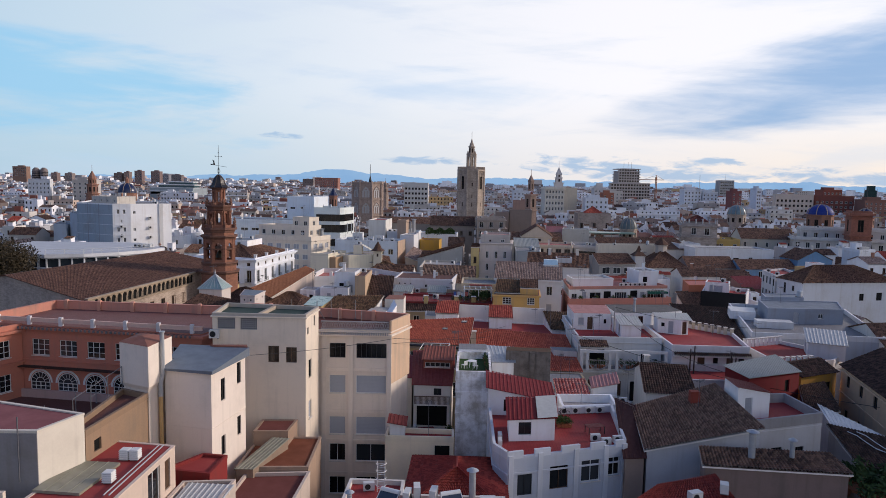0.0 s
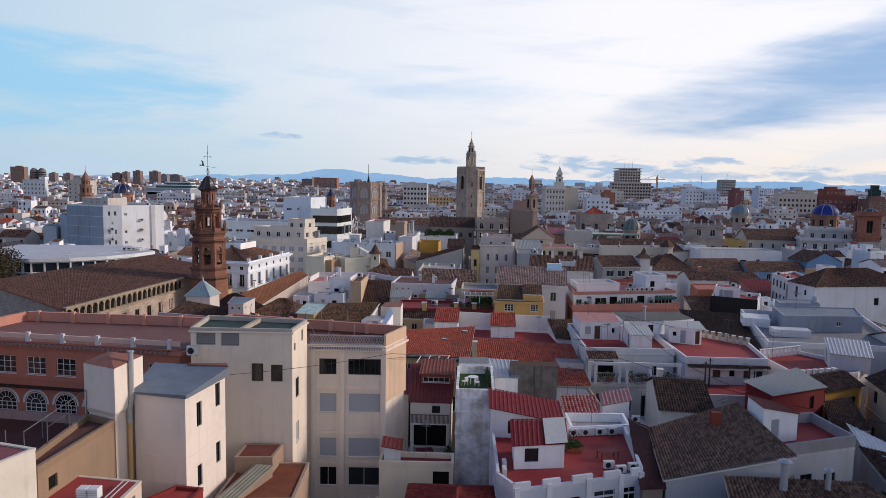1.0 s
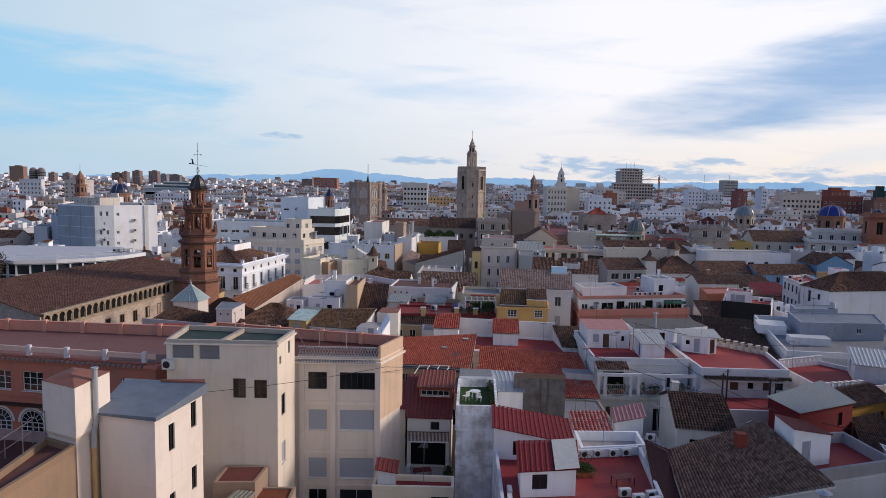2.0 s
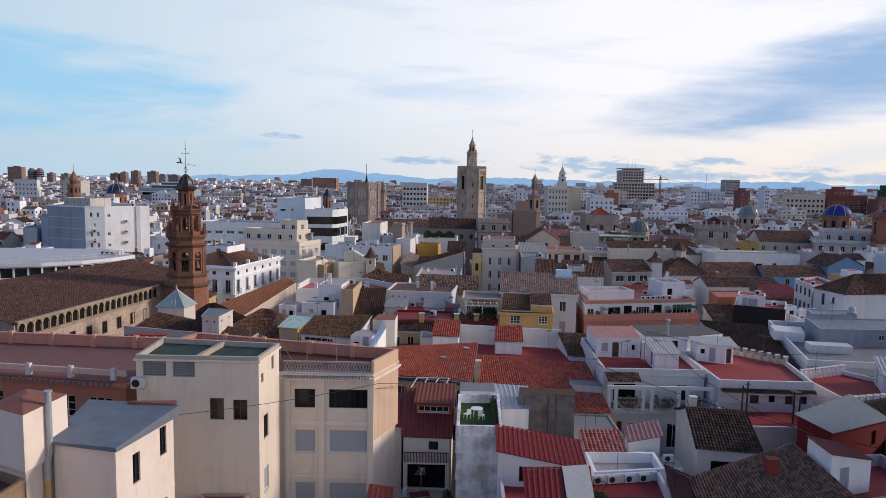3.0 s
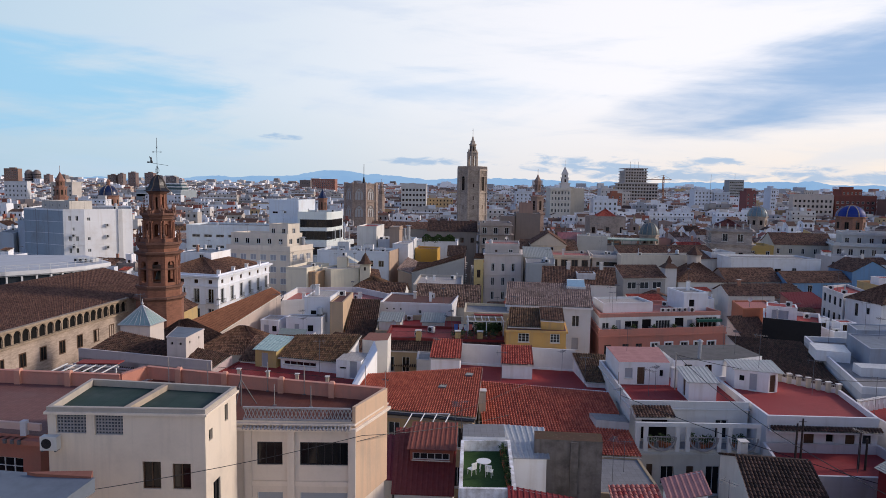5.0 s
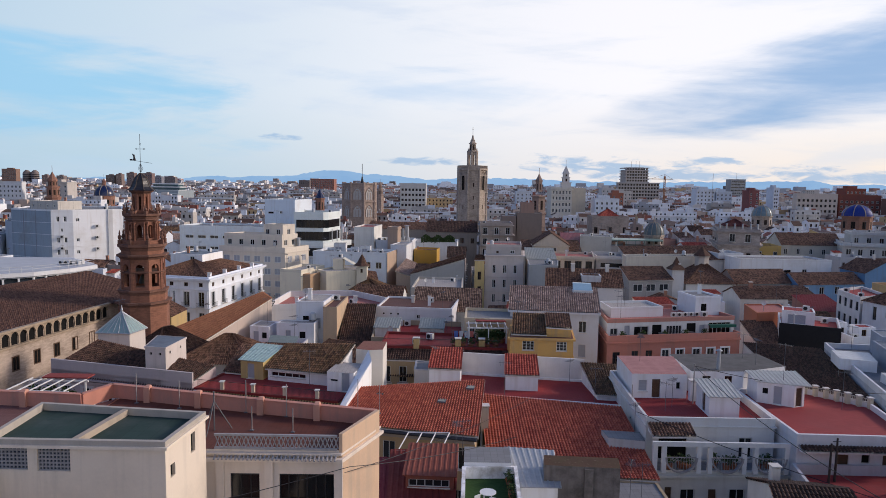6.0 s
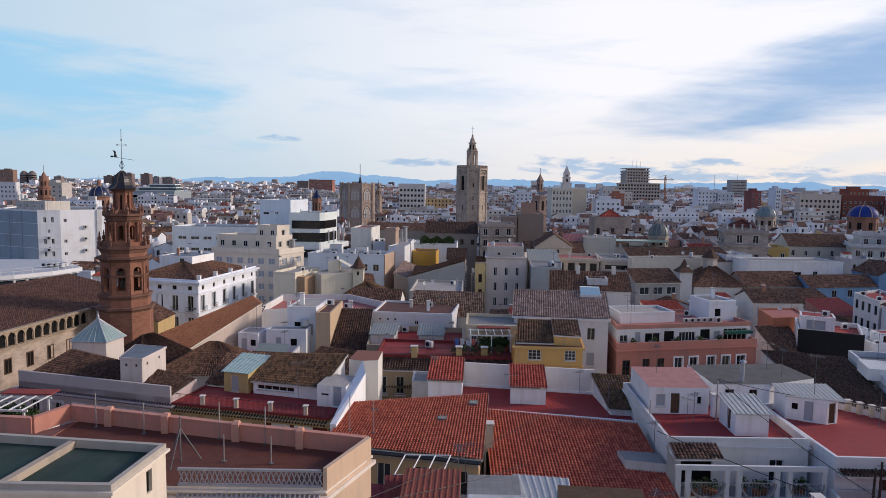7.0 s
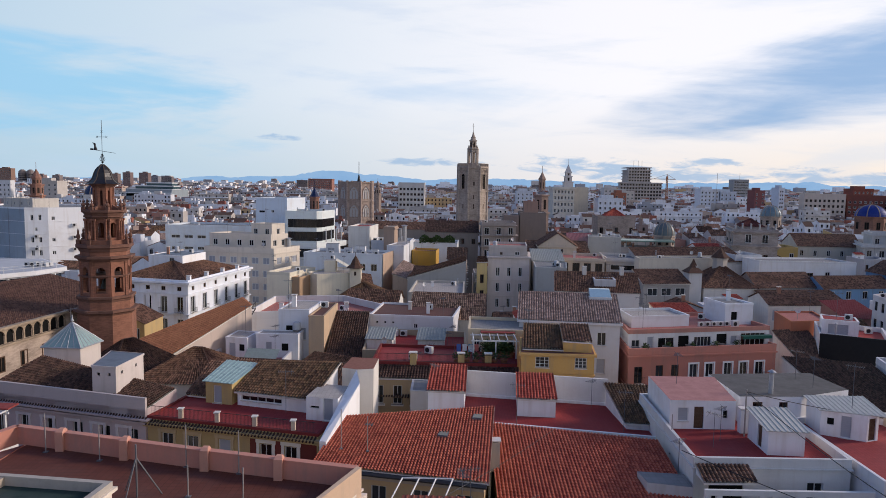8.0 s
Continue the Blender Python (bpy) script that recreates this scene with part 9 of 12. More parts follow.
    house("plain_grey_slope", "grey rendered house with one long brown slope", "house", [(-8.4, 190.0), (4.4, 188.6), (4.6, 198.0), (-7.4, 199.0)], [20.6, 24.6, 24.8, 21.0], (0.40, 0.395, 0.37), roof="shed", tile=BROWN_TILE, fine=4, over=0.1, wins={0: [(5.2, 18.6, 1.1, 1.7, "white")]}, near=False)
    house("grey_low_wing", "low grey wing with stained coping", "house", [(-8.0, 200.0), (4.0, 199.0), (4.4, 210.0), (-7.0, 211.0)], 19.0, (0.36, 0.35, 0.33), roof="gable", ridge=21.4, tile=DARK_TILE, fine=4, near=False)
    # cream apartments and the black-banded offices
    W2 = lambda L, n, zs: grid(1.2, L - 1.2, n, zs, 1.9, 1.7, "blind")
    house("cream_apartments", "cream apartment house with rows of white-shuttered windows", "apartment house", [(-62.0, 214.0), (-43.0, 209.6), (-38.6, 219.0), (-58.0, 224.0)], 24.0, (0.72, 0.64, 0.53), floor=PALE_FLOOR, par=0.7, near=False, wins={0: W2(19.5, 6, (20.6, 17.3, 14.0, 10.7)), 1: W2(10.4, 3, (20.6, 17.3, 14.0, 10.7))}, cornice=[(23.2, 0.25, 0.25)])
    house("cream_top_storey", "cream set-back top storey with small windows", "apartment house", [(-61.4, 216.4), (-44.4, 212.4), (-41.4, 217.6), (-57.6, 222.4)], 27.4, (0.72, 0.64, 0.53), floor=PALE_FLOOR, par=0.6, base=24.0, near=False, wins={0: grid(1.0, 16.0, 5, (24.9,), 1.3, 1.6, "white"), 1: grid(.8, 5, 2, (24.9,), 1.2, 1.6, "white")})
    house("cream_lift_tower", "cream lift room above the apartments", "rooftop hut", [(-50.0, 214.6), (-44.4, 213.2), (-42.0, 217.0), (-47.6, 218.6)], 30.4, (0.72, 0.64, 0.53), floor=PALE_FLOOR, par=0.3, base=27.4, near=False, wins={0: grid(.6, 5, 2, (27.9,), 1.2, 1.5, "white"), 1: grid(.5, 4, 1, (27.9,), 1.1, 1.5, "white")})
    flue(-41.0, 217.0, 24.0, 2.6, 0.5)
    th = house("office_block", "white office block with black window bands", "office building", [(-52.6, 262.0), (-42.4, 262.0), (-41.0, 264.0), (-38.8, 276.0), (-52.0, 277.0)], 31.6, (0.74, 0.80, 0.78), floor=GREY_FLOOR, par=0.5, near=False)
    for z, h in ((26.7, 2.7), (22.3, 3.0), (17.6, 3.4), (13.6, 3.0)):
        s = Soup()
        s.prism([(0.9, -0.14), (10.24, -0.14), (11.74, 1.94), (13.7, 13.0), (13.3, 13.0), (11.4, 2.1), (10.1, 0.1), (0.9, 0.1)], z, z + h)
        b = part("window_band", s, plain("black_glass", (0.012, 0.012, 0.013), 0.10, 0, 0.05), th, "black glazed window band")
        for k in range(7):
            s = Soup()
            u = 1.2 + k * 1.42
            s.box(u, -0.2, z + 0.05, u + 0.09, -0.13, z + h - 0.05)
            part("mullion", s, plain("dark_frame", (0.04, 0.035, 0.03), 0.5, 0, 0.1), b)
    th = house("office_balconies", "white wide office balcony storey", "office building", [(-53.0, 259.6), (-42.0, 259.6), (-34.6, 275.0), (-38.0, 277.0), (-40.6, 264.0), (-42.4, 261.8), (-53.0, 261.8)], 20.6, (0.76, 0.80, 0.78), floor=GREY_FLOOR, par=1.1, near=False)
    s = Soup()
    s.prism([(-0.1, -0.1), (11.1, -0.1), (18.6, 15.4), (18.2, 15.6), (10.7, 0.4), (-0.1, 0.4)], 17.2, 19.9)
    part("shaded_band", s, plain("black_glass", (0.012, 0.012, 0.013), 0.10, 0, 0.05), th, "dark glazing under the balcony")
    for k in range(4):
        s = Soup()
        s.box(12.8 + k * 1.3, 6.4 + k * 2.6, 20.6, 13.1 + k * 1.3, 6.7 + k * 2.6, 26.0)
        part("column", s, WHITE_FRAME, th)
    house("white_tall_house", "tall white plain house with pipes and roof mast", "house", [(-67.4, 280.0), (-55.6, 277.0), (-52.0, 290.0), (-64.0, 294.0)], 35.4, (0.74, 0.80, 0.86), floor=GREY_FLOOR, par=0.5, near=False, wins={0: [(1.4, 30.6, 2.2, 0.7, "hole"), (6.0, 26.0, 1.2, 1.2, "dark"), (6.0, 30.6, 1.2, 1.0, "dark")]})
    house("white_low_offices", "low white offices with row of wide windows", "office building", [(-92.0, 262.0), (-54.0, 258.0), (-53.2, 272.0), (-90.0, 278.0)], 26.4, (0.70, 0.76, 0.80), floor=GREY_FLOOR, par=0.6, near=False, wins={0: grid(2, 36, 8, (22.6, 18.8), 3.0, 1.1, "dark")})
    house("white_mid_house", "white plain house with red roof edge", "house", [(-27.2, 229.0), (-21.4, 229.8), (-20.2, 242.0), (-26.0, 242.6)], 29.0, (0.74, 0.72, 0.67), floor=RED_FLOOR, par=0.4, near=False, wins={1: W(12, 2, (25, 21.5), 0.8, 1.4)})
    house("brown_mid_tower", "bare tan lift tower with flat cap", "rooftop hut", [(-16.9, 224.0), (-14.0, 223.6), (-13.4, 229.0), (-16.4, 229.4)], 29.6, (0.40, 0.29, 0.22), floor=PALE_FLOOR, par=0.2, near=False, cornice=[(29.0, 0.4, 0.2)])
    house("white_clutter_house", "white house with roof tanks and pipes", "house", [(-21.0, 230.4), (-17.2, 230.0), (-10.0, 229.2), (-9.6, 240.0), (-20.0, 241.0)], 24.8, (0.70, 0.72, 0.75), floor=GREY_FLOOR, par=0.7, near=False, wins={0: W(11, 3, (21.6,), 1.0, 1.3, "hole")})
    for k in range(7):
        ac_box("air_conditioner", -20.0 + k * 1.4, 232 + (k % 3), 24.81, 1.1, 0.7, 1.2, rz=k * 40)
    flue(-11.7, 231.0, 12.0, 17.6, 0.55)
    flue(-12.9, 232.0, 24.0, 4.6, 0.3)
    house("chapel_row", "low tan chapel roofs beside the cathedral", "church", [(-30.0, 286.0), (8.0, 284.0), (9.0, 298.0), (-29.0, 300.0)], 25.0, (0.40, 0.33, 0.27), roof="gable", ridge=27.4, tile=BROWN_TILE, near=False, fine=3, pitch=0.5)
    # beige town houses round the narrow street
    TAKEN.append((-50.0, 148.0, -36.0, 172.0, [(-50.0, 148.0), (-36.0, 148.0), (-36.0, 172.0), (-50.0, 172.0)]))
    TAKEN.append((-52.0, 163.0, -35.0, 209.0, [(-46.0, 163.0), (-35.0, 163.0), (-39.4, 209.0), (-44.6, 209.0)]))
    TAKEN.append((4.7, 186.0, 7.0, 258.0, [(4.7, 186.0), (6.9, 186.0), (9.6, 258.0), (6.6, 258.0)]))
    TAKEN.append((3.4, 146.0, 8.8, 188.0, [(6.8, 146.0), (9.0, 146.0), (6.9, 188.0), (4.7, 188.0)]))
    house("beige_town_house", "beige town house with dark upright windows", "house", [(9.6, 195.2), (19.0, 195.0), (20.4, 208.0), (10.4, 208.0)], 25.0, (0.66, 0.58, 0.53), floor=PALE_FLOOR, par=0.1, near=False, wins={0: grid(1.8, 7.9, 3, (20.6, 17.0, 13.4), 0.95, 2.1, "white"), 3: grid(1.0, 12, 4, (20.4, 16.8, 13.2), 1.0, 2.3, "dark+rail")}, cornice=[(24.8, 0.25, 0.3), (19.6, 0.15, 0.12), (16.0, 0.15, 0.12)])
    house("beige_attic", "beige attic with a small skylight hatch and terrace", "attic", [(9.9, 197.6), (18.7, 197.4), (19.6, 207.6), (10.6, 207.6)], 27.0, (0.54, 0.49, 0.45), floor=PINK_FLOOR, par=0.5, base=25.0, near=False, wins={0: [(6.0, 25.2, 1.2, 0.9, "dark"), (2.6, 25.3, 0.6, 0.6, "hole")]})
    house("yellow_corner_house", "narrow dull yellow house at the street corner", "house", [(7.0, 193.0), (9.4, 193.6), (9.9, 206.0), (7.9, 206.0)], 23.9, (0.52, 0.41, 0.19), roof="shed", tile=BROWN_TILE, near=False, wins={0: grid(.6, 1.9, 1, (19.2, 15.6, 12.2), .9, 2.0, "black"), 3: grid(1, 11, 3, (19.2, 15.6), 1.0, 2.0, "dark+rail")}, fine=4, over=0.1)
    house("street_left_house", "dark old street house with tiled roof", "house", [(0.4, 212.0), (5.2, 212.0), (6.0, 230.0), (0.8, 230.0)], 22.4, (0.30, 0.25, 0.22), roof="gable", ridge=24.6, tile=DARK_TILE, near=False, wins={0: W(4.8, 2, (19, 15.4), 1.0, 2.0, "black"), 1: W(17, 4, (19, 15.4), 1.0, 2.0, "dark+rail")}, fine=4)
    house("peeled_house", "grey house with peeling stained party wall", "house", [(19.4, 187.0), (26.0, 186.2), (28.0, 198.0), (20.4, 199.0)], 23.6, (0.40, 0.42, 0.42), floor=GREY_FLOOR, par=0.2, near=False)
    house("ribbed_shed", "low shed with pale ribbed sheet roof", "shed", [(20.4, 200.0), (27.6, 199.2), (28.4, 210.0), (21.2, 211.0)], [23.8, 23.8, 25.6, 25.6], (0.46, 0.42, 0.38), roof="shed", sheet=plain("aged_sheet", (0.28, 0.30, 0.28), 0.6, 0.1), near=False)
    th = house("gable_town_house", "cream town house with pediment gable and big window", "house", [(24.6, 221.0), (34.6, 220.4), (36.6, 234.0), (25.6, 235.0)], 25.4, (0.62, 0.53, 0.41), roof="gable_y", ridge=28.8, tile=BROWN_TILE, near=False, wins={0: [(3.6, 22.2, 3.0, 2.6, "grid"), (0.9, 22.0, 1.2, 1.7, "blind"), (7.6, 22.0, 1.2, 1.7, "blind")]}, fine=4, cornice=[(25.1, 0.25, 0.3)])
    s = Soup()
    s.prism([(4.7, -0.12), (5.3, -0.12), (5.3, 0.05), (4.7, 0.05)], 26.9, 27.5)
    part("round_vent", s, plain("black_panel", (0.012, 0.012, 0.014), 0.6, 0, 0.1), th)
    for x0, x1 in ((21.6, 24.5), (34.8, 38.2)):
        house("gable_wing", "cream side wing with low tiled slope", "house", [(x0, 221.6), (x1, 221.2), (x1 + 1, 232.0), (x0 + 1, 232.6)], [23.6, 23.6, 26.0, 26.0], (0.62, 0.53, 0.41), roof="shed", tile=BROWN_TILE, near=False, fine=4, wins={0: [(0.9, 20.8, 1.1, 2.0, "brown")]})
    house("red_glass_attic", "dark red attic with roof windows", "attic", [(35.0, 234.6), (42.0, 233.6), (43.0, 242.0), (36.0, 243.0)], [25.0, 25.0, 27.6, 27.6], (0.30, 0.05, 0.05), roof="shed", sheet=plain("red_sheet", (0.26, 0.035, 0.04), 0.45, 0, 0.2), near=False)
    house("cream_link_house", "cream house with brown shuttered windows", "house", [(27.6, 206.0), (38.4, 204.4), (40.4, 216.0), (29.0, 218.0)], 23.5, (0.62, 0.51, 0.39), floor=PINK_FLOOR, par=0.5, near=False, wins={0: grid(0.6, 10.4, 4, (20.6,), 1.7, 2.2, "brown")}, cornice=[(23.2, 0.25, 0.25)])
    house("market_hall", "low white hall with long glazed strips", "hall", [(40.6, 212.0), (56.0, 208.6), (58.0, 222.0), (42.0, 226.0)], 22.8, (0.60, 0.56, 0.52), floor=GREY_FLOOR, par=0.7, near=False, wins={0: [(1.0, 20.4, 13.0, 1.4, "dark")]}, cornice=[(22.6, 0.5, 0.4)])
    house("pale_box_house", "plain pale rooftop box", "rooftop hut", [(40.0, 232.0), (49.0, 230.4), (50.4, 238.0), (41.6, 240.0)], 27.2, (0.50, 0.49, 0.45), floor=GREY_FLOOR, par=0.2, near=False)
    th = house("glass_canopy_house", "house with long green glazed roof canopy", "house", [(52.0, 247.6), (69.6, 246.0), (71.0, 254.0), (53.0, 256.0)], 22.8, (0.40, 0.36, 0.32), floor=GREY_FLOOR, par=0.4, near=False)
    s = Soup()
    s.prism([(0.2, 0.2), (17.4, -1.4), (18.6, 6.2), (1.2, 8.0)], 24.9, 25.25)
    for k in range(7):
        x, y = 0.3 + k * 2.84, 0.25 - k * 0.26
        s.bar((x, y, 22.8), (x, y, 24.95), 0.08)
    part("canopy", s, plain("green_frame", (0.20, 0.30, 0.25), 0.4, 0.2, 0.2), th, "pale green glazed canopy")
    house("stone_palace", "grey stone palace with balconies and deep cornices", "palace", [(83.6, 238.4), (94.6, 234.2), (100.0, 248.0), (88.0, 254.0)], 29.0, stone((0.42, 0.36, 0.32), 0.6), floor=PALE_FLOOR, par=0.9, near=False, wins={0: [(3.2, 25.9, 1.7, 2.5, "white+rail"), (7.6, 25.9, 1.7, 2.5, "white+rail"), (3.4, 20.6, 1.2, 2.6, "hole"), (8.2, 20.6, 1.2, 2.0, "hole")], 3: W(16, 3, (25.9,), 1.4, 2.5, "dark+rail")}, cornice=[(29.0, 0.3, 0.9), (28.6, 0.35, 0.5), (24.9, 0.35, 0.9), (24.4, 0.5, 0.4)])
    house("palace_attic", "stone palace attic with dark red glazed hip roof", "attic", [(86.6, 241.0), (92.6, 238.8), (95.6, 246.6), (89.2, 250.0)], 30.4, stone((0.42, 0.36, 0.32), 0.6), roof="hip", ridge=32.6, tile=roof_tiles((0.17, 0.055, 0.048), (0.10, 0.035, 0.03)), base=29.0, fine=4)
    for u in (0.03, 0.2, 0.4, 0.6, 0.8, 0.97):
        flue(83.9 + 10.5 * u, 238.9 - 4.1 * u, 29.9, 1.3, 0.22)
    house("long_low_white", "long low white wall with small barred windows", "house", [(78.4, 210.2), (105.4, 214.6), (104.0, 226.0), (78.0, 219.0)], [23.2, 22.6, 22.6, 23.2], (0.78, 0.78, 0.78), floor=GREY_FLOOR, par=0.4, near=False, wins={0: [(9.6, 19.6, 2.0, 0.8, "hole"), (13.2, 19.6, 2.0, 0.8, "hole"), (18.6, 18.6, 1.4, 2.0, "dark")]})
    house("white_yard_box", "low white yard walls beside the long wall", "house", [(76.6, 220.0), (84.0, 221.0), (83.4, 230.0), (76.0, 229.0)], 23.0, (0.68, 0.68, 0.68), floor=GREY_FLOOR, par=1.0, near=False)
    house("long_left_white", "long cream wall over brown roofs", "house", [(45.6, 200.6), (67.4, 204.6), (67.0, 210.0), (46.0, 206.0)], 24.3, (0.66, 0.60, 0.50), floor=GREY_FLOOR, par=0.4, near=False)
    house("wall_slope", "brown tiled slope behind the cream wall", "house", [(50.0, 214.0), (80.0, 220.0), (79.0, 232.0), (50.0, 226.0)], [22.0, 22.0, 25.0, 25.0], OFFW, roof="shed", tile=BROWN_TILE, fine=3, pitch=0.4, near=False)
    # low tiled roofs in front of the long white wall
    house("tile_row_west", "low house with brown roof and small windows", "house", [(71.6, 196.0), (86.6, 199.0), (86.0, 208.6), (71.0, 206.6)], 18.6, (0.36, 0.35, 0.34), roof="gable", ridge=21.6, tile=BROWN_TILE, fine=3, pitch=0.36, near=False, wins={0: grid(2.0, 14, 4, (16.8,), 1.8, 1.2, "dark")})
    house("blue_house", "sky blue house with white shutters and brown roof", "house", [(87.0, 196.0), (105.0, 199.4), (104.4, 208.6), (86.8, 206.4)], 18.6, (0.20, 0.36, 0.56), roof="gable", ridge=21.0, tile=BROWN_TILE, fine=3, pitch=0.36, near=False, wins={0: grid(1.5, 16, 4, (16.2,), 1.4, 1.9, "white")})
    house("blue_side_house", "blue gabled house with small white window", "house", [(105.6, 200.0), (117.0, 202.0), (116.0, 213.0), (105.6, 211.0)], 21.2, (0.17, 0.31, 0.50), roof="gable_y", ridge=24.0, tile=BROWN_TILE, fine=3, pitch=0.36, near=False)
    house("front_slope_house", "low house with long mossy tiled slope", "house", [(70.0, 184.6), (88.0, 187.4), (87.4, 195.2), (69.6, 193.0)], [16.2, 16.2, 18.6, 18.6], (0.36, 0.30, 0.26), roof="shed", tile=BROWN_TILE, fine=3, pitch=0.36, near=False)
    house("red_net_house", "low house with crimson canopy roof", "house", [(78.0, 172.0), (86.0, 173.4), (85.4, 182.0), (77.6, 180.6)], [16.4, 16.4, 18.6, 18.6], (0.40, 0.20, 0.16), roof="shed", sheet=plain("crimson_sheet", (0.22, 0.018, 0.022), 0.6, 0, 0.2), near=False)
    # church with the tent roof and its lantern
    house("tent_roof_church", "small church with low tent-shaped tiled roof", "church", [(58.2, 193.0), (70.4, 193.4), (70.8, 206.6), (58.6, 206.2)], 18.9, OFFW, roof="hip", ridge=23.8, tile=BROWN_TILE, fine=4, near=False)
    th = house("church_lantern", "eight-sided pale lantern with tiled cap", "lantern", ngon(64.4, 200.0, 1.75, 8), 25.2, (0.50, 0.44, 0.38), floor=PALE_FLOOR, par=0.0, base=21.0, near=False, cornice=[(24.9, 0.2, 0.2)])
    s = Soup()
    p0 = [(x - 66.15, y - 200.0) for x, y in ngon(64.4, 200.0, 2.2, 8)]
    p1 = [(x - 66.15, y - 200.0) for x, y in ngon(64.4, 200.0, 0.12, 8)]
    s.frustum(p0, 4.25, p1, 6.4)
    part("cap", s, BROWN_TILE, th)
    th = house("pointed_hut", "white hut with pointed tiled cap", "rooftop hut", [(54.6, 192.4), (57.6, 192.8), (57.4, 196.0), (54.4, 195.6)], 22.4, (0.66, 0.64, 0.62), floor=PALE_FLOOR, par=0.0, near=False)
    s = Soup()
    s.frustum([(-.4, -.4), (3.4, 0), (3.2, 4.0), (-.6, 3.6)], 22.4, [(.8, 1.0), (2.2, 1.1), (2.1, 2.4), (.7, 2.3)], 23.6)
    s.frustum([(.8, 1.0), (2.2, 1.1), (2.1, 2.4), (.7, 2.3)], 23.6, [(1.4, 1.7), (1.5, 1.7), (1.5, 1.8), (1.4, 1.8)], 25.4)
    part("cap", s, BROWN_TILE, th)
    house("gallery_house", "low house with dark gallery under a tiled slope", "house", [(43.6, 189.6), (54.4, 191.4), (54.0, 199.0), (43.4, 197.6)], [20.0, 20.0, 22.4, 22.4], (0.40, 0.38, 0.36), roof="shed", tile=BROWN_TILE, fine=3, pitch=0.36, near=False, wins={0: grid(1.0, 10, 3, (17.4,), 2.4, 1.8, "dark")})
    house("gable_roof_house", "tan house with brown gable roof and white side", "house", [(118.0, 268.0), (138.0, 266.0), (142.0, 282.0), (121.0, 285.0)], 22.6, (0.52, 0.50, 0.44), roof="gable", ridge=26.4, tile=BROWN_TILE, near=False, fine=3, pitch=0.4, wins={0: W(20, 5, (19.4,), 1.2, 2.0)})
    house("yellow_balcony_house", "ochre house with arched terrace and black railings", "house", [(106.0, 262.0), (114.0, 260.0), (116.0, 272.0), (108.0, 274.0)], 22.0, (0.52, 0.36, 0.12), floor=BROWN_FLOOR, par=0.8, near=False, wins={0: W(8, 2, (18.6,), 1.3, 2.3, "dark+rail")})
    house("long_right_palace", "long pale stone palace with balustraded terrace and rows of windows", "palace", [(132.0, 255.0), (180.0, 237.0), (186.0, 257.0), (140.0, 275.0)], 24.0, (0.56, 0.55, 0.52), floor=GREY_FLOOR, par=0.9, near=False, wins={0: W(51, 15, (20.6, 16.4), 1.5, 2.2), 3: W(21, 6, (20.6, 16.4), 1.3, 2.0)}, cornice=[(23.6, 0.4, 0.7), (19.4, 0.3, 0.5), (15.4, 0.2, 0.3)])
    house("palace_top_storey", "set-back pale top storey behind the palace terrace", "palace", [(136.0, 257.6), (180.0, 241.4), (184.0, 254.0), (141.0, 270.0)], 27.6, (0.62, 0.61, 0.58), floor=PALE_FLOOR, par=0.6, base=24.0, near=False, wins={0: W(47, 13, (24.4,), 1.4, 2.0, "white")}, cornice=[(27.3, 0.25, 0.4)])
    house("stone_block", "old stone block with dark windows and roof balustrade", "palace", [(62.0, 318.0), (78.0, 320.0), (79.0, 334.0), (63.0, 334.0)], 28.6, stone((0.36, 0.30, 0.26), 0.6), floor=PALE_FLOOR, par=1.0, near=False, wins={0: W(16, 3, (22.4, 18), 1.5, 2.6, "black")})
    house("stone_block_roof", "pink hipped roof on the stone block", "attic", [(66.0, 322.0), (74.0, 322.0), (75.0, 331.0), (67.0, 331.0)], 29.6, (0.45, 0.25, 0.22), roof="hip", ridge=32.6, tile=RED_TILE, base=28.6, fine=4)
    house("brown_high_block", "bare brown rendered high block", "house", [(25.6, 277.0), (34.6, 276.0), (36.0, 290.0), (26.4, 291.0)], 31.8, (0.25, 0.20, 0.17), floor=PALE_FLOOR, par=0.4, near=False)
    house("brown_low_block", "bare brown rendered block with chimneys", "house", [(20.0, 276.0), (25.2, 276.0), (25.8, 290.0), (20.6, 290.0)], 30.8, (0.27, 0.21, 0.18), floor=PALE_FLOOR, par=0.4, near=False)
    house("lift_tower", "bare brown lift tower", "rooftop hut", [(27.2, 280.0), (32.2, 279.6), (32.6, 286.0), (27.6, 286.0)], 35.8, (0.36, 0.23, 0.18), floor=PALE_FLOOR, par=0.2, base=31.8, near=False)
    house("balcony_house", "tan house with long balconies and roof plants", "house", [(11.4, 258.0), (22.4, 258.6), (22.6, 272.0), (11.6, 272.0)], 28.6, (0.38, 0.32, 0.28), floor=PALE_FLOOR, par=0.9, near=False, wins={0: W(11, 3, (25.6, 22.0, 18.4), 1.5, 2.3, "dark+rail")}, cornice=[(28.4, 0.2, 0.5), (25.2, 0.2, 0.8), (21.6, 0.2, 0.8)])
    house("old_brown_palace", "old brown palace with tiled roof and garden windows", "palace", [(-7.0, 266.0), (10.6, 265.0), (11.0, 281.0), (-6.6, 282.0)], 25.6, (0.30, 0.25, 0.21), roof="gable", ridge=29.0, tile=DARK_TILE, near=False, wins={0: W(17.6, 5, (21.8,), 1.2, 1.8, "black")}, fine=3, pitch=0.5)
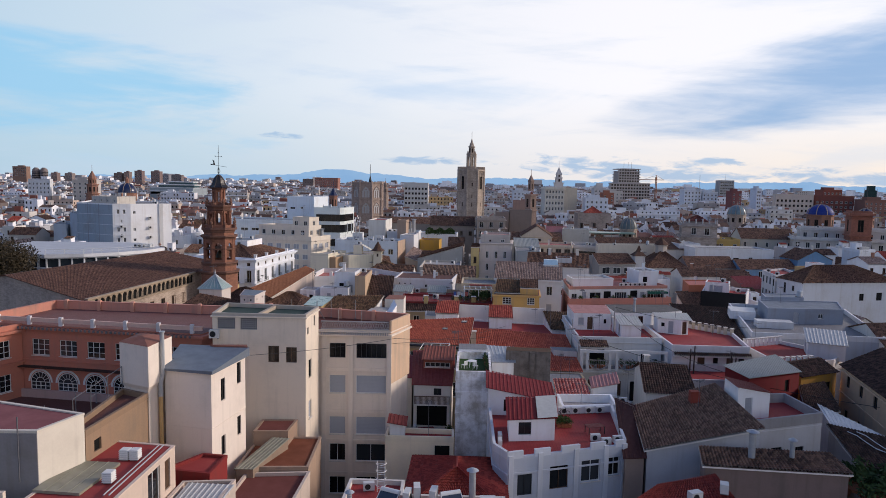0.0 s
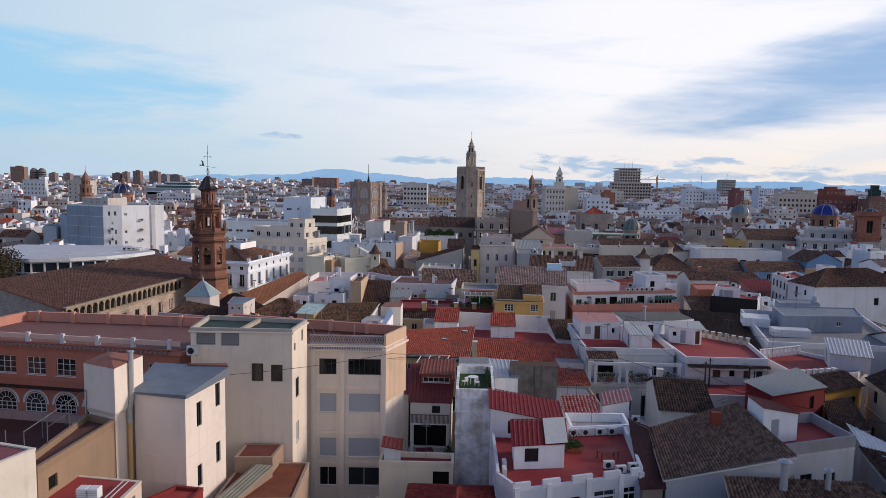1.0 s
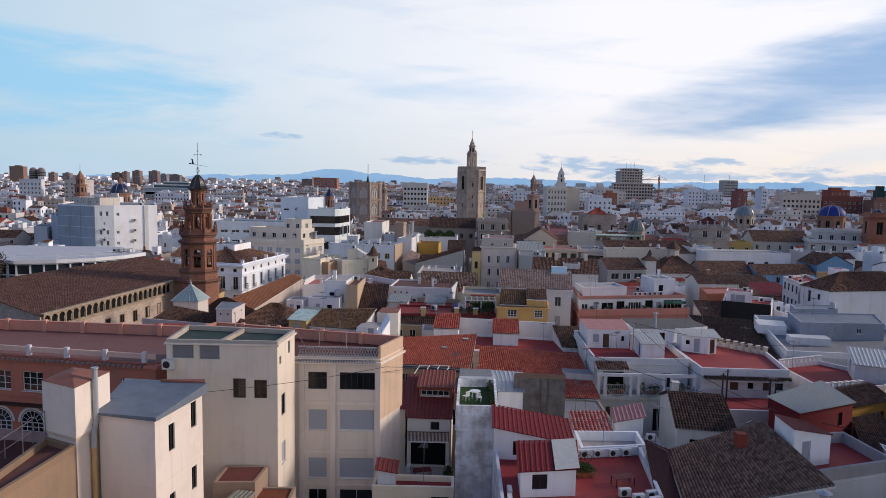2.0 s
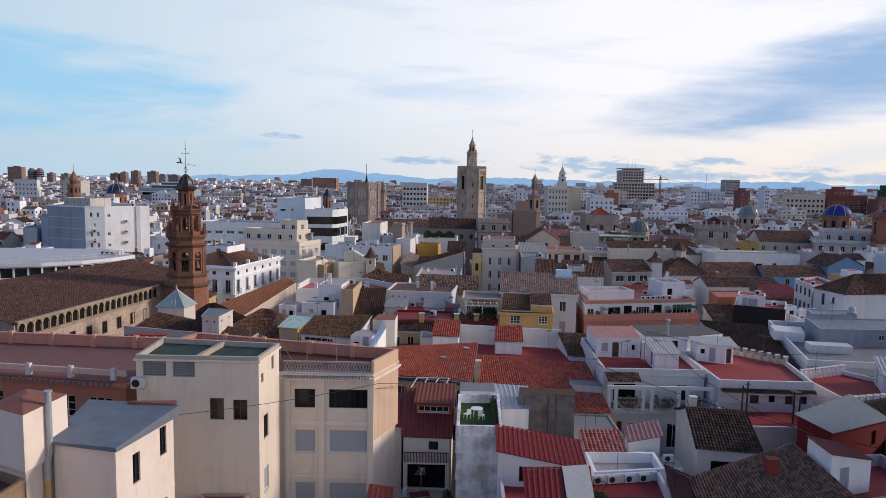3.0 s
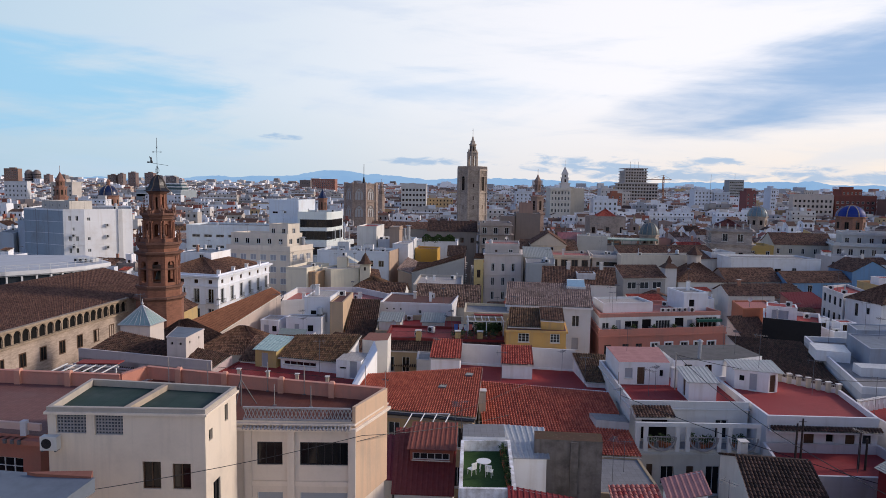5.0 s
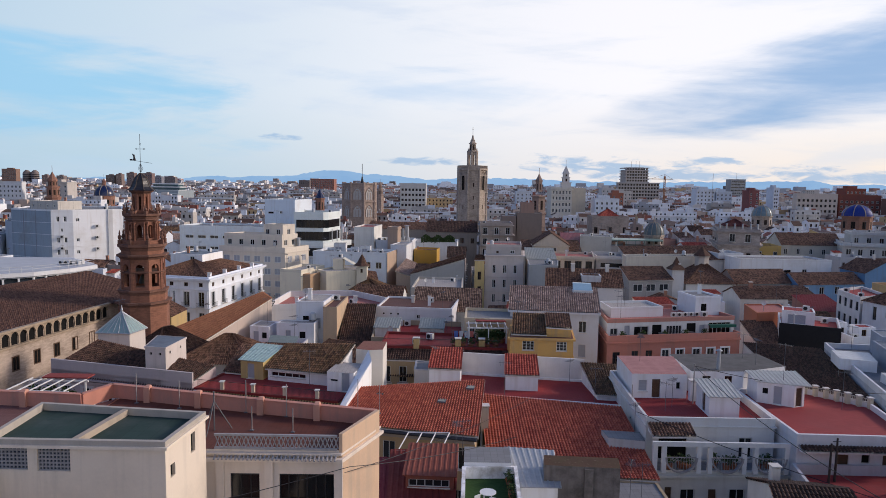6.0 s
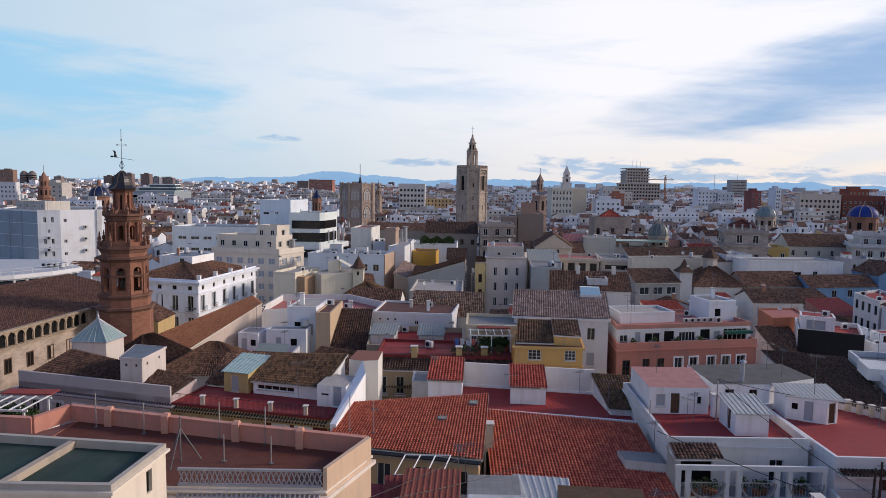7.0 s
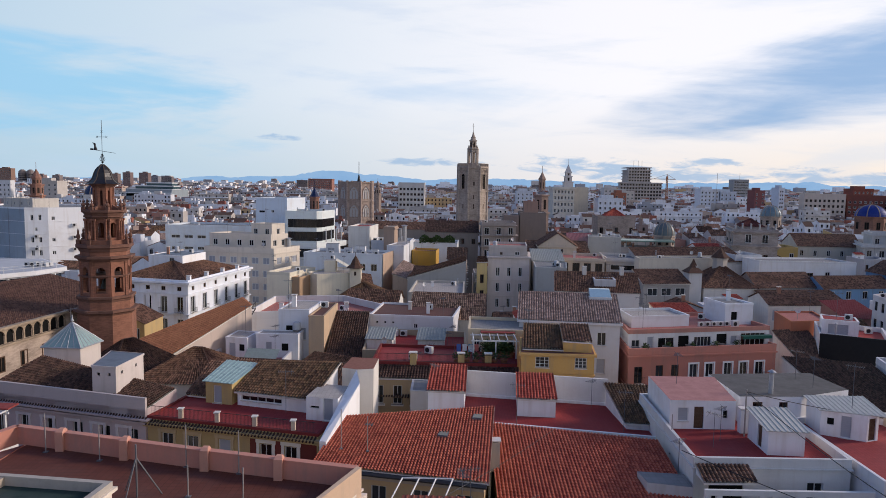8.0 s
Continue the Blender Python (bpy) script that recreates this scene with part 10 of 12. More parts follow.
    house("hedge_terrace", "white house with a dense green hedge on its terrace", "house", [(-10.4, 245.0), (3.4, 244.0), (4.0, 256.0), (-10.0, 257.0)], 23.6, (0.70, 0.73, 0.75), floor=PALE_FLOOR, par=0.3, near=False)
    s = Soup()
    rnd = random.Random(4)
    for k in range(1300):
        x = rnd.uniform(-8, 2.6)
        c = Vector((x, rnd.uniform(244.4, 246.4), rnd.uniform(23.5, 25.6 + 0.5 * math.sin(x * 1.7))))
        u = Vector((rnd.uniform(-1, 1), rnd.uniform(-1, 1), rnd.uniform(-1, 1))).normalized() * 0.32
        v = u.cross(Vector((0.3, 1, 0.2))).normalized() * 0.18
        s.face([c - u, c + v, c + u, c - v])
    tagged(new("hedge", s.mesh("hedge", plain("leaf", (0.05, 0.085, 0.025), 0.7, 0, 0.3, 6))), "dense dark green hedge on a white terrace", "hedge", kind="stuff")


def terrace_pergola(x, y, z):
    th = thing("pergola", "white painted pergola frame with a red awning strip", "pergola", x, y, z)
    for px in (0, 2.6, 5.0):
        for py in (0, 3.2):
            s = Soup()
            s.box(px - 0.07, py - 0.07, 0, px + 0.07, py + 0.07, 2.35)
            part("post", s, WHITE_FRAME, th)
    for py in (0, 3.2):
        s = Soup()
        s.box(-0.3, py - 0.06, 2.35, 5.3, py + 0.06, 2.5)
        part("beam", s, WHITE_FRAME, th)
    for k in range(6):
        s = Soup()
        s.box(k * 1.0 - 0.04, -0.3, 2.5, k * 1.0 + 0.04, 3.6, 2.6)
        part("rafter", s, WHITE_FRAME, th)
    s = Soup()
    s.prism([(1.0, 3.3), (5.2, 3.3), (5.2, 4.6), (1.0, 4.6)], 2.62, 2.72)
    part("awning", s, plain("red_canvas", (0.30, 0.06, 0.05), 0.85), th, "faded red canvas awning")


def clothes_line(x, y, z):
    th = thing("clothes_line", "washing line with blue and white laundry on a terrace", "clothes line", x, y, z)
    for px in (0, 3.0):
        s = Soup()
        s.bar((px, 0, 0), (px, 0, 1.9), 0.03)
        part("post", s, STEEL, th)
    s = Soup()
    s.bar((0, 0, 1.85), (3.0, 0, 1.8), 0.012, sides=4)
    part("line", s, STEEL, th)
    for k, c in enumerate(((0.10, 0.16, 0.42), (0.62, 0.62, 0.64), (0.12, 0.30, 0.45), (0.50, 0.16, 0.14))):
        s = Soup()
        u = 0.2 + k * 0.7
        for i in range(4):
            a, b = u + i * 0.13, u + (i + 1) * 0.13
            ya, yb = 0.03 * math.sin(i * 2.1), 0.03 * math.sin((i + 1) * 2.1)
            s.face([(a, ya, 0.9 + 0.1 * (k % 2)), (b, yb, 0.9 + 0.1 * (k % 2)), (b, 0.01, 1.82), (a, 0.01, 1.82)])
        part("cloth", s, plain("cloth", c, 0.9, 0, 0.1), th)


def dome(name, label, x, y, r, z0, zb, zt, col, drum, ribs=8, lantern=2.0):
    TAKEN.append((x - r, y - r, x + r, y + r, ngon(x, y, r, 8)))
    th = thing(name, label, "dome", x, y, 0)
    s = Soup()
    s.prism(ngon(0, 0, r * 0.97, 8, math.pi / 8), 0, zb)
    part("drum", s, drum, th)
    s = Soup()
    s.prism(ngon(0, 0, r * 1.08, 8, math.pi / 8), zb - 0.5, zb + 0.004)
    part("cornice", s, drum, th)
    s = Soup()
    n = 24
    prof = [(r * math.cos(a), zb + (zt - zb) * math.sin(a)) for a in (math.pi / 2 * k / 9 for k in range(10))]
    for (r0, a), (r1, b) in zip(prof, prof[1:]):
        s.frustum(ngon(0, 0, max(r0, 0.05), n), a, ngon(0, 0, max(r1, 0.05), n), b, caps=False)
    me = s.mesh("shell", col)
    me.polygons.foreach_set("use_smooth", [True] * len(me.polygons))
    part("shell", me, None, th)
    for k in range(ribs):
        s = Soup()
        a = 2 * math.pi * k / ribs
        for (r0, z_0), (r1, z_1) in zip(prof, prof[1:]):
            s.bar((r0 * math.cos(a), r0 * math.sin(a), z_0), (r1 * math.cos(a), r1 * math.sin(a), z_1), r * 0.035, sides=5)
        part("rib", s, plain("pale_rib", (0.34, 0.28, 0.22), 0.7), th)
    for k in range(8):
        wo = new("window", small_window(r * 0.28, r * 0.5, "hole"))
        wo.parent = th
        a = math.pi / 4 * k - math.pi / 2
        p = Vector((math.cos(a), math.sin(a))) * (r * 0.97 * math.cos(math.pi / 8) + 0.04)
        wo.matrix_basis = pose(p.x, p.y, zb - r * 0.9, 0, 0, math.degrees(a) + 90) @ pose(-r * 0.14, 0, 0)
    s = Soup()
    q = lantern / 3.5
    s.prism(ngon(0, 0, q, 8), zt - 0.2, zt + lantern * 0.55)
    s.frustum(ngon(0, 0, q * 1.3, 8), zt + lantern * 0.55, ngon(0, 0, 0.08, 8), zt + lantern)
    s.bar((0, 0, zt + lantern), (0, 0, zt + lantern * 1.6), 0.09)
    part("lantern", s, drum, th)


def spire_tower(name, label, x, y, r, stages, mat_, n=8, cap=None, rot=math.pi / 8):
    """A slim tower: stages of (radius, z0, z1), each with a cornice and openings."""
    TAKEN.append((x - r, y - r, x + r, y + r, ngon(x, y, r, 8)))
    th = thing(name, label, "church tower", x, y, 0)
    for k, (rr, z0, z1) in enumerate(stages):
        s = Soup()
        s.prism(ngon(0, 0, rr, n, rot), z0, z1)
        part("stage", s, mat_, th)
        s = Soup()
        s.prism(ngon(0, 0, rr * 1.16, n, rot), z1 - 0.35, z1 + 0.25)
        part("cornice", s, mat_, th)
        if k:
            for i in range(n):
                a = rot + math.pi / n + 2 * math.pi * i / n
                rad = rr * math.cos(math.pi / n)
                w = rr * 0.34
                h = (z1 - z0) * 0.55
                wo = new("window", small_window(w, h, "hole"))
                wo.parent = th
                wo.matrix_basis = pose(rad * math.cos(a), rad * math.sin(a), z0 + (z1 - z0) * 0.18, 0, 0, math.degrees(a) + 90) @ pose(-w / 2, -0.04, 0)
    rr, z0, z1 = stages[-1]
    s = Soup()
    ct = cap or mat_
    s.frustum(ngon(0, 0, rr * 1.1, n, rot), z1 + 0.25, ngon(0, 0, rr * 0.55, n, rot), z1 + rr * 1.1)
    s.frustum(ngon(0, 0, rr * 0.55, n, rot), z1 + rr * 1.1, ngon(0, 0, 0.08, n, rot), z1 + rr * 2.1)
    s.bar((0, 0, z1 + rr * 2), (0, 0, z1 + rr * 3.6), 0.09)
    part("cap", s, ct, th)
    return th


def cathedral():
    st = stone((0.50, 0.41, 0.33), 0.6)
    cx, cy = 12.2, 366.0
    TAKEN.append((cx - 9, cy - 9, cx + 9, cy + 9, ngon(cx, cy, 9, 8)))
    TAKEN.append((-60, 392, -37, 416, ngon(-48.6, 404, 11, 8)))
    TAKEN.append((-51, 126, -40, 138, ngon(-45.6, 132, 5, 8)))
    th = thing("cathedral_tower", "massive octagonal stone cathedral tower with slim belfry spire", "church tower", cx, cy, 0)
    rot = math.pi / 8 + radians(4)
    R = 7.3
    s = Soup()
    s.prism(ngon(0, 0, R, 8, rot), 0, 50.2)
    part("shaft", s, st, th)
    for x, y in ngon(0, 0, R, 8, rot):
        s = Soup()
        s.prism(ngon(x, y, 0.55, 6), 0, 50.6)
        s.frustum(ngon(x, y, 0.75, 6), 38.2, ngon(x, y, 0.55, 6), 39.6)
        part("buttress", s, st, th)
    for z, h, o in ((27.6, 0.5, 0.45), (38.4, 0.55, 0.5), (46.6, 0.35, 0.35), (49.4, 0.8, 0.6)):
        s = Soup()
        s.prism(ngon(0, 0, R + o, 8, rot), z, z + h)
        part("string_course", s, st, th)
    rad = R * math.cos(math.pi / 8) + 0.03
    for k in range(8):
        a = rot + math.pi / 8 + 2 * math.pi * k / 8
        m = pose(rad * math.cos(a), rad * math.sin(a), 0, 0, 0, math.degrees(a) + 90)
        diag = k % 2 == 0
        holes = [(1.7, 5.9, 39.7)] if diag else [(0.7, 1.9, 41.2), (0.5, 1.8, 35.0), (0.5, 2.2, 30.4)]
        if diag:
            holes += [(0.5, 2.2, 30.4)]
        for w, h, z in holes:
            wo = new("window", small_window(w, h, "hole"))
            wo.parent = th
            wo.matrix_basis = m @ pose(-w / 2, -0.05, z)
            if h > 5:
                s = Soup()
                n = 8
                arc = [(w / 2 * math.cos(math.pi * i / n), h + w * 0.75 * math.sin(math.pi * i / n)) for i in range(n + 1)]
                s.face([(x, -0.06, q) for x, q in arc])
                part("arch_head", s, DARK, wo).matrix_basis = pose(w / 2, 0, 0)
                s = Soup()
                for (x0, q0), (x1, q1) in zip([(w / 2, 0)] + arc, arc + [(-w / 2, 0)]):
                    s.bar((x0 * 1.2, -0.12, q0), (x1 * 1.2, -0.12, q1), 0.16, sides=5)
                s.bar((-w * 0.75, -0.12, h + 0.6), (0, -0.12, h + 3.4), 0.13, sides=5)
                s.bar((w * 0.75, -0.12, h + 0.6), (0, -0.12, h + 3.4), 0.13, sides=5)
                part("gable_moulding", s, st, wo).matrix_basis = pose(w / 2, 0, 0)
        # blind tracery on the top storey
        s = Soup()
        for u in (-2.3, -1.55, 1.55, 2.3) if diag else (-2.2, -1.3, 1.3, 2.2):
            s.box(u - 0.11, -0.14, 38.9, u + 0.11, 0.02, 48.4)
            s.bar((u - 0.35, -0.08, 47.8), (u, -0.08, 48.8), 0.1, sides=4)
            s.bar((u + 0.35, -0.08, 47.8), (u, -0.08, 48.8), 0.1, sides=4)
        if not diag:
            for i in range(10):
                a0, a1 = math.tau * i / 10, math.tau * (i + 1) / 10
                s.bar((0.9 * math.cos(a0), -0.08, 45.4 + 0.9 * math.sin(a0)), (0.9 * math.cos(a1), -0.08, 45.4 + 0.9 * math.sin(a1)), 0.14, sides=4)
        part("tracery", s, st, th).matrix_basis = m
    s = Soup()
    pts = ngon(0, 0, R + 0.35, 8, rot)
    for k in range(8):
        a, b = Vector(pts[k]), Vector(pts[(k + 1) % 8])
        for i in range(12):
            p = a.lerp(b, (i + 0.5) / 12)
            s.box(p.x - 0.15, p.y - 0.15, 50.2, p.x + 0.15, p.y + 0.15, 51.5)
    inner = ngon(0, 0, R + 0.05, 8, rot)
    for z in (50.2, 51.35):
        for k in range(8):
            s.prism([pts[k], pts[(k + 1) % 8], inner[(k + 1) % 8], inner[k]], z, z + 0.3)
    part("balustrade", s, st, th)
    # slim open belfry in two tiers and a cone
    s = Soup()
    piers = ngon(0, 0, 2.25, 6, 0.3)
    for x, y in piers:
        s.prism(ngon(x, y, 0.62, 6, 0.3), 50.2, 58.2)
    s.prism(ngon(0, 0, 2.5, 6, 0.3), 50.2, 52.0)
    s.prism(ngon(0, 0, 2.55, 6, 0.3), 56.9, 58.4)
    s.prism(ngon(0, 0, 3.0, 6, 0.3), 58.3, 58.8)
    for x, y in ngon(0, 0, 2.3, 6, 0.3):
        s.frustum(ngon(x, y, 0.32, 6), 58.8, ngon(x, y, 0.05, 6), 60.4)
    s.prism(ngon(0, 0, 1.65, 6, 0.3), 58.8, 62.3)
    s.prism(ngon(0, 0, 2.05, 6, 0.3), 62.2, 62.7)
    s.frustum(ngon(0, 0, 1.55, 6, 0.3), 62.7, ngon(0, 0, 1.05, 6, 0.3), 64.0)
    s.prism(ngon(0, 0, 1.25, 6, 0.3), 63.9, 64.2)
    s.frustum(ngon(0, 0, 0.9, 6, 0.3), 64.2, ngon(0, 0, 0.35, 6, 0.3), 66.0)
    s.frustum(ngon(0, 0, 0.5, 8), 66.0, ngon(0, 0, 0.1, 8), 66.7)
    s.bar((0, 0, 66.4), (0, 0, 70.6), 0.09)
    s.bar((-0.5, 0, 69.4), (0.5, 0, 69.4), 0.07)
    part("belfry_spire", s, st, th, "slim open stone belfry with iron cross")
    for k in range(6):
        a = 0.3 + math.pi / 6 + 2 * math.pi * k / 6
        rr = 1.65 * math.cos(math.pi / 6) + 0.03
        wo = new("window", small_window(0.8, 2.3, "hole"))
        wo.parent = th
        wo.matrix_basis = pose(rr * math.cos(a), rr * math.sin(a), 59.3, 0, 0, math.degrees(a) + 90) @ pose(-0.4, -0.05, 0)
    # lantern tower with traceried windows
    th = thing("crossing_lantern", "octagonal stone crossing lantern with tall traceried windows", "church tower", -48.6, 404.0, 0)
    st2 = stone((0.44, 0.34, 0.28), 0.6)
    pale = plain("alabaster", (0.52, 0.51, 0.49), 0.6, 0, 0.2, 0.8)
    R = 9.2
    s = Soup()
    s.prism(ngon(0, 0, R, 8, math.pi / 8), 0, 42.4)
    part("body", s, st2, th)
    s = Soup()
    for x, y in ngon(0, 0, R, 8, math.pi / 8):
        s.prism(ngon(x, y, 0.7, 6), 0, 42.9)
    for z in (22.4, 32.0, 41.7):
        s.prism(ngon(0, 0, R + 0.5, 8, math.pi / 8), z, z + 0.7)
    part("mouldings", s, st2, th)
    for k in range(8):
        a = math.pi / 4 + 2 * math.pi * k / 8
        rad = R * math.cos(math.pi / 8) + 0.05
        for z in (24.0, 33.4):
            s = Soup()
            w = 4.6
            arch = [(-w / 2, 0), (w / 2, 0), (w / 2, 3.8), (w * 0.3, 5.4), (0, 6.6), (-w * 0.3, 5.4), (-w / 2, 3.8)]
            s.face([(x, 0, h) for x, h in arch], 0)
            for x in (-w / 2, -w / 6, w / 6, w / 2):
                s.box(x - 0.16, -0.25, 0, x + 0.16, 0.05, 3.9, 1)
            for (x0, h0), (x1, h1) in zip(arch[2:], arch[3:]):
                s.bar((x0, -0.1, h0), (x1, -0.1, h1), 0.25, 1, 5)
            s.bar((-0.8, -0.1, 4.5), (0.8, -0.1, 5.2), 0.16, 1, 4)
            s.bar((0.8, -0.1, 4.5), (-0.8, -0.1, 5.2), 0.16, 1, 4)
            o = new("window", s.mesh("window", pale, st2))
            o.parent = th
            o.matrix_basis = pose(rad * math.cos(a), rad * math.sin(a), z, 0, 0, math.degrees(a) + 90)
    s = Soup()
    s.bar((1.5, 0, 42.4), (1.5, 0, 53), 0.15)
    s.frustum(ngon(1.5, 0, 1.0, 6), 42.4, ngon(1.5, 0, 0.3, 6), 46)
    part("mast", s, IRON, th)


def skyline_landmarks():
    brick = stone((0.32, 0.165, 0.115), 0.35)
    pale = stone((0.46, 0.37, 0.30), 0.5)
    blue = plain("blue_tiles", (0.012, 0.022, 0.075), 0.3, 0, 0.3, 3)
    bright = plain("cobalt_tiles", (0.018, 0.040, 0.23), 0.55, 0, 0.3, 2)
    teal = plain("teal_tiles", (0.16, 0.24, 0.27), 0.35, 0, 0.4, 1)
    dome("blue_dome", "dark blue tiled church dome on a brick drum", -248.0, 517.0, 7.0, 0, 30.9, 38.4, blue, brick, 8, 4.8)
    dome("cobalt_dome", "bright cobalt tiled dome with pale ribs", 199.0, 359.0, 6.7, 0, 29.8, 35.2, bright, stone((0.30, 0.155, 0.105), 0.4), 8, 1.4)
    dome("teal_dome", "blue and white striped church dome", 172.0, 400.0, 5.2, 0, 27.6, 33.2, teal, pale, 12, 1.2)
    dome("grey_dome", "grey-green ribbed church dome", 69.6, 257.0, 3.3, 0, 26.4, 30.6, plain("lead", (0.13, 0.16, 0.16), 0.5, 0.1, 0.3, 1), pale, 12, 1.2)
    dome("far_right_dome", "small blue tiled dome on a brick drum", 236.0, 380.0, 4.6, 0, 28.0, 33.0, blue, brick, 8, 1.4)
    spire_tower("brick_tower", "slim brown brick church tower with pointed cap", -180.0, 338.0, 3, [(3.0, 0, 34.0), (2.6, 34.2, 38.6), (1.9, 38.8, 41.6)], brick)
    spire_tower("stone_tower", "slim baroque stone tower with small lantern", 41.0, 334.0, 3, [(3.6, 0, 30), (3.3, 30.2, 37.6), (1.6, 39.6, 44.4)], stone((0.40, 0.28, 0.22), 0.4), 6)
    spire_tower("pale_tower", "slim pale church tower in the distance", -48.8, 520.0, 2.4, [(2.6, 0, 34), (2.1, 34.2, 38.6), (1.2, 38.8, 41.4)], stone((0.40, 0.30, 0.24), 0.5), 8)
    spire_tower("far_tower", "small brick church turret with dark blue cap", -58.7, 342.0, 3, [(3.0, 0, 28.6), (2.1, 28.8, 35.0)], brick, 8, cap=blue)
    th = house("brick_bell_tower", "squat square brick tower with arched openings", "church tower", [(146.4, 243.0), (153.0, 241.4), (155.0, 248.4), (148.4, 250.2)], 34.6, stone((0.33, 0.135, 0.09), 0.35), floor=BROWN_FLOOR, par=0.6, near=False,
               wins={0: [(2.2, 27.6, 2.0, 4.4, "hole")], 3: [(2.4, 27.6, 2.0, 4.4, "hole")]}, cornice=[(33.6, 0.9, 0.8), (32.6, 0.3, 0.4), (26.0, 0.5, 0.5), (24.6, 0.4, 0.3)])
    s = Soup()
    s.prism(offset([(0, 0), (6.6, -1.6), (8.6, 5.4), (2.0, 7.2)], 0.25), 0, 24.4)
    part("stone_base", s, stone((0.40, 0.38, 0.37), 0.5), th, "grey ashlar base")
    W = lambda L, n, zs, w=1.6, h=1.8, st="dark": grid(0.9, L - 0.9, n, zs, w, h, st)
    house("hotel_tower", "tall tan stepped tower block with rows of windows", "tower block", [(176.0, 700.0), (197.5, 700.0), (197.5, 722.0), (176.0, 722.0)], 58.5, (0.52, 0.46, 0.42), floor=PALE_FLOOR, par=1.0, near=False, wins={0: W(22, 8, [48 + 2.8 * k for k in range(5)] , 1.7, 1.7, "black")}, cornice=[(46.9 + 2.8 * k, 0.8, 0.9) for k in range(6)])
    house("hotel_block", "tan tower block base with rows of windows", "tower block", [(166.6, 694.0), (207.0, 694.0), (207.0, 699.5), (166.6, 699.5)], 46.0, (0.48, 0.43, 0.40), floor=PALE_FLOOR, par=1.0, near=False, wins={0: W(41, 14, [24 + 3.3 * k for k in range(7)], 1.9, 1.8, "black")}, cornice=[(22.8 + 3.3 * k, 0.8, 0.8) for k in range(8)])
    house("hotel_penthouse", "narrow top storeys of the tan tower", "tower block", [(179.5, 703.0), (194.0, 703.0), (194.0, 718.0), (179.5, 718.0)], 61.4, (0.52, 0.46, 0.42), floor=PALE_FLOOR, par=0.6, base=58.5, near=False, wins={0: W(14.5, 5, (59.2,), 1.6, 1.4, "black")})
    for x in (182.6, 187.0, 190.6):
        slim_post(x, 706.0, 61.4, 7.0, 0.15)
    for x, y, z, h in ((230.5, 620.0, 20.0, 35.0), (330.0, 806.0, 52.0, 8.0)):
        slim_post(x, y, z, h, 0.16)
    house("grey_tower", "white and grey slab tower block", "tower block", [(321.0, 800.0), (338.0, 800.0), (340.0, 818.0), (323.0, 818.0)], 52.0, (0.34, 0.34, 0.34), floor=PALE_FLOOR, par=1.0, near=False, wins={0: W(17, 7, [30 + 3.2 * k for k in range(7)], 2.2, 1.6, "dark")})
    house("bank_building", "pale ornate bank building with corner tower", "office building", [(69.0, 480.0), (83.0, 481.0), (83.0, 500.0), (69.0, 500.0)], 40.5, (0.66, 0.62, 0.54), floor=PALE_FLOOR, par=1.0, near=False, wins={0: W(14, 6, (37.0, 33.2, 29, 25), 1.2, 2.2, "dark")}, cornice=[(36.2, 0.3, 0.3), (40.0, 0.5, 0.7), (32.2, 0.25, 0.3)])
    spire_tower("bank_tower", "white stepped corner tower of the bank", 79.0, 484.0, 3, [(4.2, 40.5, 44.6), (3.1, 44.8, 48.2), (2.5, 48.4, 50.8)], plaster((0.66, 0.62, 0.58)), 4, rot=math.pi / 4)
    house("bank_annex", "plain cream bank side block", "office building", [(83.2, 482.0), (92.4, 483.0), (92.4, 500.0), (83.2, 500.0)], 40.8, (0.60, 0.52, 0.40), floor=PALE_FLOOR, par=0.5, near=False)
    house("ministry", "long tan building with rows of dark windows", "office building", [(252.0, 519.0), (279.0, 515.0), (283.0, 540.0), (262.0, 545.0)], 38.6, (0.58, 0.49, 0.42), floor=PALE_FLOOR, par=0.8, near=False, wins={0: W(27, 9, (33.6, 29.8, 26, 22), 1.5, 1.8, "black")})
    house("red_block", "dark red brick apartment block", "apartment block", [(283.0, 520.0), (310.0, 515.0), (312.0, 535.0), (285.0, 540.0)], 38.0, (0.20, 0.07, 0.055), floor=PALE_FLOOR, par=0.8, near=False, wins={0: W(27, 8, (33, 29.4, 26), 1.7, 1.7, "white")})
    house("red_office", "red brick office with white cornices", "office building", [(-248.0, 1250.0), (-206.0, 1250.0), (-206.0, 1280.0), (-248.0, 1280.0)], 49.0, (0.34, 0.16, 0.125), floor=PALE_FLOOR, par=0.8, near=False, wins={0: W(50, 14, (45, 41, 37, 33), 2.0, 1.7, "white")}, cornice=[(48.4, 0.6, 0.6), (43.6, 0.5, 0.4)])
    house("white_grid_block", "white apartment block with grid of dark windows", "apartment block", [(-37.0, 560.0), (-17.0, 560.0), (-17.0, 580.0), (-37.0, 580.0)], 42.2, (0.60, 0.58, 0.54), floor=PALE_FLOOR, par=0.8, near=False, wins={0: W(20, 7, (37, 33, 29, 25), 1.7, 1.8, "black")})
    house("white_far_pair", "white apartment towers at the town's edge", "apartment block", [(-328.0, 522.0), (-309.0, 519.0), (-316.0, 535.0), (-334.0, 539.0)], 39.4, (0.66, 0.66, 0.66), floor=PALE_FLOOR, par=0.8, near=False, wins={0: W(19, 6, (35.6, 32.4, 29), 1.3, 1.7, "dark")})
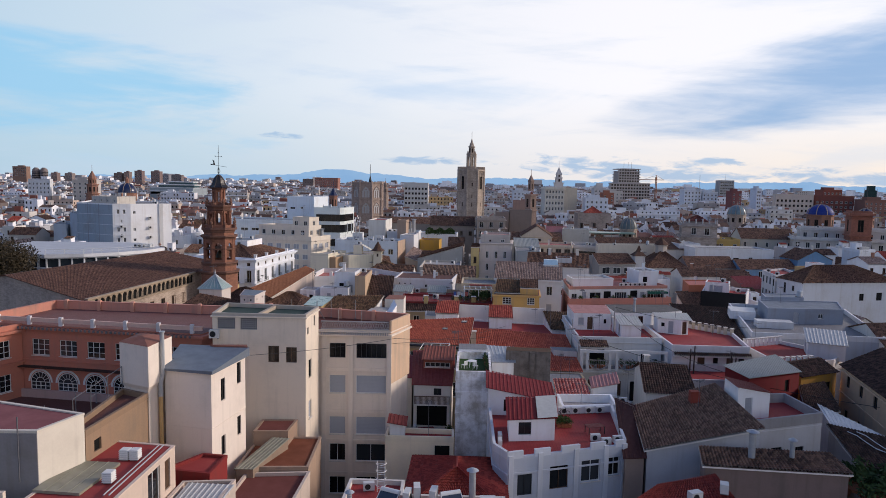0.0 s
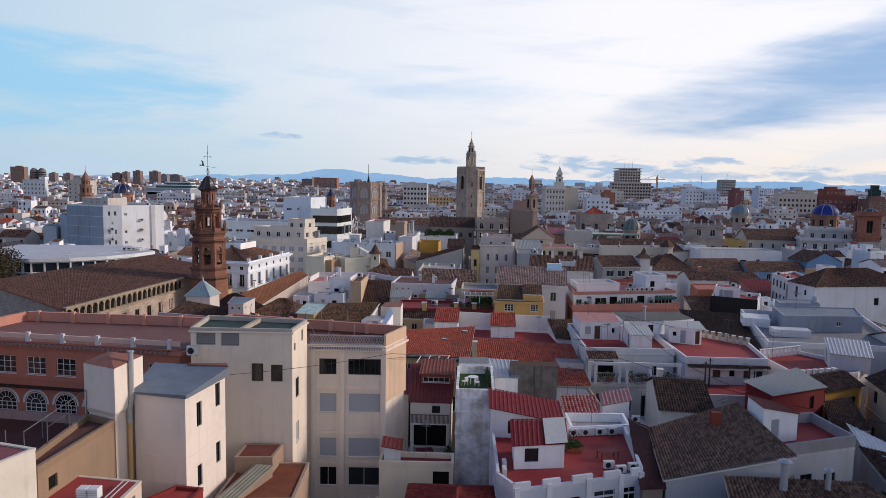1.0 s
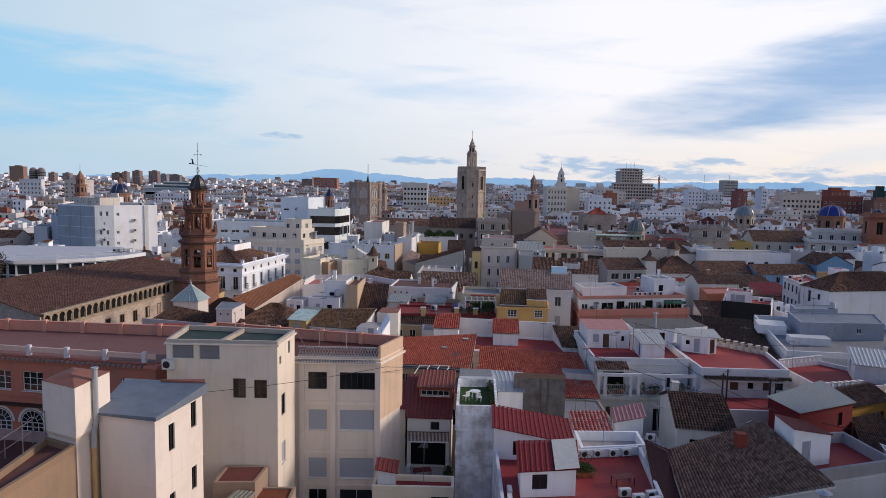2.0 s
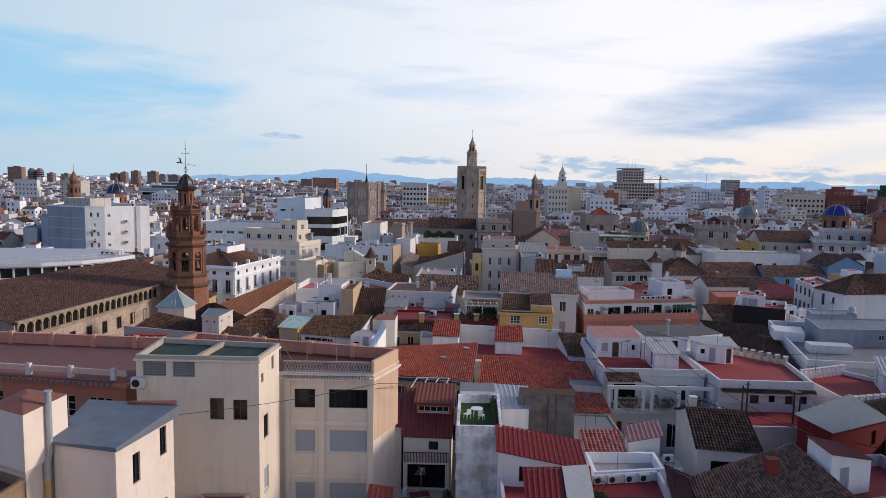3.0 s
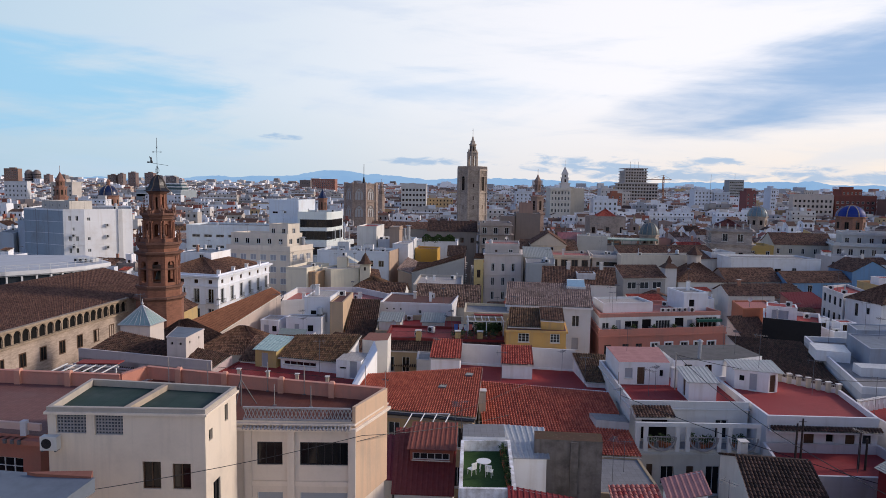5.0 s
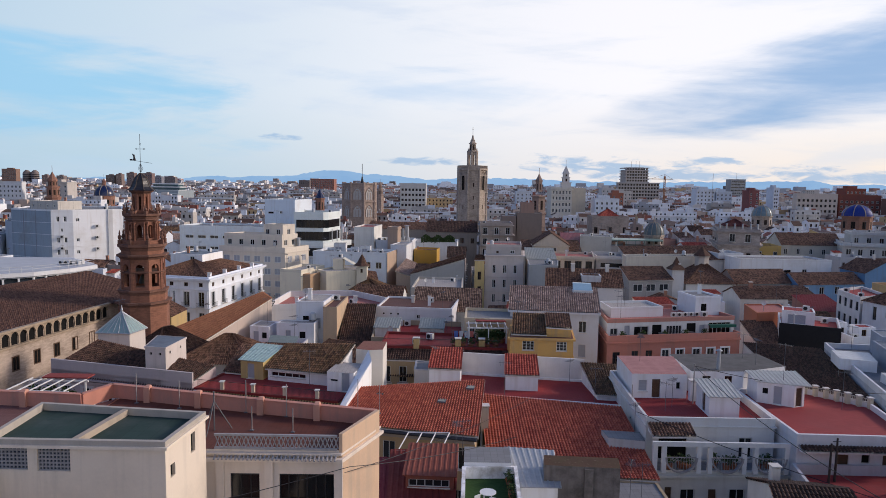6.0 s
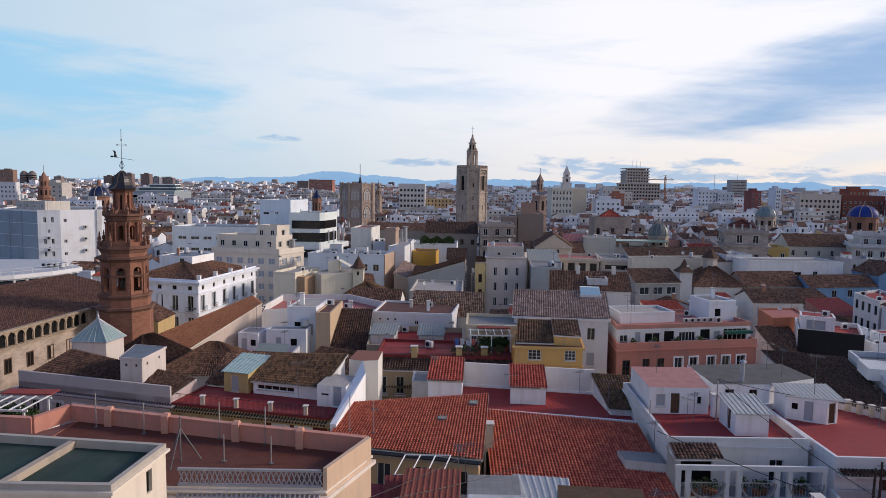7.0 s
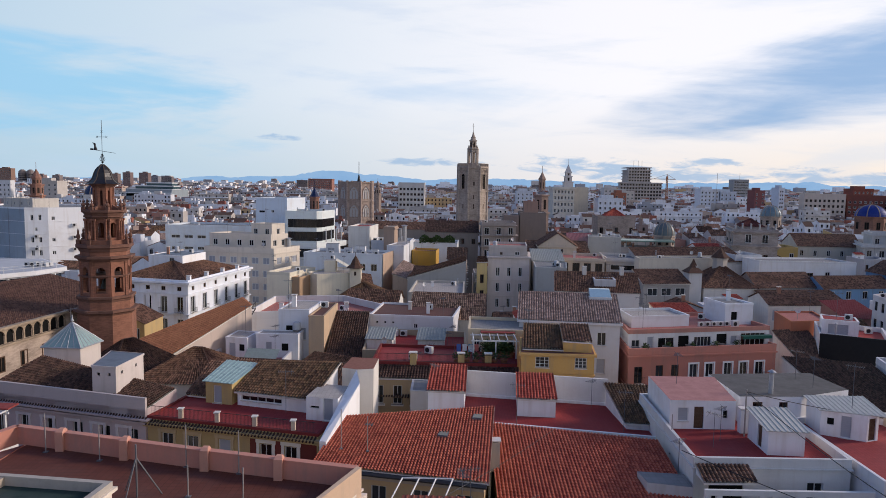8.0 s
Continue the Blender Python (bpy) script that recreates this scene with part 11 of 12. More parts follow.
    # towers at the town's western edge
    for x0, x1, y, z, c in ((-974, -945, 1500, 63, (0.26, 0.16, 0.12)), (-947, -935, 1600, 51, (0.22, 0.16, 0.15)), (-971, -955, 1700, 51, (0.24, 0.20, 0.19)), (-797, -779, 1600, 53, (0.20, 0.15, 0.135)),
                            (-773, -762, 1600, 56, (0.22, 0.165, 0.15)), (-701, -686, 1500, 58, (0.21, 0.15, 0.14)), (-620, -603, 1400, 56.5, (0.22, 0.155, 0.145)), (-644, -626, 1500, 51, (0.22, 0.22, 0.25)), (-660, -637, 1600, 51, (0.20, 0.17, 0.17))):
        w = x1 - x0
        th = house("edge_tower", "brown brick tower block at the town's edge", "tower block", [(x0, y), (x1, y + 3), (x1, y + 18), (x0, y + 16)], z, c, floor=GREY_FLOOR, par=1.0, near=False, group="edge towers",
              wins={0: W(w, max(2, int(w / 4)), [z - 5 - 4 * k for k in range(5)], 2.2, 1.9, "white")})
        b = Soup()
        b.box(w * .3, 5, z, w * .75, 12, z + 3.2)
        part("lift_room", b, plaster(c), th)
    for x, y in ((-1044, 1700), (-1024, 1700)):
        th = thing("round_tower", "grey tower block with rounded stepped top", "tower block", x, y, 0, group="round towers")
        s = Soup()
        for r, z0, z1 in ((9.5, 0, 56), (8.6, 56, 60), (6.6, 60, 62.5), (4.0, 62.5, 64.5)):
            s.prism(ngon(0, 0, r, 14), z0, z1)
        part("body", s, plaster((0.24, 0.20, 0.19)), th)
        for k in range(5):
            s = Soup()
            s.prism(ngon(0, 0, 9.7, 14), 34.5 + k * 4.4, 36.4 + k * 4.4)
            part("window_band", s, GLASS, th)
    th = house("stepped_offices", "long blue-grey glass offices in white-banded steps", "office building", [(-285, 640), (-244, 640), (-240, 668), (-285, 668)], 33.0, (0.30, 0.35, 0.38), floor=PALE_FLOOR, par=0.6, near=False)
    for k, (a, b, z) in enumerate(((0, 41, 30.0), (0, 41, 33.2), (6, 41, 36.2), (15, 39, 39.0))):
        s = Soup()
        s.prism([(a, -0.6 + k * 2.4), (b, -0.6 + k * 2.4), (b, 20), (a, 20)], z, z + 0.9)
        part("white_band", s, plaster((0.66, 0.70, 0.71)), th)
        s = Soup()
        s.prism([(a + .6, k * 2.4), (b - .6, k * 2.4), (b - .6, 19), (a + .6, 19)], z - 2.4, z)
        part("window_band", s, plain("sea_glass", (0.05, 0.09, 0.10), 0.15, 0, 0.2, 0.5), th)
    for x0, x1, y, z, c in ((-292, -277, 520, 39.5, (0.52, 0.48, 0.44)), (236, 244, 560, 40.5, (0.24, 0.09, 0.085)), (311, 327, 560, 43, (0.27, 0.085, 0.06)), (309, 330, 500, 36, (0.25, 0.13, 0.10)),
                            (217, 233, 620, 41, (0.66, 0.70, 0.76)), (234, 248, 620, 39, (0.58, 0.64, 0.72)), (274, 279, 600, 43, (0.62, 0.68, 0.76)), (129, 138, 560, 37, (0.36, 0.14, 0.09)), (130, 140, 600, 41, (0.60, 0.58, 0.57)),
                            (96, 112, 470, 34, (0.66, 0.70, 0.76)), (60, 74, 620, 37, (0.62, 0.66, 0.72)), (148, 166, 640, 38, (0.60, 0.56, 0.52))):
        w = x1 - x0
        th = house("city_block", "many-storeyed city block with rows of windows", "apartment block", [(x0, y), (x1, y + 1), (x1, y + 14), (x0, y + 13)], z, c, floor=GREY_FLOOR, par=0.7, near=False, group="city blocks",
              wins={0: W(w, max(2, int(w / 3.2)), [z - 3.4 - 3.2 * k for k in range(5)], 1.3, 1.7, "dark")}, cornice=[(z - 0.3, 0.3, 0.3)])
        b = Soup()
        b.box(w * .15, 3, z, w * .65, 9, z + 2.6)
        part("roof_storey", b, plaster(c), th)
    # scaffolded tower wrapped in green netting
    th = thing("scaffold_tower", "church tower wrapped in dark green scaffold netting", "church tower", 325.0, 520.0, 0)
    s = Soup()
    s.prism(ngon(0, 0, 4.4, 4, 0.6), 0, 43.5)
    s.prism(ngon(0, 0, 3.2, 4, 0.6), 43.5, 47.0)
    part("netting", s, plain("green_netting", (0.035, 0.07, 0.065), 0.9, 0, 0.3, 0.5), th)
    s = Soup()
    for x, y in ngon(0, 0, 4.6, 4, 0.6):
        s.bar((x, y, 0), (x, y, 45.0), 0.12, sides=4)
    part("scaffold_pole", s, STEEL, th)
    crane(233.4, 760.0, 54.5)


def crane(x, y, h):
    th = thing("tower_crane", "thin brown tower crane above the roofs", "crane", x, y, 0)
    s = Soup()
    for dx, dy in ((-0.7, -0.7), (0.7, -0.7), (0.7, 0.7), (-0.7, 0.7)):
        s.bar((dx, dy, 0), (dx, dy, h), 0.22, sides=4)
    for k in range(int(h / 2.5)):
        s.bar((-0.7, -0.7, k * 2.5), (0.7, -0.7, k * 2.5 + 2.5), 0.16, sides=4)
    part("mast", s, plain("crane_paint", (0.35, 0.16, 0.08), 0.6), th)
    s = Soup()
    s.bar((-20, 0, h - 3), (9, 0, h - 3), 0.35, sides=4)
    s.bar((0, 0, h + 2), (-14, 0, h - 2.6), 0.12, sides=4)
    s.bar((0, 0, h + 2), (8, 0, h - 2.6), 0.12, sides=4)
    s.bar((0, 0, h - 3), (0, 0, h + 2), 0.35, sides=4)
    part("jib", s, plain("crane_paint", (0.35, 0.16, 0.08), 0.6), th)


def tree(x, y, h, r, seed):
    rnd = random.Random(seed)
    th = thing("tree", "dark evergreen tree with a dense uneven crown", "tree", x, y, 0, group="trees")
    s = Soup()
    s.frustum(ngon(0, 0, 0.5, 8), 0, ngon(0.2, 0.1, 0.28, 8), h * 0.55)
    for k in range(7):
        a = k * 0.9
        s.bar((0.1, 0, h * (0.3 + 0.03 * k)), (r * 0.6 * math.cos(a), r * 0.6 * math.sin(a), h * (0.5 + 0.05 * k)), 0.12)
    part("trunk", s, plain("bark", (0.09, 0.065, 0.045), 0.9), th)
    f = Soup()
    blobs = [(Vector((rnd.gauss(0, r * 0.45), rnd.gauss(0, r * 0.45), h * rnd.uniform(0.40, 0.92))), r * rnd.uniform(0.25, 0.5)) for _ in range(34)]
    for c, br in blobs:
        for _ in range(620):
            d = Vector((rnd.gauss(0, 1), rnd.gauss(0, 1), rnd.gauss(0, 0.8))).normalized() * br * rnd.uniform(0.55, 1.12)
            p = c + d
            u = Vector((rnd.uniform(-1, 1), rnd.uniform(-1, 1), rnd.uniform(-1, 1))).normalized() * 0.24
            v = u.cross(d).normalized() * 0.14
            f.face([p - u, p + v, p + u, p - v])
    part("crown", f, plain("tree_leaf", (0.055, 0.042, 0.022), 0.7, 0, 0.3, 3), th)


# ---- the rest of the town ----
TONES = [(0.85, 0.86, 0.88), (0.72, 0.75, 0.79), (0.67, 0.63, 0.57), (0.54, 0.49, 0.43), (0.44, 0.40, 0.37), (0.30, 0.245, 0.215),
         (0.44, 0.23, 0.18), (0.54, 0.38, 0.17), (0.42, 0.42, 0.44), (0.22, 0.185, 0.165)]
WEIGHT = [9, 6, 4, 2.6, 2.2, 1.8, 1.5, 1.0, 2.2, 1.8]


# whites and greys lean blue: a little distance haze put into the wall colours
FAR_TONES = [(0.86, 0.88, 0.92), (0.72, 0.75, 0.80), (0.62, 0.59, 0.56), (0.50, 0.46, 0.42), (0.38, 0.35, 0.34), (0.29, 0.22, 0.195),
             (0.42, 0.22, 0.17), (0.52, 0.37, 0.20), (0.36, 0.38, 0.42), (0.18, 0.145, 0.135), (0.56, 0.44, 0.36), (0.27, 0.27, 0.29)]
FAR_WEIGHT = [7.5, 5.5, 4.5, 3, 2.4, 2.4, 1.8, 1.2, 2.2, 2.4, 2.2, 2.0]


def roof_tank(x, y, z, r=0.6, h=1.2):
    th = thing("water_tank", "pale round water tank on a flat roof", "water tank", x, y, z, group="roof tanks")
    s = Soup()
    s.prism(ngon(0, 0, r, 10), 0.25, h)
    s.frustum(ngon(0, 0, r, 10), h, ngon(0, 0, r * 0.35, 10), h + 0.2)
    part("tank", s, plain("tank_plastic", (0.55, 0.57, 0.58), 0.5, 0, 0.15), th)
    s = Soup()
    s.box(-r, -r * .7, 0, -r * .4, r * .7, 0.25)
    s.box(r * .4, -r * .7, 0, r, r * .7, 0.25)
    part("stand", s, plain("tank_stand", (0.20, 0.19, 0.18), 0.8, 0, 0.2), th)


def dish(x, y, z, rz=0.0, r=0.45):
    th = thing("satellite_dish", "pale grey satellite dish on a short pole", "satellite dish", x, y, z, rz, group="satellite dishes")
    s = Soup()
    rings = [(0.02, 0.0), (r * .5, 0.04), (r, 0.16)]
    for (r0, d0), (r1, d1) in zip(rings, rings[1:]):
        for k in range(12):
            a, b = k * math.tau / 12, (k + 1) * math.tau / 12
            s.face([(r0 * math.cos(a), -d0, 1.5 + r0 * math.sin(a)), (r0 * math.cos(b), -d0, 1.5 + r0 * math.sin(b)), (r1 * math.cos(b), -d1, 1.5 + r1 * math.sin(b)), (r1 * math.cos(a), -d1, 1.5 + r1 * math.sin(a))])
    part("reflector", s, plain("dish_grey", (0.60, 0.60, 0.60), 0.5, 0, 0.1), th)
    s = Soup()
    s.bar((0, 0.05, 0), (0, 0.05, 1.5), 0.04)
    s.bar((0, 0, 1.2), (0, -0.5, 1.45), 0.02)
    part("pole", s, plain("dish_pole", (0.25, 0.25, 0.26), 0.5, 0.4, 0.1), th)


def town_blocks():
    """Ordinary houses that fill the streets between the ones above."""
    rnd = random.Random(11)
    y = 112.0
    while y < 330:
        step = 9.2 + (y - 110) * 0.012
        half = y * 0.62 + 14
        x = -half + rnd.uniform(0, 6)
        while x < half:
            w, d = rnd.uniform(5, 10.5), rnd.uniform(7, 9.4)
            jx, jy = x + rnd.uniform(-.6, .6), y + rnd.uniform(-1.6, 1.6)
            skew = rnd.uniform(-1.2, 1.2) + (1.8 if x > 0 else -1.8)
            pts = [(jx, jy), (jx + w, jy + skew * 0.6), (jx + w + rnd.uniform(-.5, .5), jy + d + skew * 0.6), (jx, jy + d)]
            x += w + rnd.choice((0.3, 0.4, 0.4, 1.8, 2.6))
            if blocked(pts):
                continue
            z = rnd.gauss(17.4, 2.2) + min(2.2, max(0, (y - 200) * 0.02))
            if 22 < jx + w / 2 < 46 and jy < 130:   # low houses before the pink apartments
                z = min(z, 13.5)
            col = rnd.choices(TONES, WEIGHT)[0]
            ww = {}
            n = max(1, int(w / (2.9 if y < 190 else 4.2)))
            st = rnd.choice(("dark", "dark", "black", "brown", "blind", "white"))
            ww[0] = grid(0.7, w - 0.8, n, (z - 2.8, z - 6.0) if y < 150 else (z - 2.8,), rnd.choice((0.9, 1.0, 1.2)), rnd.choice((1.5, 1.9, 2.1)), st)
            if rnd.random() < 0.56:
                t = rnd.choice((BROWN_TILE, BROWN_TILE, BROWN_TILE, DARK_TILE, GREYISH_TILE, MOSSY_TILE, RED_TILE))
                shape = rnd.choice(("gable", "gable", "gable_y", "shed"))
                ht = rnd.uniform(1.3, 2.3)
                house("town_house", "plain old town house with brown tiled roof", "house", pts, [z, z, z + ht, z + ht] if shape == "shed" else z, col, roof=shape, ridge=z + ht, tile=t, wins=ww, near=False, fine=3 if y < 170 else 2, pitch=0.32 if y < 170 else 0.42, course=0.42 if y < 170 else 0.7, group="town houses", over=0.2)
                if rnd.random() < 0.6:
                    chimney(jx + w * rnd.uniform(.2, .8), jy + d * .5, z + ht * .5, .6, .6, 1.9, rnd.choice((OFFW, WHITE, (0.40, 0.20, 0.13))))
            else:
                fl = rnd.choice((RED_FLOOR, PALE_FLOOR, GREY_FLOOR, GREY_FLOOR, PINK_FLOOR, BROWN_FLOOR))
                house("town_house", "plain rendered town house with flat roof terrace", "house", pts, z, col, floor=fl, par=rnd.uniform(0.4, 1.0), wins=ww, near=False, group="town houses")
                for _ in range(rnd.choice((1, 1, 2, 2))):
                    a, b = rnd.uniform(1.6, w * .42), rnd.uniform(1.6, d * .40)
                    px, py = jx + rnd.uniform(.5, w - a - .6), jy + rnd.uniform(d * .15, d - b - .5) + skew * .3
                    hh = rnd.uniform(1.2, 2.9)
                    lean = rnd.random() < 0.3
                    house("roof_hut", "small rendered stair hut on a flat roof", "rooftop hut", [(px, py), (px + a, py), (px + a, py + b), (px, py + b)], [z + hh, z + hh, z + hh + .5, z + hh + .5] if lean else z + hh, rnd.choice((col, TONES[0], TONES[0], TONES[1], TONES[2])), floor=rnd.choice((RED_FLOOR, GREY_FLOOR, PALE_FLOOR)), par=0.12,
                          roof="shed" if lean else "flat", tile=rnd.choice((BROWN_TILE, RED_TILE)), fine=3, over=0.15, base=z, near=False, wins={0: [(0.5, z + 0.1, 0.8, 1.1, rnd.choice(("blind", "brown", "hole")))]} if rnd.random() < .6 else None, group="roof huts")
                for _ in range(rnd.choice((0, 1, 2))):
                    ac_box("air_conditioner", jx + rnd.uniform(1, w - 1), jy + rnd.uniform(1, d * .4) + skew * .3, z + 0.01, 1.0, .5, .9, rz=rnd.uniform(0, 360))
                if rnd.random() < 0.3:
                    roof_tank(jx + rnd.uniform(1, w - 1), jy + d * .3 + skew * .3, z, rnd.uniform(.5, .8), rnd.uniform(1.2, 1.8))
            if rnd.random() < 0.38:
                antenna(jx + w * rnd.uniform(.2, .8), jy + d * rnd.uniform(.3, .7), z + 0.2, rnd.choice((3, 4, 5)), rnd.uniform(0, 180))
            if y < 240 and rnd.random() < 0.3:
                dish(jx + w * rnd.uniform(.2, .8), jy + d * .5 + skew * .3, z + 0.5, rnd.uniform(-40, 40))
        y += step


def near_blocks():
    """The quarter that the camera leaves behind, under and beside its line."""
    rnd = random.Random(71)
    y = -46.0
    while y < 34:
        x = -58.0
        while x < 58:
            w, d = rnd.uniform(8, 13), rnd.uniform(8.5, 10)
            pts = [(x, y), (x + w, y + rnd.uniform(-.4, .4)), (x + w, y + d), (x, y + d)]
            x += w + rnd.choice((0.3, 0.3, 3.0))
            if blocked(pts):
                continue
            z = rnd.gauss(14.0, 1.2)
            col = rnd.choices(TONES, WEIGHT)[0]
            ww = {}
            if rnd.random() < 0.5:
                house("town_house", "plain old town house with brown tiled roof", "house", pts, z, col, roof="gable", ridge=z + 1.6, tile=rnd.choice((BROWN_TILE, DARK_TILE)), wins=ww, near=False, fine=2, pitch=0.8, course=1.2, group="town houses", over=0.2)
            else:
                house("town_house", "plain rendered town house with flat roof terrace", "house", pts, z, col, floor=rnd.choice((RED_FLOOR, PALE_FLOOR, GREY_FLOOR, BROWN_FLOOR)), par=0.8, wins=ww, near=False, group="town houses")
        y += 11.5


def roof_clutter():
    """Aerials, coolers, dishes, pipes and boxes on the flat roofs named above."""
    rnd = random.Random(37)
    for pts, z, base in FLATS:
        cx, cy = sum(p[0] for p in pts) / len(pts), sum(p[1] for p in pts) / len(pts)
        area = (max(p[0] for p in pts) - min(p[0] for p in pts)) * (max(p[1] for p in pts) - min(p[1] for p in pts))
        if area < 9 or cy > 300:
            continue
        for _ in range(1 if area < 30 else 2 if area < 90 else 4):
            f, k = rnd.uniform(0.15, 0.8), rnd.randrange(len(pts))
            x, y = cx + (pts[k][0] - cx) * f, cy + (pts[k][1] - cy) * f
            if not inside((x, y), list(pts)) or covered(x, y, z):
                continue
            q = rnd.random() * (0.42 if cy < 118 else 1.0)
            if cy < 64 or (cy < 118 and rnd.random() < 0.65):
                continue
            if q < 0.42:
                antenna(x, y, z, rnd.choice((3, 4)), rnd.uniform(0, 180))
            elif q < 0.60:
                ac_box("air_conditioner", x, y, z + 0.01, 1.0, .5, .9, rz=rnd.uniform(-40, 40))
            elif q < 0.72:
                dish(x, y, z, rnd.uniform(-40, 40))
            elif q < 0.82:
                flue(x, y, z, rnd.uniform(1.0, 2.0), 0.12)
            elif q < 0.92:
                chimney(x, y, z, .5, .5, rnd.uniform(1.0, 1.6), rnd.choice((WHITE, OFFW, (0.40, 0.20, 0.13))))
            else:
                roof_tank(x, y, z, 0.5, 1.2)


def covered(x, y, z):
    """Whether something already stands on this spot of a roof."""
    return any(b > z - 0.5 and b < z + 0.5 and inside((x, y), list(p)) for p, zz, b in FLATS + HUTS)


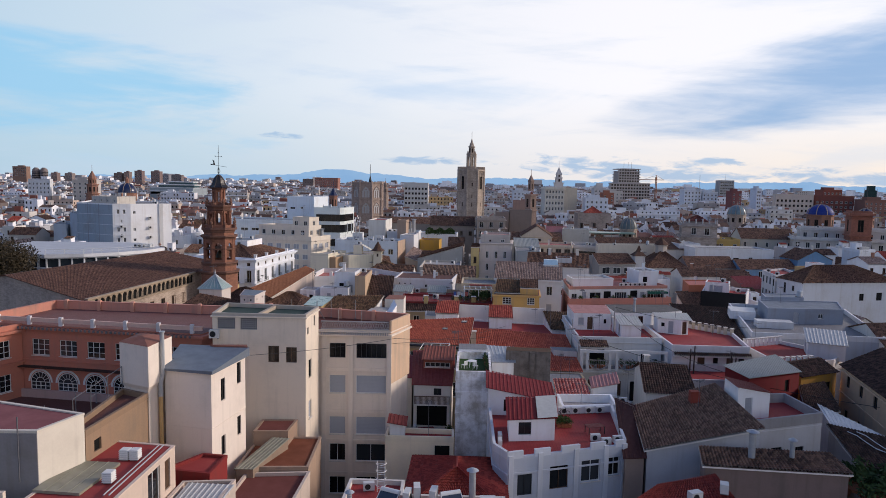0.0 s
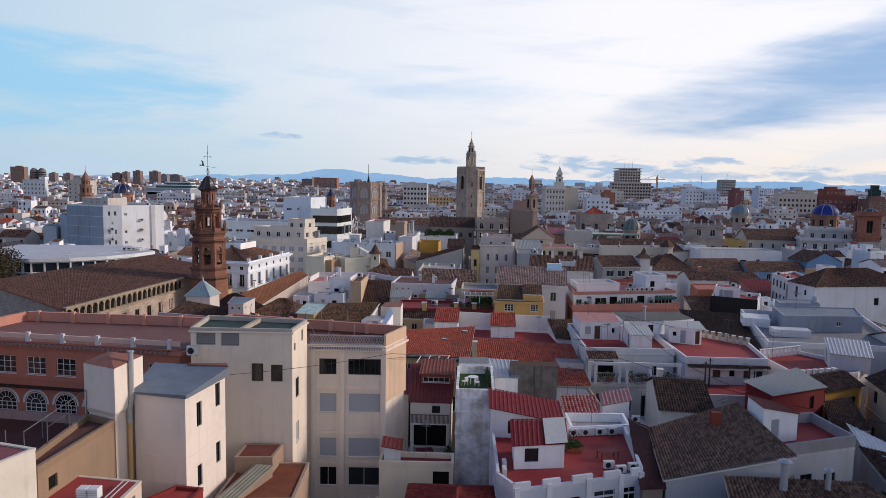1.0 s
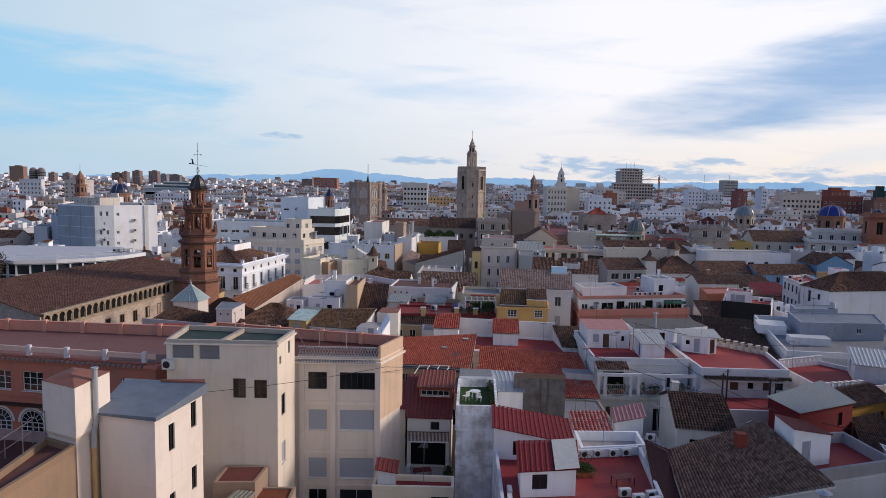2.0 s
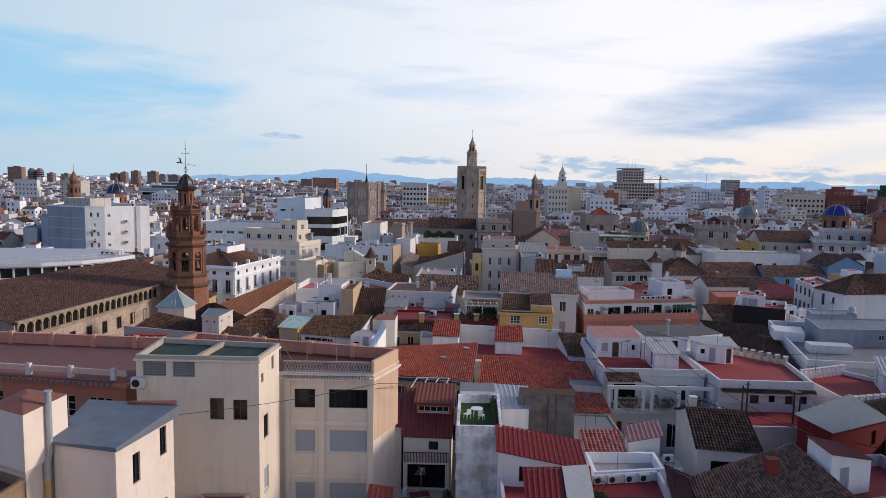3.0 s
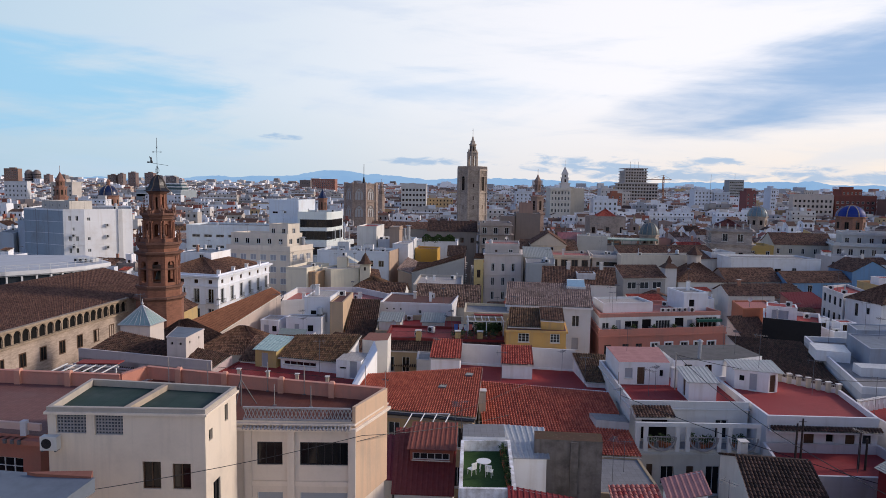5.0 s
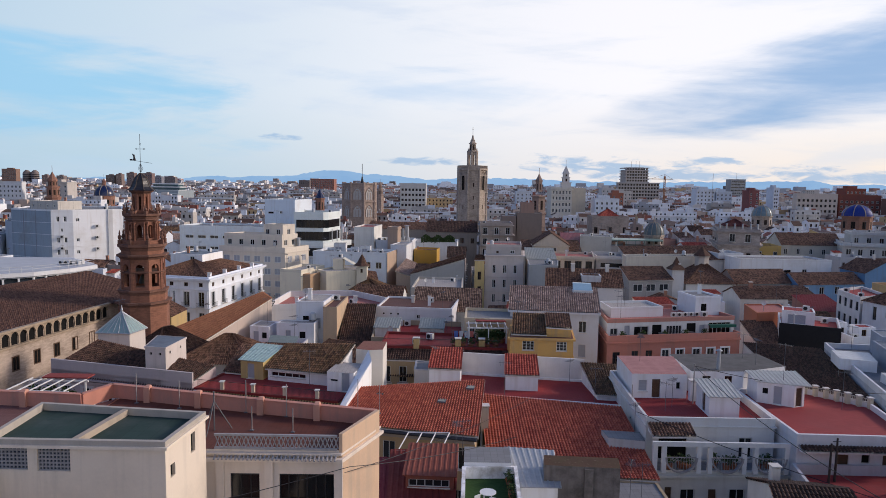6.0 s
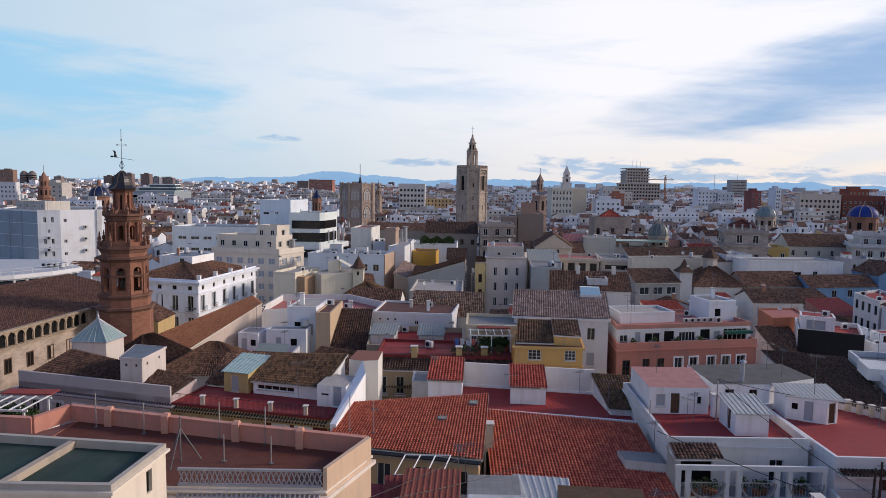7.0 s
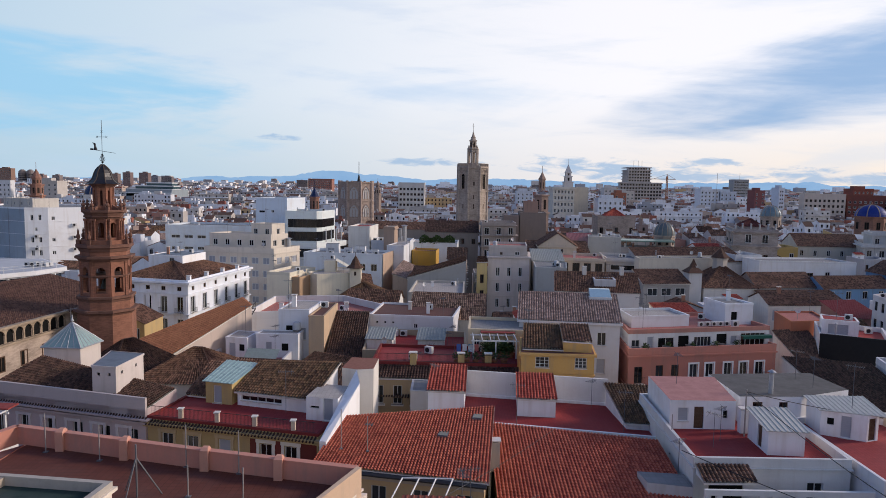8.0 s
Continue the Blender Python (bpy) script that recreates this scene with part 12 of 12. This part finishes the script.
def far_town():
    """Roofs beyond, to the horizon: real volumes, joined because nobody could count them."""
    rnd = random.Random(23)
    n_tone = len(FAR_TONES)
    mats = [plaster(c) for c in FAR_TONES] + [PALE_FLOOR, GREY_FLOOR, plain("far_tiles", (0.170, 0.092, 0.066), 0.9, 0, 0.35, 0.25), plain("far_red", (0.34, 0.125, 0.09), 0.9, 0, 0.3, 0.2), GLASS,
                                              plain("far_brown_tiles", (0.115, 0.070, 0.054), 0.9, 0, 0.35, 0.25)]
    PALE, GREY, TILE, RED, PANE, TILE2 = range(n_tone, n_tone + 6)

    def windows(s, p0, p1, z, w, h, gap, rows, storey, low):
        """Rows of panes a hand's width proud of a wall from p0 to p1."""
        d = Vector((p1[0] - p0[0], p1[1] - p0[1]))
        L = d.length
        d /= L
        o = Vector((d.y, -d.x)) * 0.06
        n = max(1, int(L / gap))
        for r in range(rows):
            zz = z - 2.7 - r * storey
            if zz < low:
                break
            for k in range(n):
                if rnd.random() < 0.16:
                    continue
                c = Vector(p0) + d * (L * (k + .5) / n) + o
                a, b = c - d * w / 2, c + d * w / 2
                s.face([(a.x, a.y, zz), (b.x, b.y, zz), (b.x, b.y, zz + h), (a.x, a.y, zz + h)], PANE)

    bands = [(318, 520, "houses"), (520, 900, "houses"), (900, 4300, "blocks")]
    for y0, y1, what in bands:
        s = Soup()
        y = y0
        while y < y1:
            step = 6.6 + (y - 318) * 0.0100
            half = y * 0.72 + 20
            x = -half
            row = rnd.gauss(0, 0.7)
            while x < half:
                big = y > 430 and rnd.random() < 0.07
                w, d = step * rnd.uniform(0.55, 1.3), step * rnd.uniform(0.7, 1.0)
                if big:
                    w = rnd.uniform(15, 32)
                jy = y + rnd.uniform(-.3, .3) * step
                x0 = x
                x += w * (1.02 if big else rnd.choice((1.0, 1.03, 1.10, 1.3)))
                if blocked([(x0, jy), (x0 + w, jy), (x0 + w, jy + d), (x0, jy + d)], 0.5):
                    continue
                z = rnd.gauss(18.2, 2.1) + row + min(6.5, (y - 318) * 0.010)
                if big:
                    z += rnd.uniform(2.5, 7.5)
                if y > 1500:
                    z = rnd.gauss(27, 3.6) + (rnd.uniform(6, 15) if rnd.random() > 0.96 else 0)
                if y > 2600:
                    z = rnd.gauss(30, 4.5) + (rnd.uniform(8, 26) if rnd.random() > 0.965 else 0)
                z = max(12, z)
                ci = rnd.choices(range(n_tone), FAR_WEIGHT)[0]
                sk = rnd.uniform(-.2, .2) * min(w, 10)
                p = [(x0, jy), (x0 + w, jy + sk), (x0 + w, jy + d + sk), (x0, jy + d)]
                s.prism(p, 0, z, ci, top=False, bottom=False)
                kind = rnd.random()
                if kind < 0.42 and y < 1800 and not big:
                    h = rnd.uniform(0.9, 2.2)
                    t = rnd.choices((TILE, TILE2, RED), (5, 5, 1))[0]
                    o = 0.3
                    if kind < 0.28:     # ridge across the view
                        a, b = ((p[0][0] + p[3][0]) / 2, (p[0][1] + p[3][1]) / 2), ((p[1][0] + p[2][0]) / 2, (p[1][1] + p[2][1]) / 2)
                        s.face([(p[0][0] - o, p[0][1] - o, z - .12), (p[1][0] + o, p[1][1] - o, z - .12), (b[0] + o, b[1], z + h), (a[0] - o, a[1], z + h)], t)
                        s.face([(*p[2], z), (*p[3], z), (*a, z + h), (*b, z + h)], t)
                        s.face([(*p[1], z), (*p[2], z), (*b, z + h)], ci)
                        s.face([(*p[3], z), (*p[0], z), (*a, z + h)], ci)
                    else:               # ridge along the view
                        a, b = ((p[0][0] + p[1][0]) / 2, (p[0][1] + p[1][1]) / 2), ((p[2][0] + p[3][0]) / 2, (p[2][1] + p[3][1]) / 2)
                        s.face([(*p[1], z), (*p[2], z), (*b, z + h), (*a, z + h)], t)
                        s.face([(*p[3], z), (*p[0], z), (*a, z + h), (*b, z + h)], t)
                        s.face([(*p[0], z), (*p[1], z), (*a, z + h)], ci)
                        s.face([(*p[2], z), (*p[3], z), (*b, z + h)], ci)
                    if y < 900 and rnd.random() < .5:
                        cx, cy = x0 + rnd.uniform(.2, .8) * w, jy + d * .6
                        s.box(cx - .35, cy - .3, z, cx + .35, cy + .3, z + h + rnd.uniform(.6, 1.5), rnd.choice((0, 2, 5)))
                else:
                    s.face([(*q, z - 0.7) for q in p], rnd.choice((PALE, GREY, GREY, RED, TILE2)))
                    for _ in range((rnd.choice((2, 3, 4, 5)) if y < 1200 else 1) + (3 if big else 0)):
                        a, b = min(5.0, w * rnd.uniform(.10, .42)), d * rnd.uniform(.12, .4)
                        ux, uy = x0 + rnd.uniform(.03, .97) * (w - a), jy + rnd.uniform(.15, .55) * d
                        s.box(ux, uy, z - .6, ux + a, uy + b, z + rnd.choice((rnd.uniform(.3, 1.0), rnd.uniform(1.4, 2.8))), rnd.choice((0, 1, ci, ci, 2, 4, RED)))
                if y < 1900:
                    rows = (5 if big else 2) if y < 460 else (6 if big else 3)
                    storey = 3.1
                    windows(s, p[0], p[1], z, 0.95 if y < 700 else 1.3, 1.5, 2.6 if y < 700 else 3.8, rows, storey, 9)
                    side = (p[1], p[2]) if x0 < 0 else (p[3], p[0])
                    if rnd.random() < 0.6:
                        windows(s, *side, z, 0.9, 1.4, 3.2, 2, storey, 9)
                    if big and rnd.random() < 0.6:
                        for r in range(rows):
                            zz = z - 3.1 - r * storey
                            s.prism([(p[0][0] + .4, p[0][1] - 1.0), (p[1][0] - .4, p[1][1] - 1.0), (p[1][0] - .4, p[1][1] - .01), (p[0][0] + .4, p[0][1] - .01)], zz, zz + 0.9, rnd.choice((0, 2, ci)))
                if y < 800 and rnd.random() < 0.35:
                    ax, ay = x0 + rnd.uniform(.1, .9) * w, jy + d * .5
                    s.bar((ax, ay, z - 0.6), (ax, ay, z + rnd.uniform(2.5, 5)), 0.05, 4, 4)
            y += step
        tagged(new("distant_" + what, s.mesh("distant_" + what, *mats)), "crowded pale and brown town houses fading into the distance", "town", kind="stuff")


back_houses()
terrace_pergola(-37.4, 87.6, 21.41)
cathedral()
skyline_landmarks()
for k, (x, y, h, r) in enumerate(((-95.5, 138, 29.5, 8.0), (-105, 142, 27, 7), (-99, 130, 26, 6.5))):
    tree(x, y, h, r, k)
roof_clutter()
near_blocks()
town_blocks()
far_town()
